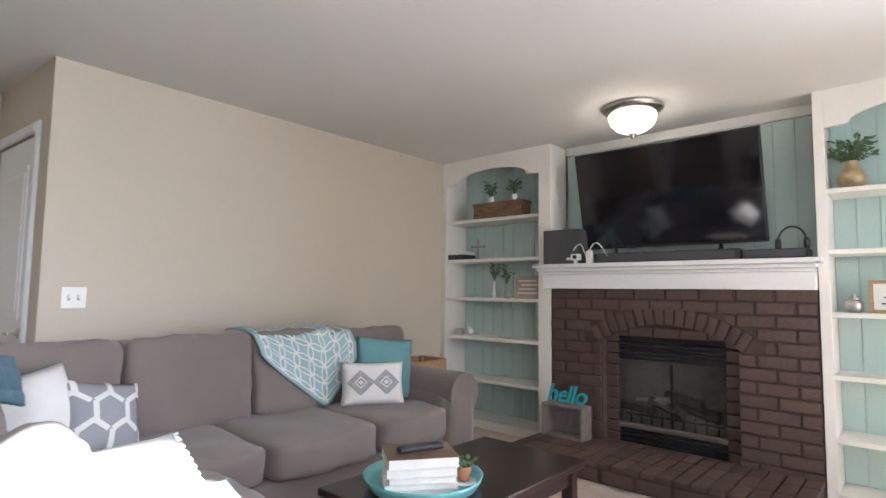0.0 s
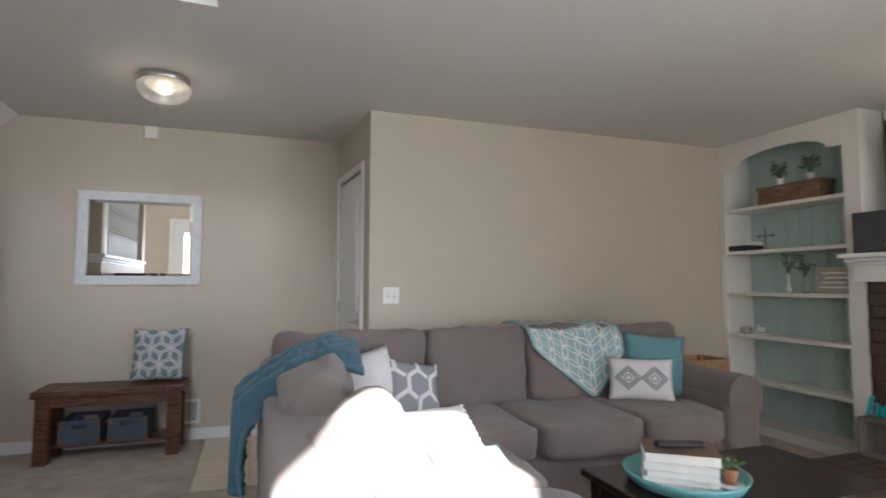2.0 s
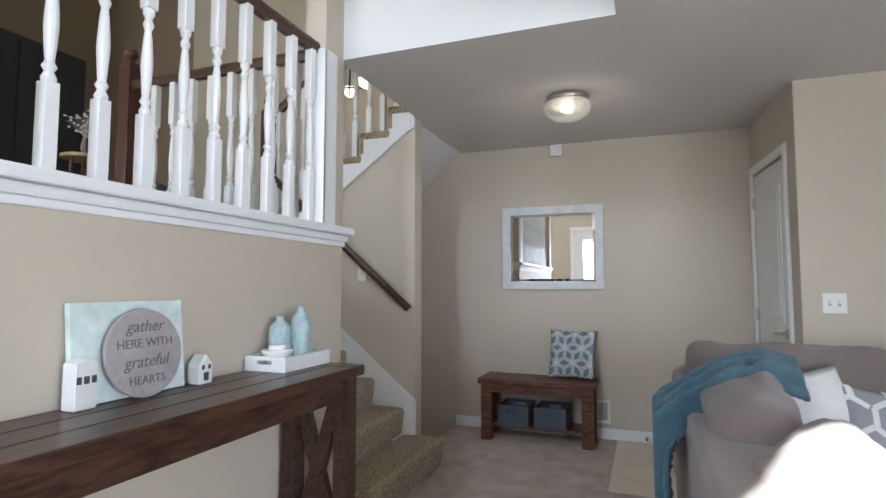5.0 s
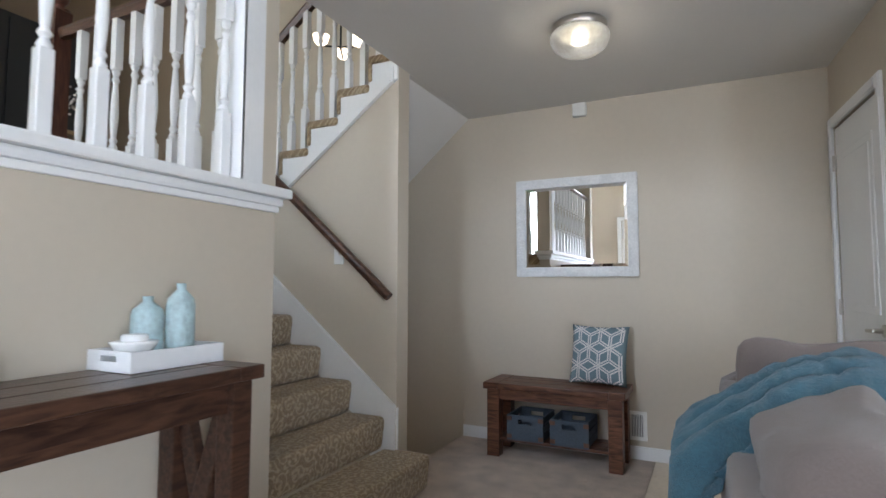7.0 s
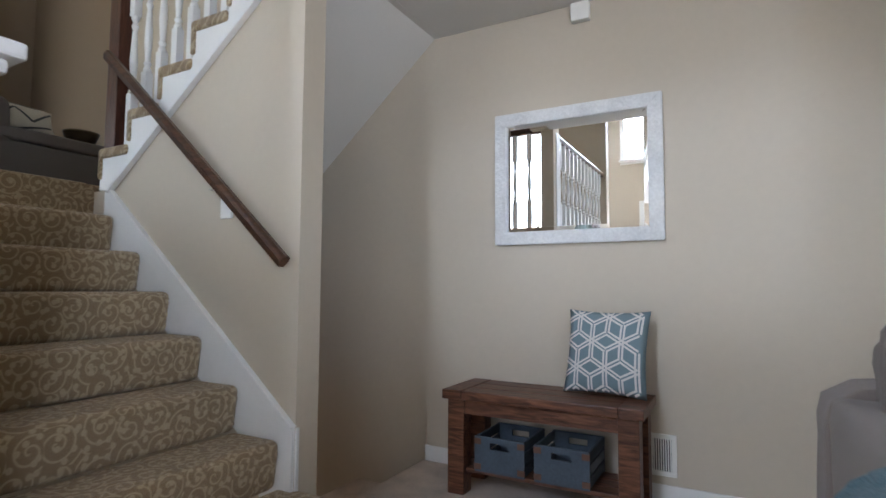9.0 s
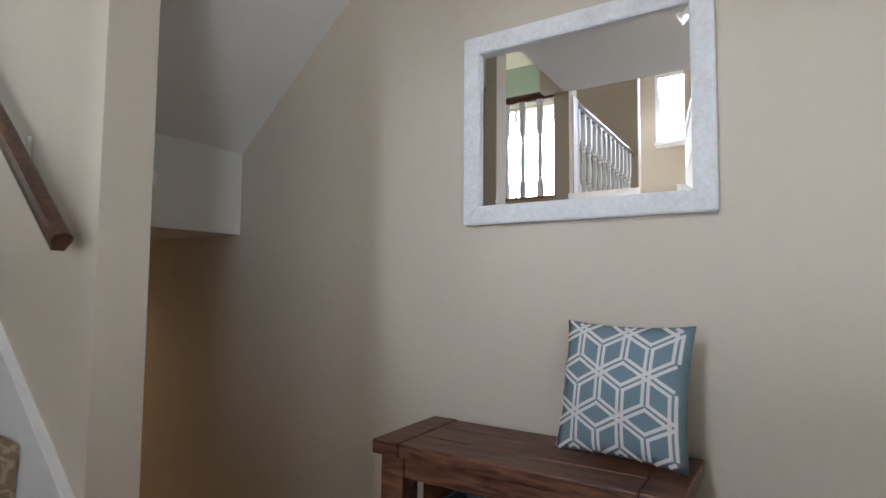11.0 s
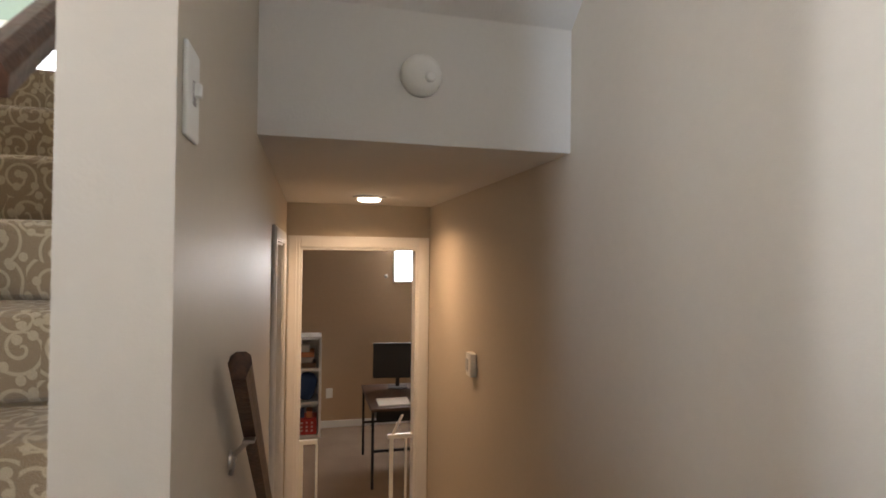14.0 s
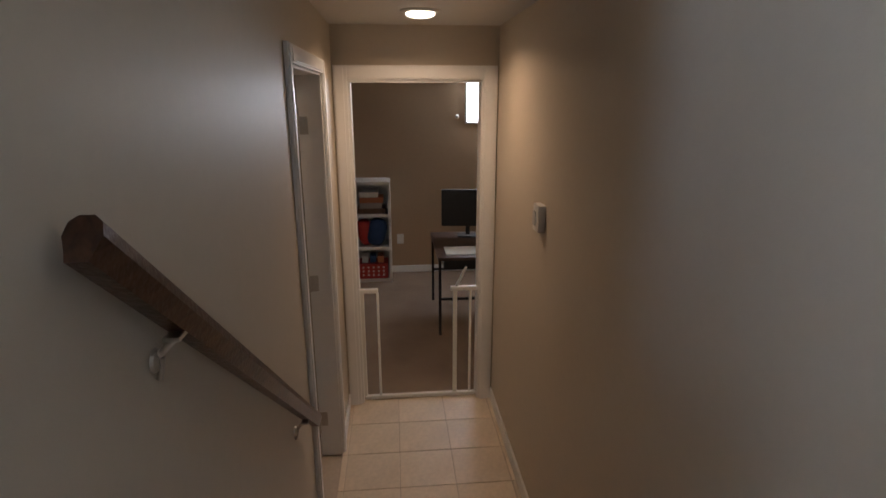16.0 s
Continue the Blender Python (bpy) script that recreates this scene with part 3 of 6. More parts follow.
# baseboards
def baseboard(name, segs, label):
    b = bmesh.new()
    for x0, y0, x1, y1, z in segs:
        bx(b, min(x0, x1), min(y0, y1), z, max(x0, x1), max(y0, y1), z + 0.085, 0.004)
    return setting(name, b, TRIM, label)


baseboard("baseboard", [(-1.51, MW - 0.014, 0.86, MW, 0), (0.95, CW - 0.014, 4.1, CW, 0)], "white baseboard in the hall and behind the sofa")
baseboard("baseboard", [(-4.56, MW - 0.014, -2.9, MW, LOW), (-4.56, 3.79, -4.10, 3.804, LOW), (-7.5, 2.6, -7.486, 6.4, LOW)], "white baseboard on the lower level")
baseboard("baseboard", [(HW, 0.35, HW + 0.014, 2.64, 0)], "white baseboard below the half wall")

# windows
def window(name, x0, x1, z0, z1, label, mullions=1, y=WB, bars=0):
    w = tagged(new(name), label, "window", kind="structure")
    w.matrix_basis = Matrix.Translation(((x0 + x1) / 2, y, z0))
    fr = bmesh.new()
    for a in ((x0, z0, x0 + 0.05, z1), (x1 - 0.05, z0, x1, z1), (x0 + 0.05, z0, x1 - 0.05, z0 + 0.05), (x0 + 0.05, z1 - 0.05, x1 - 0.05, z1)):
        bx(fr, a[0], y - 0.09, a[1], a[2], y - 0.03, a[3], 0.004)
    for i in range(mullions):
        x = x0 + (x1 - x0) * (i + 1) / (mullions + 1)
        bx(fr, x - 0.02, y - 0.085, z0 + 0.05, x + 0.02, y - 0.035, z1 - 0.05, 0.003)
    part("window_frame", fr, TRIM, w)
    cs = bmesh.new()
    for a in ((x0 - 0.08, z0 - 0.08, x0, z1 + 0.08), (x1, z0 - 0.08, x1 + 0.08, z1 + 0.08), (x0, z1, x1, z1 + 0.08), (x0, z0 - 0.08, x1, z0)):
        bx(cs, a[0], y, a[1], a[2], y + 0.016, a[3], 0.004)
    part("window_casing", cs, TRIM, w)
    sl = bmesh.new()
    bx(sl, x0 - 0.1, y, z0 - 0.03, x1 + 0.1, y + 0.06, z0, 0.006)
    part("window_sill", sl, TRIM, w)
    return w


window("window_1", -1.66, -0.85, 3.25, 4.3, "white-framed foyer window above the entry door, full of daylight", 0)
window("window_2", -5.1, -2.4, 1.62, 4.25, "tall wide white-framed dining window, full of daylight", 2)
# this back-wall window is unseen, added to bring light into the living room
window("added_window_3", 1.1, 3.1, 0.85, 2.15, "unseen white-framed living-room window, added for daylight", 1)
# unseen window frame, added around the side fill light's opening
w6 = tagged(new("added_window_6"), "unseen white-framed window added for side light beside the built-in shelf", "window", kind="structure")
w6.matrix_basis = Matrix.Translation((4.17, -1.5, 0.4))
fr = bmesh.new()
for a in ((-2.2, 0.4, -2.15, 2.1), (-0.85, 0.4, -0.8, 2.1), (-2.15, 0.4, -0.85, 0.45), (-2.15, 2.05, -0.85, 2.1), (-1.52, 0.45, -1.48, 2.05)):
    bx(fr, 4.15, a[0], a[1], 4.20, a[2], a[3], 0.004)
part("window_frame", fr, TRIM, w6)
w4 = tagged(new("window_4"), "small high basement window with white frame", "window", kind="structure")
w4.matrix_basis = Matrix.Translation((-7.5, 5.26, 0.52))
fr = bmesh.new()
for a in ((4.97, 0.52, 4.99, 1.04), (5.88, 0.52, 5.9, 1.04), (4.99, 0.52, 5.88, 0.54), (4.99, 1.02, 5.88, 1.04)):
    bx(fr, -7.55, a[0], a[1], -7.485, a[2], a[3], 0.004)
part("window_frame", fr, TRIM, w4)
part("pane", boxed(-7.575, 4.97, 0.52, -7.57, 5.9, 1.04), BACKDROP, w4, "bright daylight behind the pane")

# entry door with a blind over its glass
ed = tagged(new("door_3"), "white entry door with a blind over its glass", "door", kind="structure")
ed.matrix_basis = Matrix.Translation((-0.9, WB, 0.36))
b = bmesh.new()
for a in ((-1.35, 0.36, -1.16, 2.42), (-0.64, 0.36, -0.45, 2.42), (-1.16, 0.36, -0.64, 1.1), (-1.16, 2.22, -0.64, 2.42)):
    bx(b, a[0], WB - 0.09, a[1], a[2], WB - 0.045, a[3], 0.003)
part("leaf", b, TRIM, ed)
b = bmesh.new()
for i in range(28):
    bx(b, -1.15, WB - 0.05, 1.12 + i * 0.039, -0.65, WB - 0.042, 1.142 + i * 0.039, m=None)
part("blind", b, TRIM, ed, "white slatted blind, half closed")
casing("trim", -1.35, -0.45, 2.42, Matrix.Translation((0, WB, 0)) @ Matrix.Diagonal((1, -1, 1, 1)), "white casing of the entry door", 0.08, 0.36)
setting("floor_entry", boxed(-2.10, WB, 0, 0.2, WB + 1.1, 0.36), CARPET, "raised entry landing with carpet")
bd = setting("backdrop", boxed(-9, WB - 4.6, -1, 7, WB - 4.5, 2.6), BACKDROP, "bright hazy garden beyond the windows")
setting("ground", boxed(-60, -80, -0.4, 60, WB - 0.2, -0.2), mat("lawn", (0.10, 0.13, 0.05), 0.9, var=0.3, scale=2, fine=40), "lawn outside the house")

# stairs
def tread_block(bm, pts, axis, a, c, r=0.02):
    prism(bm, pts, axis, a, c)
    es = [e for e in bm.edges if e.calc_length() > 0.05]
    bmesh.ops.bevel(bm, geom=es, offset=r, segments=3, affect="EDGES", profile=0.5)
    return bm


NOSE = [(-1.22, 0.20), (-1.49, 0.387)] + [(-1.49 - 0.2315 * i, 0.387 + 0.187 * i) for i in range(1, 6)] + [(-2.88, UP + 0.012)]
up = tagged(new("staircase"), "carpeted stairs with pale scrolls rising beside the half wall", "staircase", kind="structure")
up.matrix_basis = Matrix.Translation((-1.5, 3.1, 0))
low = 0.0
for i, (x, z) in enumerate(NOSE):
    k = bmesh.new()
    x2 = NOSE[i + 1][0] - 0.03 if i + 1 < len(NOSE) else x - 0.35
    tread_block(k, [(x, z - 0.055), (x - 0.018, low + 0.001), (x2, low + 0.001), (x2, z), (x, z)], "y", 2.642, 3.70 if i == 0 else 3.655, 0.03)
    part("step", k, RUNNER, up, smooth=False)
    low = z - 0.005
down = tagged(new("staircase"), "beige carpeted stairs leading down to the basement", "staircase", kind="structure")
down.matrix_basis = Matrix.Translation((-1.5, 4.3, 0))
for i in range(7):
    k = bmesh.new()
    x, z = -1.5 - 0.232 * i, -0.1786 * i
    tread_block(k, [(x, z - 0.001), (x - 0.255, z - 0.001), (x - 0.262, z - 0.04), (x - 0.235, z - 0.05), (x - 0.232, z - 0.1786), (x, z - 0.1786)] if i else
                [(x, -0.001), (x - 0.025, -0.001), (x - 0.03, -0.04), (x - 0.005, -0.05), (x, -0.1786)], "y", 3.791, MW - 0.001, 0.01)
    part("step", k, CARPET, down)
setting("stair_base", prism(bmesh.new(), [(-1.5, -0.13), (-1.5, LOW), (-2.9, LOW), (-2.9, LOW - 0.05), (-2.86, LOW)], "y", 3.791, MW - 0.001), CARPET, "closed underside of the stairs down")

# second flight, over the stairs down
N2 = [(-2.80 + 0.2325 * i, 1.675 + 0.171 * i) for i in range(8)]
f2 = tagged(new("staircase"), "upper carpeted flight with white stringer and railing", "staircase", kind="structure")
f2.matrix_basis = Matrix.Translation((-2.6, 4.2, UP))
for i, (x, z) in enumerate(N2[:7]):
    k = bmesh.new()
    prism(k, [(x + 0.022, z - 0.002), (x + 0.022, z - 0.168), (x + 0.05, z - 0.165), (x + 0.236, z - 0.012), (x + 0.236, z - 0.002)], "y", 3.668, MW - 0.001)
    bx(k, x + 0.004, 3.634, z - 0.16, x + 0.03, 3.70, z - 0.03, 0.008)
    tread_block(k2 := bmesh.new(), [(x, z), (x, z - 0.055), (x + 0.245, z - 0.055), (x + 0.245, z)], "y", 3.630, 3.76, 0.02)
    st = part("step", k, RUNNER, f2)
    part("nosing", k2, RUNNER, st)
    part("nosing", boxed(x, 3.755, z - 0.055, x + 0.03, MW - 0.001, z + 0.0, 0.018), RUNNER, st)
top = []
for x, z in N2[:7]:
    top += [(x + 0.012, z - 0.172), (x + 0.012, z - 0.03)]
top = [(-2.79, 1.458)] + [p for p in top if p[1] < 2.44 + 0.3][0:]
top = [p for p in top if p[0] <= -1.43] + [(-1.43, 2.5)]
prof = top + [(-1.43, 2.36), (-1.49, 2.33), (-2.70, 1.452)]
b = prism(bmesh.new(), prof, "y", 3.645, 3.664)
part("stringer", b, TRIM, f2, "white painted stringer board")
b = bmesh.new()
beam(b, (-2.715, 3.650, 1.448), (-1.475, 3.650, 2.348), 0.03, 0.022, 0.004)
beam(b, (-1.462, 3.650, 2.34), (-1.462, 3.650, 2.435), 0.03, 0.022, 0.004)
part("moulding", b, TRIM, f2, "thin white stringer moulding")
# skirt of the first flight
sk = [(-1.432, 0.01), (-1.432, 0.435), (-2.705, 1.452), (-2.745, 1.452), (-2.745, 1.2), (-1.7, 0.36), (-1.52, 0.01)]
setting("trim", prism(bmesh.new(), sk, "y", 3.648, 3.664), TRIM, "white skirt board along the stairs")
b = bmesh.new()
beam(b, (-1.432, 3.655, 0.437), (-2.705, 3.655, 1.455), 0.03, 0.016, 0.003)
bx(b, -1.431, 3.664, 0, -1.421, 3.68, 0.435, 0.003)
setting("trim", b, TRIM, "white cap of the skirt board")


# ---- railings ----
def baluster_mesh(h, name="baluster", bot=0.265, topb=0.255, s=0.0205):
    b = bmesh.new()
    bx(b, -s, -s, 0, s, s, bot, 0.003)
    bx(b, -s, -s, h - topb, s, s, h, 0.003)
    t = h - bot - topb
    prof = [(0.018, 0), (0.0205, 0.012), (0.012, 0.03), (0.020, 0.045), (0.012, 0.06), (0.015, 0.09), (0.0195, 0.16), (0.0185, 0.20), (0.014, t * 0.72), (0.0105, t - 0.075), (0.018, t - 0.055), (0.011, t - 0.035), (0.0195, t - 0.015), (0.018, t)]
    lathe(b, prof, (0, 0, bot), 12)
    return finish(name, b, TRIM)


def handrail(bm, p, q, w=0.058, h=0.062):
    p, q = Vector(p), Vector(q)
    d = q - p
    m = Matrix.Translation(p) @ d.to_track_quat("X", "Z").to_matrix().to_4x4()
    o = [(-0.6, -1), (0.6, -1), (0.75, -0.5), (1, 0.1), (0.85, 0.7), (0.4, 1), (-0.4, 1), (-0.85, 0.7), (-1, 0.1), (-0.75, -0.5)]
    k = bmesh.new()
    prism(k, [(y * w / 2, z * h / 2) for y, z in o], "x", 0, d.length)
    k.transform(m)
    me = bpy.data.meshes.new("tmp")
    k.to_mesh(me)
    k.free()
    bm.from_mesh(me)
    bpy.data.meshes.remove(me)
    return bm


def newel(parent, x, y, z0, h, m):
    b = bmesh.new()
    bx(b, x - 0.045, y - 0.045, z0, x + 0.045, y + 0.045, z0 + h - 0.12, 0.004)
    lathe(b, [(0.05, 0), (0.05, 0.012), (0.025, 0.02), (0.022, 0.035), (0.04, 0.06), (0.045, 0.08), (0.035, 0.105), (0.012, 0.12)], (x, y, z0 + h - 0.12), 16)
    return part("newel", b, m, parent, "dark red-brown newel post with ball top", smooth=False)


BAL = baluster_mesh(0.885)
r1 = thing("railing", (-1.46, 1.4, 1.53), "white turned balusters under a dark handrail on the half wall", "railing", "stair railings")
b = handrail(bmesh.new(), (-1.46, 0.35, 2.44), (-1.46, 2.455, 2.44))
part("handrail", b, RAILWOOD, r1, "dark walnut handrail")
for i in range(13):
    part("baluster", BAL, None, r1, m=Matrix.Translation((-1.46, 2.415 - 0.1565 * i, 1.53)))
r2 = thing("railing", (-2.1, 2.58, UP), "white turned balusters under a dark handrail beside the stairs", "railing", "stair railings")
part("handrail", handrail(bmesh.new(), (-2.86, 2.57, 2.47), (-1.52, 2.57, 2.47)), RAILWOOD, r2, "dark walnut handrail")
BAL2 = baluster_mesh(0.945, bot=0.29)
for i in range(8):
    part("baluster", BAL2, None, r2, m=Matrix.Translation((-1.66 - 0.145 * i, 2.57, UP + 0.001)))
newel(r2, -2.90, 2.57, UP, 1.22, NEWELWOOD)
r3 = thing("railing", (-2.2, 3.69, UP), "white turned balusters stepping up the upper flight", "railing", "stair railings")
newel(r3, -2.74, 3.70, 1.66, 1.1, NEWELWOOD)
part("handrail", handrail(bmesh.new(), (-2.72, 3.70, 2.58), (-1.10, 3.70, 3.77)), RAILWOOD, r3, "dark sloping handrail")
for i, (x, z) in enumerate(N2[:7]):
    for k, dx in enumerate((0.05, 0.165)):
        if i or k:
            h3 = 0.86 + (0.085 if k else 0)
            part("baluster", baluster_mesh(h3, bot=0.2 + 0.08 * k), None, r3, m=Matrix.Translation((x + dx, 3.70, z)))

def wall_bracket(parent, x, y, z, wy):
    """A nickel arm from a wall plate at wy out to the rail at y."""
    b = bmesh.new()
    s = 1 if wy > y else -1
    lathe(b, [(0.003, 0.0), (0.019, 0.001), (0.017, 0.006), (0.009, 0.010)], seg=16, m=Matrix.Translation((x, wy, z - 0.075)) @ pose(0, 0, 0, 90 * s, 0, 0))
    rod(b, (x, wy - s * 0.004, z - 0.105), (x, wy - s * 0.012, z - 0.07), 0.005)
    rod(b, (x, wy, z - 0.075), (x, y, z - 0.035), 0.0055)
    rod(b, (x, y, z - 0.035), (x, y, z - 0.01), 0.007)
    bx(b, x - 0.03, y - 0.012, z - 0.035, x + 0.03, y + 0.012, z - 0.028, 0.002)
    return part("bracket", b, NICKEL, parent, "silver wall bracket")


wr = thing("wall_handrail", (-2.05, 3.60, 1.6), "dark wooden handrail fixed to the stair wall", "handrail", "wall handrails")
part("rail", handrail(bmesh.new(), (-1.44, 3.595, 1.068), (-2.68, 3.595, 2.13), 0.045, 0.05), RAILWOOD, wr)
for x in (-1.84, -2.45):
    wall_bracket(wr, x, 3.595, 1.068 + (-1.44 - x) * 0.856, 3.664)
pl = thing("bracket_plate", (-1.845, 3.66, 1.32), "white rounded plate behind the rail bracket", "wall plate")
part("plate", boxed(-1.88, 3.652, 1.262, -1.81, 3.6645, 1.378, 0.005), WHITEP, pl)
wr2 = thing("wall_handrail", (-2.25, 3.855, 0.2), "dark wooden handrail fixed to the basement stair wall", "handrail", "wall handrails")
part("rail", handrail(bmesh.new(), (-1.73, 3.83, 0.683), (-2.975, 3.83, -0.335), 0.040, 0.052), RAILWOOD, wr2)
for x in (-1.92, -2.78):
    wall_bracket(wr2, x, 3.83, 0.683 + (x + 1.73) * 0.818, 3.79)


# ---- hall ----
mirror = thing("mirror", (-0.65, 4.775, 1.2), "rectangular wall mirror in a distressed white wooden frame", "mirror")
MX0, MX1, MZ0, MZ1, FW = -1.071, -0.221, 1.199, 1.905, 0.067
for nm, pts in (("frame_rail", [(MX0, MZ0), (MX1, MZ0), (MX1 - FW, MZ0 + FW), (MX0 + FW, MZ0 + FW)]), ("frame_rail", [(MX0, MZ1), (MX1, MZ1), (MX1 - FW, MZ1 - FW), (MX0 + FW, MZ1 - FW)]),
                ("frame_stile", [(MX0, MZ0), (MX0, MZ1), (MX0 + FW, MZ1 - FW), (MX0 + FW, MZ0 + FW)]), ("frame_stile", [(MX1, MZ0), (MX1, MZ1), (MX1 - FW, MZ1 - FW), (MX1 - FW, MZ0 + FW)])):
    b = prism(bmesh.new(), pts, "y", 4.755, 4.788)
    bmesh.ops.bevel(b, geom=b.edges[:], offset=0.004, segments=2, affect="EDGES")
    part(nm, b, DISTRESS, mirror)
b = bmesh.new()
IX0, IX1, IZ0, IZ1, BV = MX0 + FW - 0.005, MX1 - FW + 0.005, MZ0 + FW - 0.005, MZ1 - FW + 0.005, 0.026
o = [b.verts.new(p) for p in ((IX0, 4.772, IZ0), (IX1, 4.772, IZ0), (IX1, 4.772, IZ1), (IX0, 4.772, IZ1))]
q = [b.verts.new(p) for p in ((IX0 + BV, 4.7695, IZ0 + BV), (IX1 - BV, 4.7695, IZ0 + BV), (IX1 - BV, 4.7695, IZ1 - BV), (IX0 + BV, 4.7695, IZ1 - BV))]
k = [b.verts.new((v.co.x, 4.778, v.co.z)) for v in o]
b.faces.new(q)
b.faces.new(k[::-1])
for i in range(4):
    j = (i + 1) % 4
    b.faces.new((o[i], o[j], q[j], q[i]))
    b.faces.new((k[i], k[j], o[j], o[i]))
part("glass", b, MIRROR, mirror, "bevelled mirror glass")

bench = thing("bench", (-0.74, 4.6, 0), "brown stained pine bench with a plank top and lower shelf", "bench")
BX0, BX1, BY0, BY1, BH = -1.195, -0.275, 4.40, 4.765, 0.487
for x0, x1 in ((BX0, BX0 + 0.10), (BX1 - 0.10, BX1)):
    part("breadboard_end", boxed(x0, BY0, BH - 0.045, x1, BY1, BH, 0.005), BENCHWOOD, bench, m=None)
for i in range(3):
    y = BY0 + 0.004 + i * 0.1205
    part("top_plank", boxed(BX0 + 0.102, y, BH - 0.045, BX1 - 0.102, y + 0.117, BH - 0.002, 0.006), BENCHWOOD, bench)
for x in (BX0 + 0.022, BX1 - 0.107):
    for y in (BY0 + 0.02, BY1 - 0.105):
        part("leg", boxed(x, y, 0, x + 0.085, y + 0.085, BH - 0.046, 0.004), BENCHWOOD, bench)
part("apron", boxed(BX0 + 0.108, BY0 + 0.03, BH - 0.112, BX1 - 0.108, BY0 + 0.065, BH - 0.046, 0.003), BENCHWOOD, bench)
part("apron", boxed(BX0 + 0.108, BY1 - 0.07, BH - 0.112, BX1 - 0.108, BY1 - 0.035, BH - 0.046, 0.003), BENCHWOOD, bench)
for x in (BX0 + 0.045, BX1 - 0.08):
    part("side_rail", boxed(x, BY0 + 0.106, BH - 0.112, x + 0.035, BY1 - 0.106, BH - 0.046, 0.003), BENCHWOOD, bench)
    part("side_rail", boxed(x, BY0 + 0.106, 0.05, x + 0.035, BY1 - 0.106, 0.10, 0.003), BENCHWOOD, bench)
for i in range(3):
    y = BY0 + 0.05 + i * 0.092
    part("shelf_plank", boxed(BX0 + 0.082, y, 0.10, BX1 - 0.082, y + 0.087, 0.12, 0.004), BENCHWOOD, bench)


def crate(x, y, z, w, d, h):
    c = thing("storage_crate", (x + w / 2, y + d / 2, z), "slate-blue slatted wooden crate with copper corners on the bench shelf", "crate", "crates under the bench")
    t = 0.012
    part("bottom", boxed(x + t, y + t, z, x + w - t, y + d - t, z + t), CRATEBLUE, c)
    for yy in (y, y + d - t):
        b = bmesh.new()
        gx0, gx1, gz0, gz1 = x + w / 2 - 0.045, x + w / 2 + 0.045, z + h - 0.055, z + h - 0.025
        for a in ((x, z, x + w, gz0), (x, gz1, x + w, z + h), (x, gz0, gx0, gz1), (gx1, gz0, x + w, gz1)):
            bx(b, a[0], yy, a[1], a[2], yy + t, a[3])
        part("end_panel", b, CRATEBLUE, c)
    for xx in (x, x + w - t):
        for i in range(3):
            part("slat", boxed(xx, y + t, z + 0.008 + i * h * 0.34, xx + t, y + d - t, z + 0.008 + i * h * 0.34 + h * 0.26, 0.002), CRATEBLUE, c)
    for zz in (z + 0.01, z + h - 0.035):
        for xx in (x - 0.002, x + w - 0.033):
            part("corner_plate", boxed(xx, y - 0.003, zz, xx + 0.035, y + 0.001, zz + 0.026, 0.001), COPPER, c, "copper corner plate")
    return c


crate(-1.035, 4.43, 0.121, 0.245, 0.29, 0.16)
crate(-0.745, 4.43, 0.121, 0.245, 0.29, 0.16)

pil = thing("throw_pillow", (-0.48, 4.62, BH), "square slate-blue pillow with white cube lattice leaning on the wall", "pillow")
PM = Matrix.Translation((-0.468, 4.635, BH + 0.195)) @ pose(0, 0, 0, -14, 0, -7)
S1 = pillow_surface(0.38, 0.39, 0.13)
part("cushion", pillow(bmesh.new(), S1), SLATE, pil, m=PM, smooth=True)
segs = []
a = 0.43
for i in range(-8, 9):
    for j in range(-8, 9):
        cx, cy = a * math.sqrt(3) * (i + 0.5 * (j % 2)) + 0.1, a * 1.5 * j
        hexp = [(cx + a * math.cos(math.radians(30 + 60 * k)), cy + a * math.sin(math.radians(30 + 60 * k))) for k in range(6)]
        for k in range(6):
            if k < 3:
                segs.append((hexp[k], hexp[k + 1]))
            if k % 2 == (i + j) % 1:
                segs.append(((cx, cy), hexp[k]))
segs = [s for s in segs if max(abs(s[0][0]), abs(s[0][1]), abs(s[1][0]), abs(s[1][1])) < 1.2]
front1 = lambda u, v: S1(max(-1, min(1, u)), max(-1, min(1, v)), -1)
def double(segs, off):
    out = []
    for (u0, v0), (u1, v1) in segs:
        ln = math.hypot(u1 - u0, v1 - v0)
        nu, nv = -(v1 - v0) / ln * off, (u1 - u0) / ln * off
        out += [((u0 + nu, v0 + nv), (u1 + nu, v1 + nv)), ((u0 - nu, v0 - nv), (u1 - nu, v1 - nv))]
    return out
part("lattice_print", ribbons(bmesh.new(), double(segs, 0.04), front1, 0.024, lift=0.0025), WHITECLOTH, pil, "white printed lattice lines", m=PM)

vent = thing("wall_vent", (-0.255, 4.785, 0.12), "white louvred wall register above the baseboard", "vent")
b = bmesh.new()
for a in ((-0.318, 0.123, -0.194, 0.145), (-0.318, 0.288, -0.194, 0.31), (-0.318, 0.145, -0.296, 0.288), (-0.216, 0.145, -0.194, 0.288)):
    bx(b, a[0], 4.777, a[1], a[2], MW, a[3], 0.002)
part("frame", b, WHITEP, vent)
part("backing", boxed(-0.296, 4.786, 0.145, -0.216, MW, 0.288), PLASTIC, vent, "dark duct behind the slats")
for i in range(8):
    part("slat", boxed(-0.294 + i * 0.0102, 4.780, 0.145, -0.289 + i * 0.0102, 4.786, 0.288), WHITEP, vent)
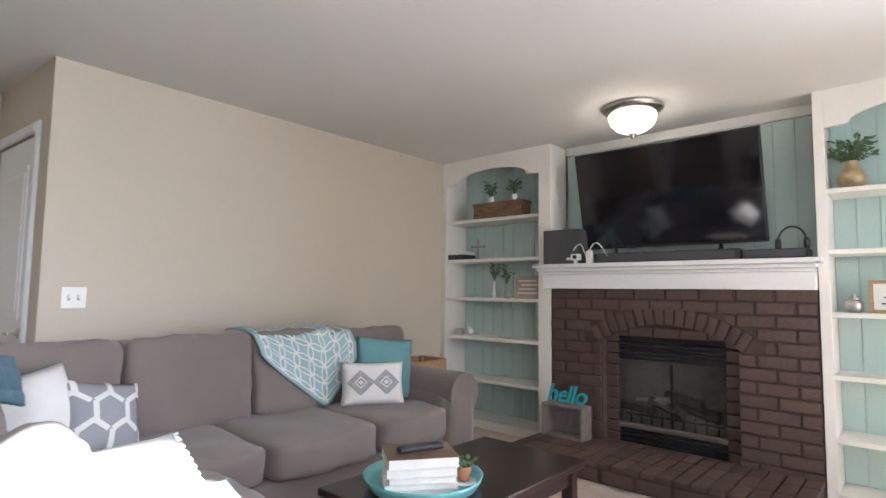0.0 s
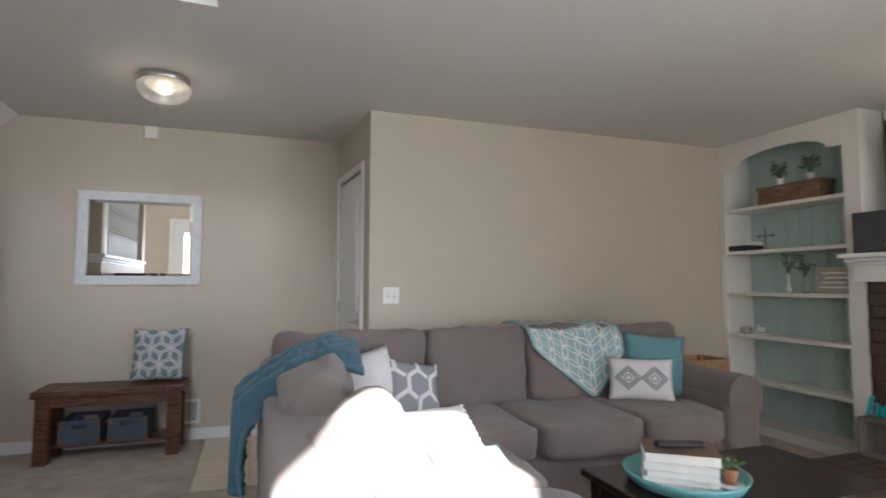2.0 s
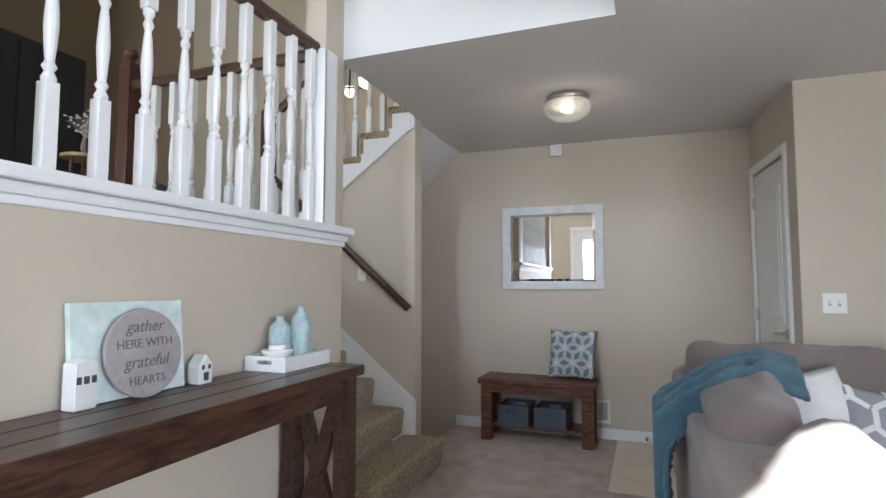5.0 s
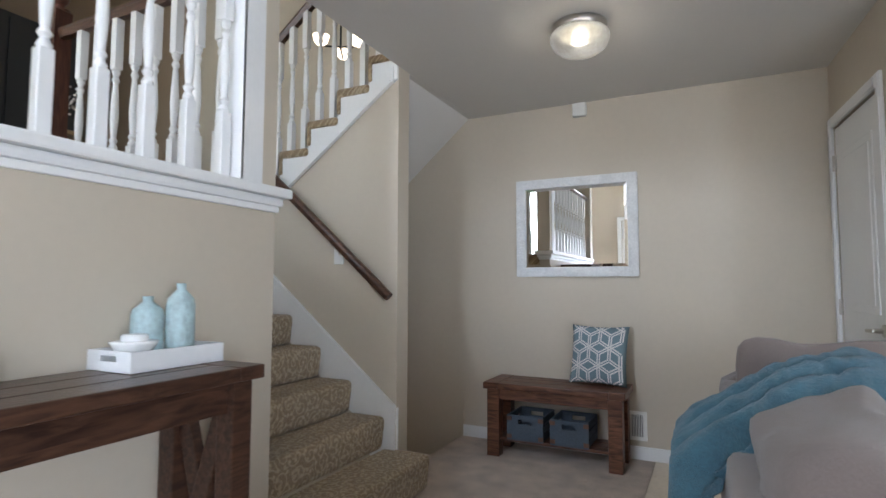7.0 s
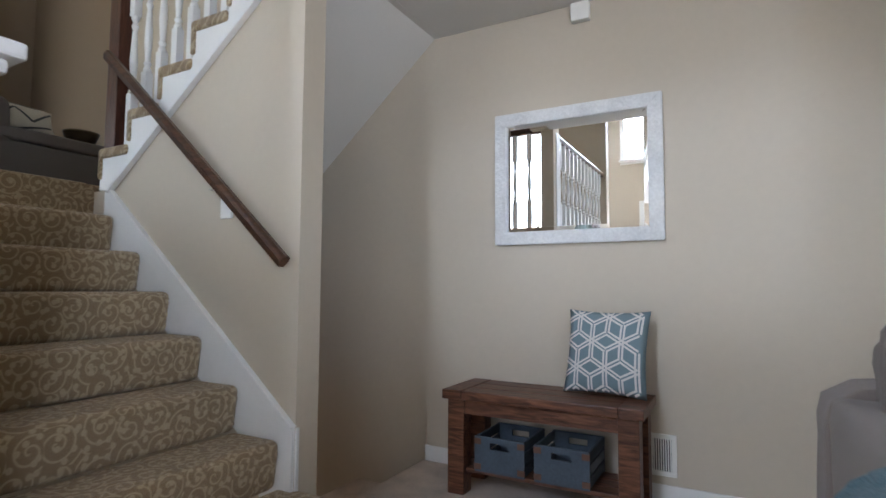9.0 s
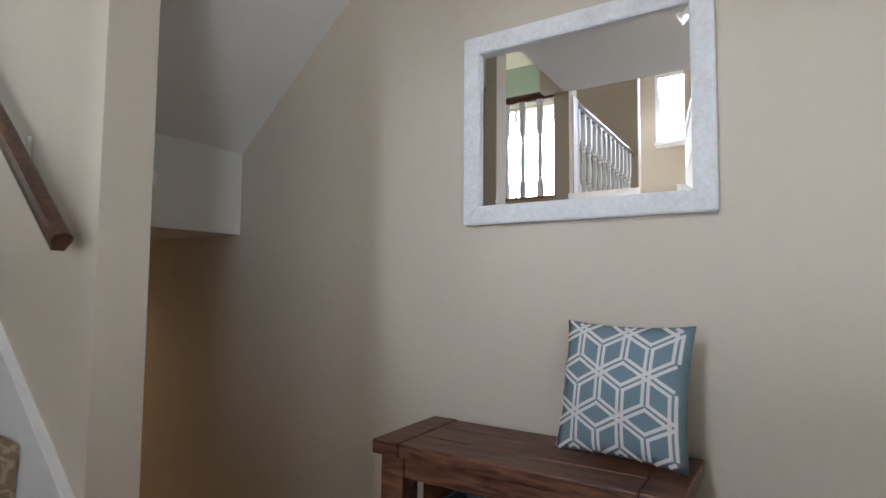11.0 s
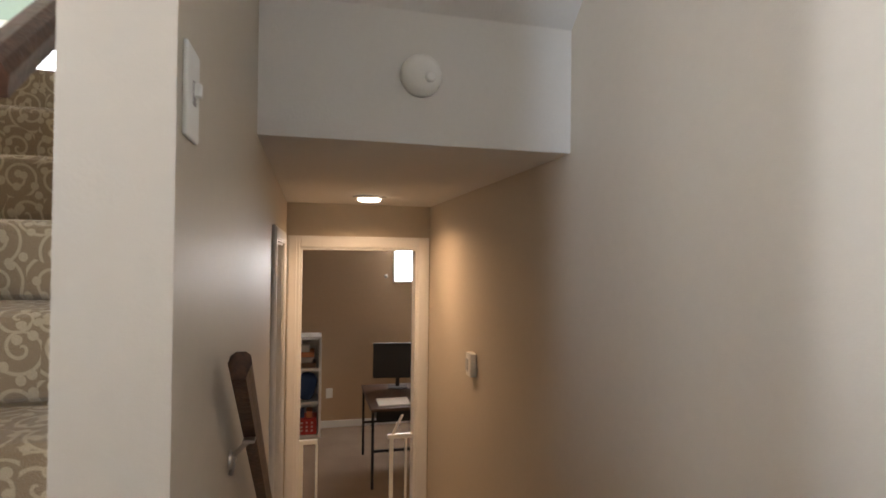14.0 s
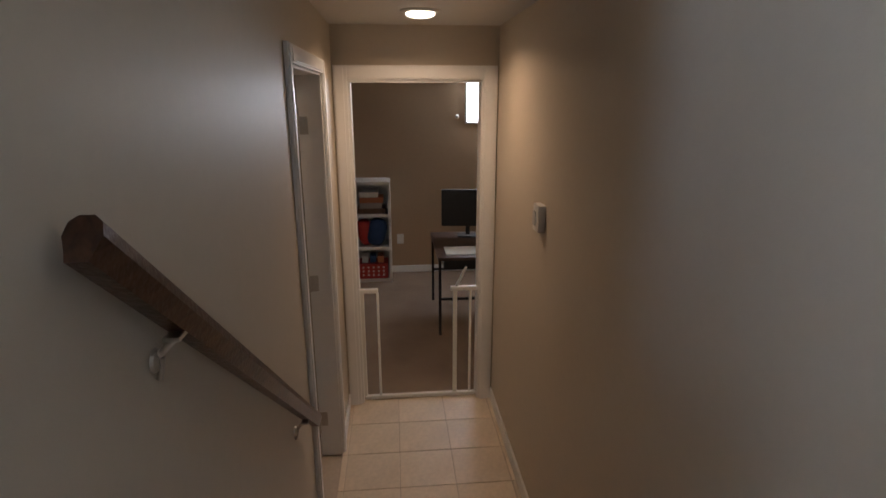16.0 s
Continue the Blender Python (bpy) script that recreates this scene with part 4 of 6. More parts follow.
stp = thing("door_stop", (0.075, 4.776, 0.03), "small grey spring door stop on the baseboard", "door stop")
part("flange", lathe(bmesh.new(), [(0.014, 0), (0.014, 0.004), (0.007, 0.008)], seg=14, m=Matrix.Translation((0.075, 4.776, 0.04)) @ pose(0, 0, 0, 90, 0, 0)), NICKEL, stp, smooth=True)
part("spring", lathe(bmesh.new(), [(0.006, 0.008), (0.0065, 0.03), (0.006, 0.055)], seg=12, m=Matrix.Translation((0.075, 4.776, 0.04)) @ pose(0, 0, 0, 90, 0, 0)), NICKEL, stp, smooth=True)
part("tip", lathe(bmesh.new(), [(0.009, 0.055), (0.010, 0.062), (0.008, 0.072)], seg=12, m=Matrix.Translation((0.075, 4.776, 0.04)) @ pose(0, 0, 0, 90, 0, 0)), PLASTIC, stp, "dark rubber tip", smooth=True)
ch = thing("door_chime", (-0.6, 4.77, 2.34), "small square off-white door chime box", "door chime")
part("case", boxed(-0.648, 4.748, 2.335, -0.552, MW, 2.432, 0.008), WHITEP, ch)


def switch_plate(name, m, w, h, n, label):
    s = tagged(new(name), label, "light switch")
    s.matrix_basis = m
    part("plate", boxed(-w / 2, -0.006, -h / 2, w / 2, 0, h / 2, 0.003), WHITEP, s, m=m)
    for i in range(n):
        x = (i - (n - 1) / 2) * 0.046
        part("toggle", boxed(x - 0.005, -0.016, -0.004, x + 0.005, -0.005, 0.014, 0.002), WHITEP, s, m=m)
        part("toggle_slot", boxed(x - 0.007, -0.0075, -0.014, x + 0.007, -0.005, 0.016), GREYWOOD, s, m=m)
    return s


switch_plate("light_switch", Matrix.Translation((1.093, CW, 1.13)), 0.118, 0.115, 2, "white double light switch plate on the sofa wall")
switch_plate("light_switch", Matrix.Translation((-1.495, 3.79, 1.08)) @ pose(0, 0, 0, 0, 0, 180), 0.075, 0.118, 1, "white light switch plate at the stair wall end")

# ceiling lamps
l1 = thing("ceiling_light", (-0.35, 3.62, CZ), "flush ceiling light, nickel ring and clear ribbed glass, lit", "ceiling light")
part("canopy", lathe(bmesh.new(), [(0.128, 0.0), (0.136, -0.010), (0.138, -0.036), (0.130, -0.043)], (-0.35, 3.62, CZ - 0.001), 32), NICKEL, l1, "brushed nickel ring", smooth=True)
g = lathe(bmesh.new(), [(0.134, -0.043), (0.145, -0.056), (0.147, -0.078), (0.132, -0.112), (0.098, -0.140), (0.05, -0.156), (0.012, -0.160)], (-0.35, 3.62, CZ), 32)
sh = part("shade", g, LAMPCLEAR, l1, "clear ribbed glass bowl", smooth=True)
sh.visible_shadow = False
core = part("bulb", lathe(bmesh.new(), [(0.02, -0.045), (0.05, -0.055), (0.058, -0.085), (0.045, -0.115), (0.015, -0.125)], (-0.35, 3.62, CZ), 20), LAMPGLASS, l1, "glowing bulb", smooth=True)
core.visible_shadow = False
l2 = thing("ceiling_light", (3.68, 1.75, CZ), "flush ceiling light, bronze-nickel rim and white glass bowl, lit", "ceiling light")
part("canopy", lathe(bmesh.new(), [(0.195, 0.0), (0.2, -0.01), (0.185, -0.03), (0.16, -0.04), (0.15, -0.05)], (3.68, 1.75, CZ - 0.001), 32), NICKEL, l2, "brushed nickel rim", smooth=True)
sh = part("shade", lathe(bmesh.new(), [(0.15, -0.045), (0.155, -0.07), (0.14, -0.115), (0.105, -0.15), (0.06, -0.172), (0.02, -0.178)], (3.68, 1.75, CZ), 32), LAMPGLASS, l2, "glowing opal glass bowl", smooth=True)
sh.visible_shadow = False
part("finial", lathe(bmesh.new(), [(0.025, -0.178), (0.028, -0.186), (0.012, -0.192), (0.016, -0.2), (0.012, -0.21), (0.004, -0.216)], (3.68, 1.75, CZ), 14), NICKEL, l2, smooth=True)
cv = thing("ceiling_vent", (3.28, 0.25, CZ), "white ceiling register with dark slots", "vent")
part("frame", boxed(3.12, 0.10, CZ - 0.012, 3.44, 0.38, CZ - 0.001, 0.003), WHITEP, cv)
for i in range(9):
    part("slat", boxed(3.155, 0.13 + i * 0.025, CZ - 0.017, 3.27, 0.14 + i * 0.025, CZ - 0.012), PLASTIC, cv)

# lower landing
l3 = thing("ceiling_light", (-4.02, 4.29, 1.222), "small flush downlight with a warm glowing lens", "ceiling light")
part("trim_ring", lathe(bmesh.new(), [(0.10, 0), (0.10, -0.006), (0.075, -0.012)], (-4.02, 4.29, 1.2215), 28), WHITEP, l3, smooth=True)
sh = part("lens", lathe(bmesh.new(), [(0.072, -0.008), (0.07, -0.022), (0.05, -0.03), (0.01, -0.033)], (-4.02, 4.29, 1.2215), 24), LAMPWARM, l3, "warm glowing lens", smooth=True)
sh.visible_shadow = False
sd = thing("smoke_detector", (-2.40, 4.275, 1.435), "round off-white smoke detector on the stair soffit", "smoke detector")
DMx = Matrix.Translation((-2.40, 4.275, 1.435)) @ pose(0, 0, 0, 0, 90, 0)
part("body", lathe(bmesh.new(), [(0.066, 0), (0.066, 0.012), (0.06, 0.03), (0.045, 0.038), (0.01, 0.04)], seg=28, m=DMx), WHITEP, sd, smooth=True)
part("test_button", lathe(bmesh.new(), [(0.018, 0.03), (0.017, 0.05), (0.01, 0.052)], (0, 0, 0), 16, m=DMx @ Matrix.Translation((0.012, 0.022, 0))), WHITEP, sd, smooth=True)
th = thing("thermostat", (-3.455, 4.77, 0.3), "small white thermostat with a grey edge", "thermostat")
part("case", boxed(-3.50, 4.755, 0.245, -3.415, MW, 0.365, 0.006), WHITEP, th)
part("display", boxed(-3.49, 4.751, 0.27, -3.45, 4.757, 0.335, 0.002), SENSORGREY, th, "grey display strip")

gate = thing("safety_gate", (-4.62, 4.29, LOW), "white metal safety gate standing open in the office doorway", "safety gate")
part("bottom_bar", boxed(-4.635, 3.90, LOW + 0.004, -4.605, 4.68, LOW + 0.03, 0.004), WHITEP, gate)
for y0, y1, ht in ((3.905, 4.01, 0.80), (4.535, 4.68, 0.80)):
    for y in ((y0, y1) if y0 < 4 else (y0, y1 - 0.04)):
        wdt = 0.016 if y in (y1, y0 + 1) or y == y1 - 0.04 else 0.028
        b = bmesh.new()
        bx(b, -4.63, y - wdt / 2, LOW + 0.03, -4.61, y + wdt / 2, LOW + ht, 0.004)
        part("upright", b, WHITEP, gate)
    part("top_cap", boxed(-4.637, y0 - 0.03, LOW + ht, -4.603, y1 + 0.004, LOW + ht + 0.03, 0.006), WHITEP, gate)
b = bmesh.new()
beam(b, (-4.62, 4.545, LOW + 0.83), (-4.55, 4.60, LOW + 0.985), 0.02, 0.014)
part("latch_handle", b, WHITEP, gate)


# ---- sofa ----
so = thing("sectional_sofa", (1.6, 3.1, 0), "taupe fabric sectional sofa with loose back cushions", "sofa")


def sofa_part(name, x0, y0, z0, x1, y1, z1, n=9.0, lump=0.012, tilt=None, label="", cuts=13):
    c = Vector(((x0 + x1) / 2, (y0 + y1) / 2, (z0 + z1) / 2))
    m = Matrix.Translation(c) @ (tilt or Matrix())
    return part(name, soft(bmesh.new(), (x1 - x0) / 2, (y1 - y0) / 2, (z1 - z0) / 2, m, n, lump, cuts), SOFA, so, label, smooth=True)


sofa_part("base", 0.24, 2.62, 0.06, 3.02, 3.64, 0.31, 24, 0)
sofa_part("base", 0.25, 1.24, 0.06, 1.24, 2.64, 0.31, 24, 0)
sofa_part("back_frame", 0.22, 3.45, 0.10, 3.02, 3.68, 0.79, 14, 0.006)
sofa_part("back_frame", 0.222, 1.22, 0.08, 0.45, 3.46, 0.775, 16, 0.006)
for y0, y1 in ((1.26, 1.90), (1.91, 2.58)):
    sofa_part("seat_cushion", 0.42, y0, 0.30, 1.27, y1, 0.49, 9, 0.018)
sofa_part("seat_cushion", 0.42, 2.57, 0.30, 1.60, 3.34, 0.485, 9, 0.018)
sofa_part("seat_cushion", 1.605, 2.55, 0.30, 2.245, 3.34, 0.485, 9, 0.018)
sofa_part("seat_cushion", 2.25, 2.56, 0.30, 2.82, 3.34, 0.485, 9, 0.018)
LEAN = pose(0, 0, 0, -9, 0, 0)
for x0, x1, zt in ((0.29, 1.165, 0.925), (1.17, 1.825, 0.925), (1.83, 2.475, 0.93), (2.48, 3.03, 0.925)):
    sofa_part("back_cushion", x0, 3.17, 0.44, x1 + 0.006, 3.50, zt, 9.0, 0.026, LEAN)
sofa_part("back_cushion", 0.31, 1.93, 0.40, 0.60, 2.66, 0.885, 4.6, 0.04, pose(0, 0, 0, 3, -15, -4))
sofa_part("back_cushion", 0.37, 1.27, 0.39, 0.68, 2.00, 0.835, 4.6, 0.04, pose(0, 0, 0, 4, -18, 2))
sofa_part("back_cushion", 0.38, 2.60, 0.42, 0.66, 3.16, 0.83, 4.5, 0.03, pose(0, 0, 0, 0, -11, 0))
b = soft(bmesh.new(), 0.125, 0.53, 0.25, Matrix.Translation((2.93, 3.09, 0.32)), 14, 0)
part("arm", b, SOFA, so, smooth=True)
b = bmesh.new()
rod(b, (2.945, 2.565, 0.545), (2.945, 3.6, 0.545), 0.135, 28)
part("arm_roll", b, SOFA, so, "rolled arm top", smooth=False)
for x, y in ((0.30, 1.2), (1.17, 1.2), (0.3, 3.58), (2.95, 3.58), (2.95, 2.68), (1.3, 2.68)):
    part("foot", boxed(x - 0.03, y - 0.03, 0, x + 0.03, y + 0.03, 0.065, 0.004), ESPRESSO, so)


def cloth(name, parent, surf, nu, nv, material, label="", thick=0.012):
    b = bmesh.new()
    g = [[b.verts.new(surf(2 * i / nu - 1, 2 * j / nv - 1)) for j in range(nv + 1)] for i in range(nu + 1)]
    for i in range(nu):
        for j in range(nv):
            b.faces.new((g[i][j], g[i + 1][j], g[i + 1][j + 1], g[i][j + 1]))
    ob = part(name, b, material, parent, label, smooth=True)
    md = ob.modifiers.new("thickness", "SOLIDIFY")
    md.thickness, md.offset = thick, 0
    return ob


def along(path, s):
    """A point a share s of the way along a bent line, smoothly."""
    d = [0.0]
    for p, q in zip(path, path[1:]):
        d.append(d[-1] + math.hypot(q[0] - p[0], q[1] - p[1]))
    w = s * d[-1]
    for i in range(len(path) - 1):
        if w <= d[i + 1] or i == len(path) - 2:
            f = (w - d[i]) / (d[i + 1] - d[i])
            return path[i][0] + f * (path[i + 1][0] - path[i][0]), path[i][1] + f * (path[i + 1][1] - path[i][1])


FOLD = [(0.66, 0.855), (0.63, 0.872), (0.59, 0.885), (0.52, 0.895), (0.42, 0.885), (0.33, 0.85), (0.26, 0.81), (0.20, 0.765), (0.168, 0.71), (0.155, 0.64), (0.150, 0.57), (0.152, 0.50)]


def fleece(u, v):
    """Thick rolls that run the length of the blanket, pinched by sharp creases."""
    s, t = (u + 1) / 2, (v + 1) / 2
    x, z = along(FOLD, s)
    w = 0.58 - 0.22 * s + 0.10 * math.sin(s * 3.1)
    y = 2.26 + (1 - s) ** 0.8 * 0.62 + (t - 0.5) * w
    warp = t + 0.05 * math.sin(s * 4.2 + 0.6) + 0.06 * noise.noise(Vector((s * 3, t * 3, 0.4)))
    side = min(1.0, max(0.0, (s - 0.52) / 0.22))
    front = min(1.0, max(0.0, (0.62 - t) / 0.25)) * (1 - side) + side
    roll = abs(math.sin(math.pi * (6.4 * warp + 0.9 * s + 0.25))) ** 0.6
    deep = max(0.0, 1 - abs(t - 0.42 - 0.12 * s) / 0.035) * (1 - side)
    crown = max(0.0, math.sin(math.pi * min(1.0, max(0.0, t)))) ** 0.6
    f = 0.055 * crown + 0.055 * front * roll + 0.016 * noise.noise(Vector((s * 7, t * 6, 1.7))) + 0.008 * noise.noise(Vector((s * 26, t * 24, 3.1))) + 0.004 * noise.noise(Vector((s * 75, t * 60, 5.3)))
    f -= 0.035 * deep
    f -= 0.05 * max(0.0, (2 * abs(t - 0.5) - 0.72) / 0.28) ** 2
    z += f * (1 - side * 0.85) - 0.09 * max(0.0, 0.35 - t) * (1 - side)
    x -= f * side * 0.9
    x = max(x, 0.12 + 0.5 * max(0.0, 0.02 - f))
    return Vector((x, y + 0.02 * math.sin(z * 19) * side, z - 0.035 * (1 - side)))


bl = thing("blanket", (0.4, 2.5, 0.8), "teal fleece blanket draped in folds over the sofa back", "blanket")
cloth("fleece", bl, fleece, 120, 160, TEAL, thick=0.02)


def throw_at(u, v):
    """A folded throw over the third back cushion, its lower edge a point."""
    a = (u + 1) / 2
    drop = 0.10 + 0.36 * max(0.0, 1 - abs(a - 0.66) / (0.66 if a < 0.66 else 0.40)) ** 0.9
    s = (v + 1) / 2
    top = 0.24
    d = s * (top + drop)
    wob = 0.006 * math.sin(a * 17 + s * 4) + 0.008 * noise.noise(Vector((a * 5, s * 5, 4.0)))
    x = 1.80 + a * 0.70 + 0.05 * s
    if d < top:
        k = d / top
        return Vector((x, 3.50 - 0.28 * k, 0.945 + 0.012 * math.sin(k * math.pi) - 0.02 * k * k + wob))
    e = d - top
    return Vector((x - 0.02 * e, 3.215 - 0.045 * min(1, e / 0.08) - 0.06 * e + wob, 0.925 - e))


tw = thing("throw_blanket", (2.15, 3.3, 0.9), "pale aqua throw with white lattice hanging over the sofa back", "blanket")
cloth("cloth", tw, throw_at, 28, 32, AQUA, thick=0.01)
segs = []
for i in range(-4, 12):
    for j in range(-4, 12):
        cx, cy, r = -1 + i * 0.285, -1 + j * 0.285, 0.20
        ring = [(cx + r * math.cos(math.pi * k / 8), cy + r * math.sin(math.pi * k / 8)) for k in range(17)]
        segs += [s for s in zip(ring, ring[1:]) if max(abs(c) for p in s for c in p) < 0.98]
part("lattice_print", ribbons(bmesh.new(), segs, throw_at, 0.014, lift=-0.008), WHITECLOTH, tw, "white woven lattice")


def throw_pillow(at, w, h, d, m, label, material, lines=(), lm=None, width=0.03, name="cushion", side=-1, back=None):
    p = thing("throw_pillow", at, label, "pillow", "pillows on the sofa")
    s = pillow_surface(w, h, d)
    part(name, pillow(bmesh.new(), s), material, p, m=m, smooth=True)
    if back:
        part("back_panel", pillow(bmesh.new(), pillow_surface(w * 1.02, h * 1.02, d * 0.9)), back, p, "aqua back cloth", m=m @ Matrix.Translation((0, 0.022, 0.006)), smooth=True)
    if lines:
        f = lambda u, v: s(max(-1, min(1, u)), max(-1, min(1, v)), side)
        part("print", ribbons(bmesh.new(), lines, f, width, lift=0.003, step=0.05), lm, p, "printed pattern", m=m)
    return p


dia = []
for cx in (-0.42, 0.42):
    for r in (0.42, 0.34, 0.26, 0.13):
        q = [(cx - r, 0), (cx, r * 1.35), (cx + r, 0), (cx, -r * 1.35)]
        dia += [(q[k], q[(k + 1) % 4]) for k in range(4)]
throw_pillow((2.5, 2.92, 0.48), 0.40, 0.27, 0.11, Matrix.Translation((2.50, 2.95, 0.615)) @ pose(0, 0, 0, -18, 0, -32), "white oblong pillow with two grey woven diamonds", WHITECLOTH, dia, GREYCLOTH, 0.026)
throw_pillow((2.75, 3.05, 0.48), 0.40, 0.40, 0.13, Matrix.Translation((2.70, 3.06, 0.685)) @ pose(0, 0, 0, -16, 4, -26), "plain teal square pillow leaning in the sofa corner", TEALP)
throw_pillow((0.80, 2.98, 0.49), 0.38, 0.38, 0.14, Matrix.Translation((0.79, 3.02, 0.665)) @ pose(0, 0, 0, -24, -8, 26), "white square pillow with a teal back", WHITECLOTH, back=TEALP)
gp = []
for i in range(-2, 3):
    for j in range(-2, 3):
        cx, cy, r = 0.86 * i + 0.43 * (j % 2), 0.78 * j + 0.1, 0.52
        hx = [(cx + r * 0.83 * math.cos(math.radians(30 + 60 * k)), cy + r * math.sin(math.radians(30 + 60 * k))) for k in range(4)]
        gp += list(zip(hx, hx[1:]))
throw_pillow((1.08, 3.05, 0.49), 0.33, 0.33, 0.15, Matrix.Translation((1.03, 3.04, 0.62)) @ pose(0, 0, 0, -26, 10, 10), "grey pillow with a thick white trellis print and aqua back", GREYCLOTH, gp, WHITECLOTH, 0.075, back=AQUA)
FM = Matrix.Translation((0.78, 1.94, 0.625)) @ pose(0, 0, 0, -50, 0, 10)
fp = throw_pillow((0.78, 1.90, 0.49), 0.40, 0.36, 0.16, FM, "fringed white pillow in full sunlight", WHITECLOTH)
for sx in (-1, 1):
    fr = bmesh.new()
    for i in range(40):
        z = -0.17 + 0.34 * i / 39
        rod(fr, FM @ Vector((sx * 0.19, 0, z)), FM @ Vector((sx * 0.212, 0.004 * (i % 3), z + 0.004)), 0.0046, 5)
    part("fringe", fr, WHITECLOTH, fp, "white tassel fringe")
throw_pillow((0.78, 1.56, 0.49), 0.42, 0.40, 0.17, Matrix.Translation((0.77, 1.56, 0.585)) @ pose(0, 0, 0, -60, 0, 8), "aqua pillow lying in full sunlight", AQUA)

# ---- coffee table ----
ct = thing("coffee_table", (1.98, 1.78, 0), "dark espresso wood coffee table with a lower shelf", "table")
part("tabletop", boxed(1.47, 1.50, 0.425, 2.50, 2.07, 0.455, 0.008), ESPRESSO, ct)
for x in (1.50, 2.42):
    for y in (1.53, 1.99):
        part("leg", boxed(x, y, 0, x + 0.052, y + 0.052, 0.424, 0.004), ESPRESSO, ct)
part("apron", boxed(1.552, 1.54, 0.35, 2.42, 1.56, 0.424, 0.002), ESPRESSO, ct)
part("apron", boxed(1.552, 2.01, 0.35, 2.42, 2.03, 0.424, 0.002), ESPRESSO, ct)
for x in (1.515, 2.437):
    part("apron", boxed(x, 1.582, 0.35, x + 0.02, 1.99, 0.424, 0.002), ESPRESSO, ct)
part("shelf", boxed(1.552, 1.56, 0.12, 2.42, 2.01, 0.14, 0.003), ESPRESSO, ct)
bn = thing("storage_bin", (2.15, 1.7, 0.14), "shallow white bin with a grey lining under the coffee table", "bin")
for nm, a in (("side", (2.0, 1.60, 2.32, 1.612)), ("side", (2.0, 1.888, 2.32, 1.90)), ("side", (2.0, 1.612, 2.012, 1.888)), ("side", (2.308, 1.612, 2.32, 1.888))):
    part(nm, boxed(a[0], a[1], 0.141, a[2], a[3], 0.26, 0.003), WHITEP, bn)
part("lining", boxed(2.012, 1.612, 0.142, 2.308, 1.888, 0.20), GREYCLOTH, bn, "grey lining")

tr = thing("round_tray", (1.76, 1.80, 0.456), "round aqua enamel tray on the coffee table", "tray")
part("dish", lathe(bmesh.new(), [(0.19, 0.0), (0.205, 0.004), (0.222, 0.032), (0.228, 0.046), (0.223, 0.047), (0.214, 0.032), (0.198, 0.010), (0.01, 0.008)], (1.76, 1.80, 0.456), 40), TRAYTEAL, tr, smooth=True)
z = 0.466
for i, (w, d, t, ang, cov) in enumerate(((0.26, 0.20, 0.016, -34, PAPER), (0.265, 0.20, 0.018, -40, PAPER), (0.25, 0.195, 0.022, -36, PAPER), (0.26, 0.20, 0.030, -39, PAPER), (0.262, 0.205, 0.036, -35, PAPER))):
    bk = thing("book", (1.72, 1.79, z), "white-edged magazine or book stacked on the tray" if i < 4 else "thick brown-covered book on top of the stack", "book", "books on the tray")
    M2 = Matrix.Translation((1.725, 1.79, z)) @ pose(0, 0, 0, 0, 0, ang)
    part("page_block", boxed(-w / 2 + 0.004, -d / 2 + 0.004, 0.002, w / 2 - 0.003, d / 2 - 0.004, t - 0.002), PAPER, bk, m=M2)
    part("cover", boxed(-w / 2, -d / 2, t - 0.002, w / 2, d / 2, t + 0.0005, 0.001), COVER if i == 4 else PAPER, bk, "printed cover", m=M2)
    part("cover", boxed(-w / 2, -d / 2, 0, w / 2, d / 2, 0.002, 0.0008), PAPER, bk, m=M2)
    z += t + 0.0015
rc = thing("remote_control", (1.73, 1.79, z), "dark remote control lying on the books", "remote")
part("body", boxed(-0.09, -0.022, 0, 0.09, 0.022, 0.018, 0.006), PLASTIC, rc, m=Matrix.Translation((1.73, 1.79, z)) @ pose(0, 0, 0, 0, 0, -20))
part("keypad", boxed(-0.07, -0.014, 0.018, 0.03, 0.014, 0.02, 0.001), GREYBOX, rc, m=Matrix.Translation((1.73, 1.79, z)) @ pose(0, 0, 0, 0, 0, -20))


def leaves(bm, at, r, h, n, size, seed):
    rnd = random.Random(seed)
    for _ in range(n):
        a, e, q = rnd.uniform(0, 6.28), rnd.uniform(0.2, 1.2), rnd.uniform(0.2, 1)
        p = Vector(at) + Vector((math.cos(a) * r * q, math.sin(a) * r * q, h * rnd.uniform(0.3, 1)))
        m = Matrix.Translation(p) @ pose(0, 0, 0, rnd.uniform(-50, 50), rnd.uniform(-50, 50), math.degrees(a))
        s = size * rnd.uniform(0.7, 1.3)
        vs = [bm.verts.new(m @ Vector(c)) for c in ((0, 0, 0), (s * 0.5, s * 0.3, s * 0.12), (s, 0, s * 0.05), (s * 0.5, -s * 0.3, s * 0.12))]
        bm.faces.new(vs)
        rod(bm, at, p, 0.0012, 4)
    return bm


sp = thing("potted_plant", (1.87, 1.70, 0.466), "tiny succulent in a terracotta pot on a white saucer", "plant")
part("saucer", lathe(bmesh.new(), [(0.04, 0), (0.05, 0.004), (0.05, 0.008), (0.01, 0.007)], (1.87, 1.69, 0.464), 24), CERAMIC, sp, smooth=True)
part("pot", lathe(bmesh.new(), [(0.018, 0.008), (0.026, 0.05), (0.029, 0.05), (0.029, 0.062), (0.024, 0.062), (0.02, 0.055)], (1.87, 1.69, 0.466), 20), TERRA, sp)
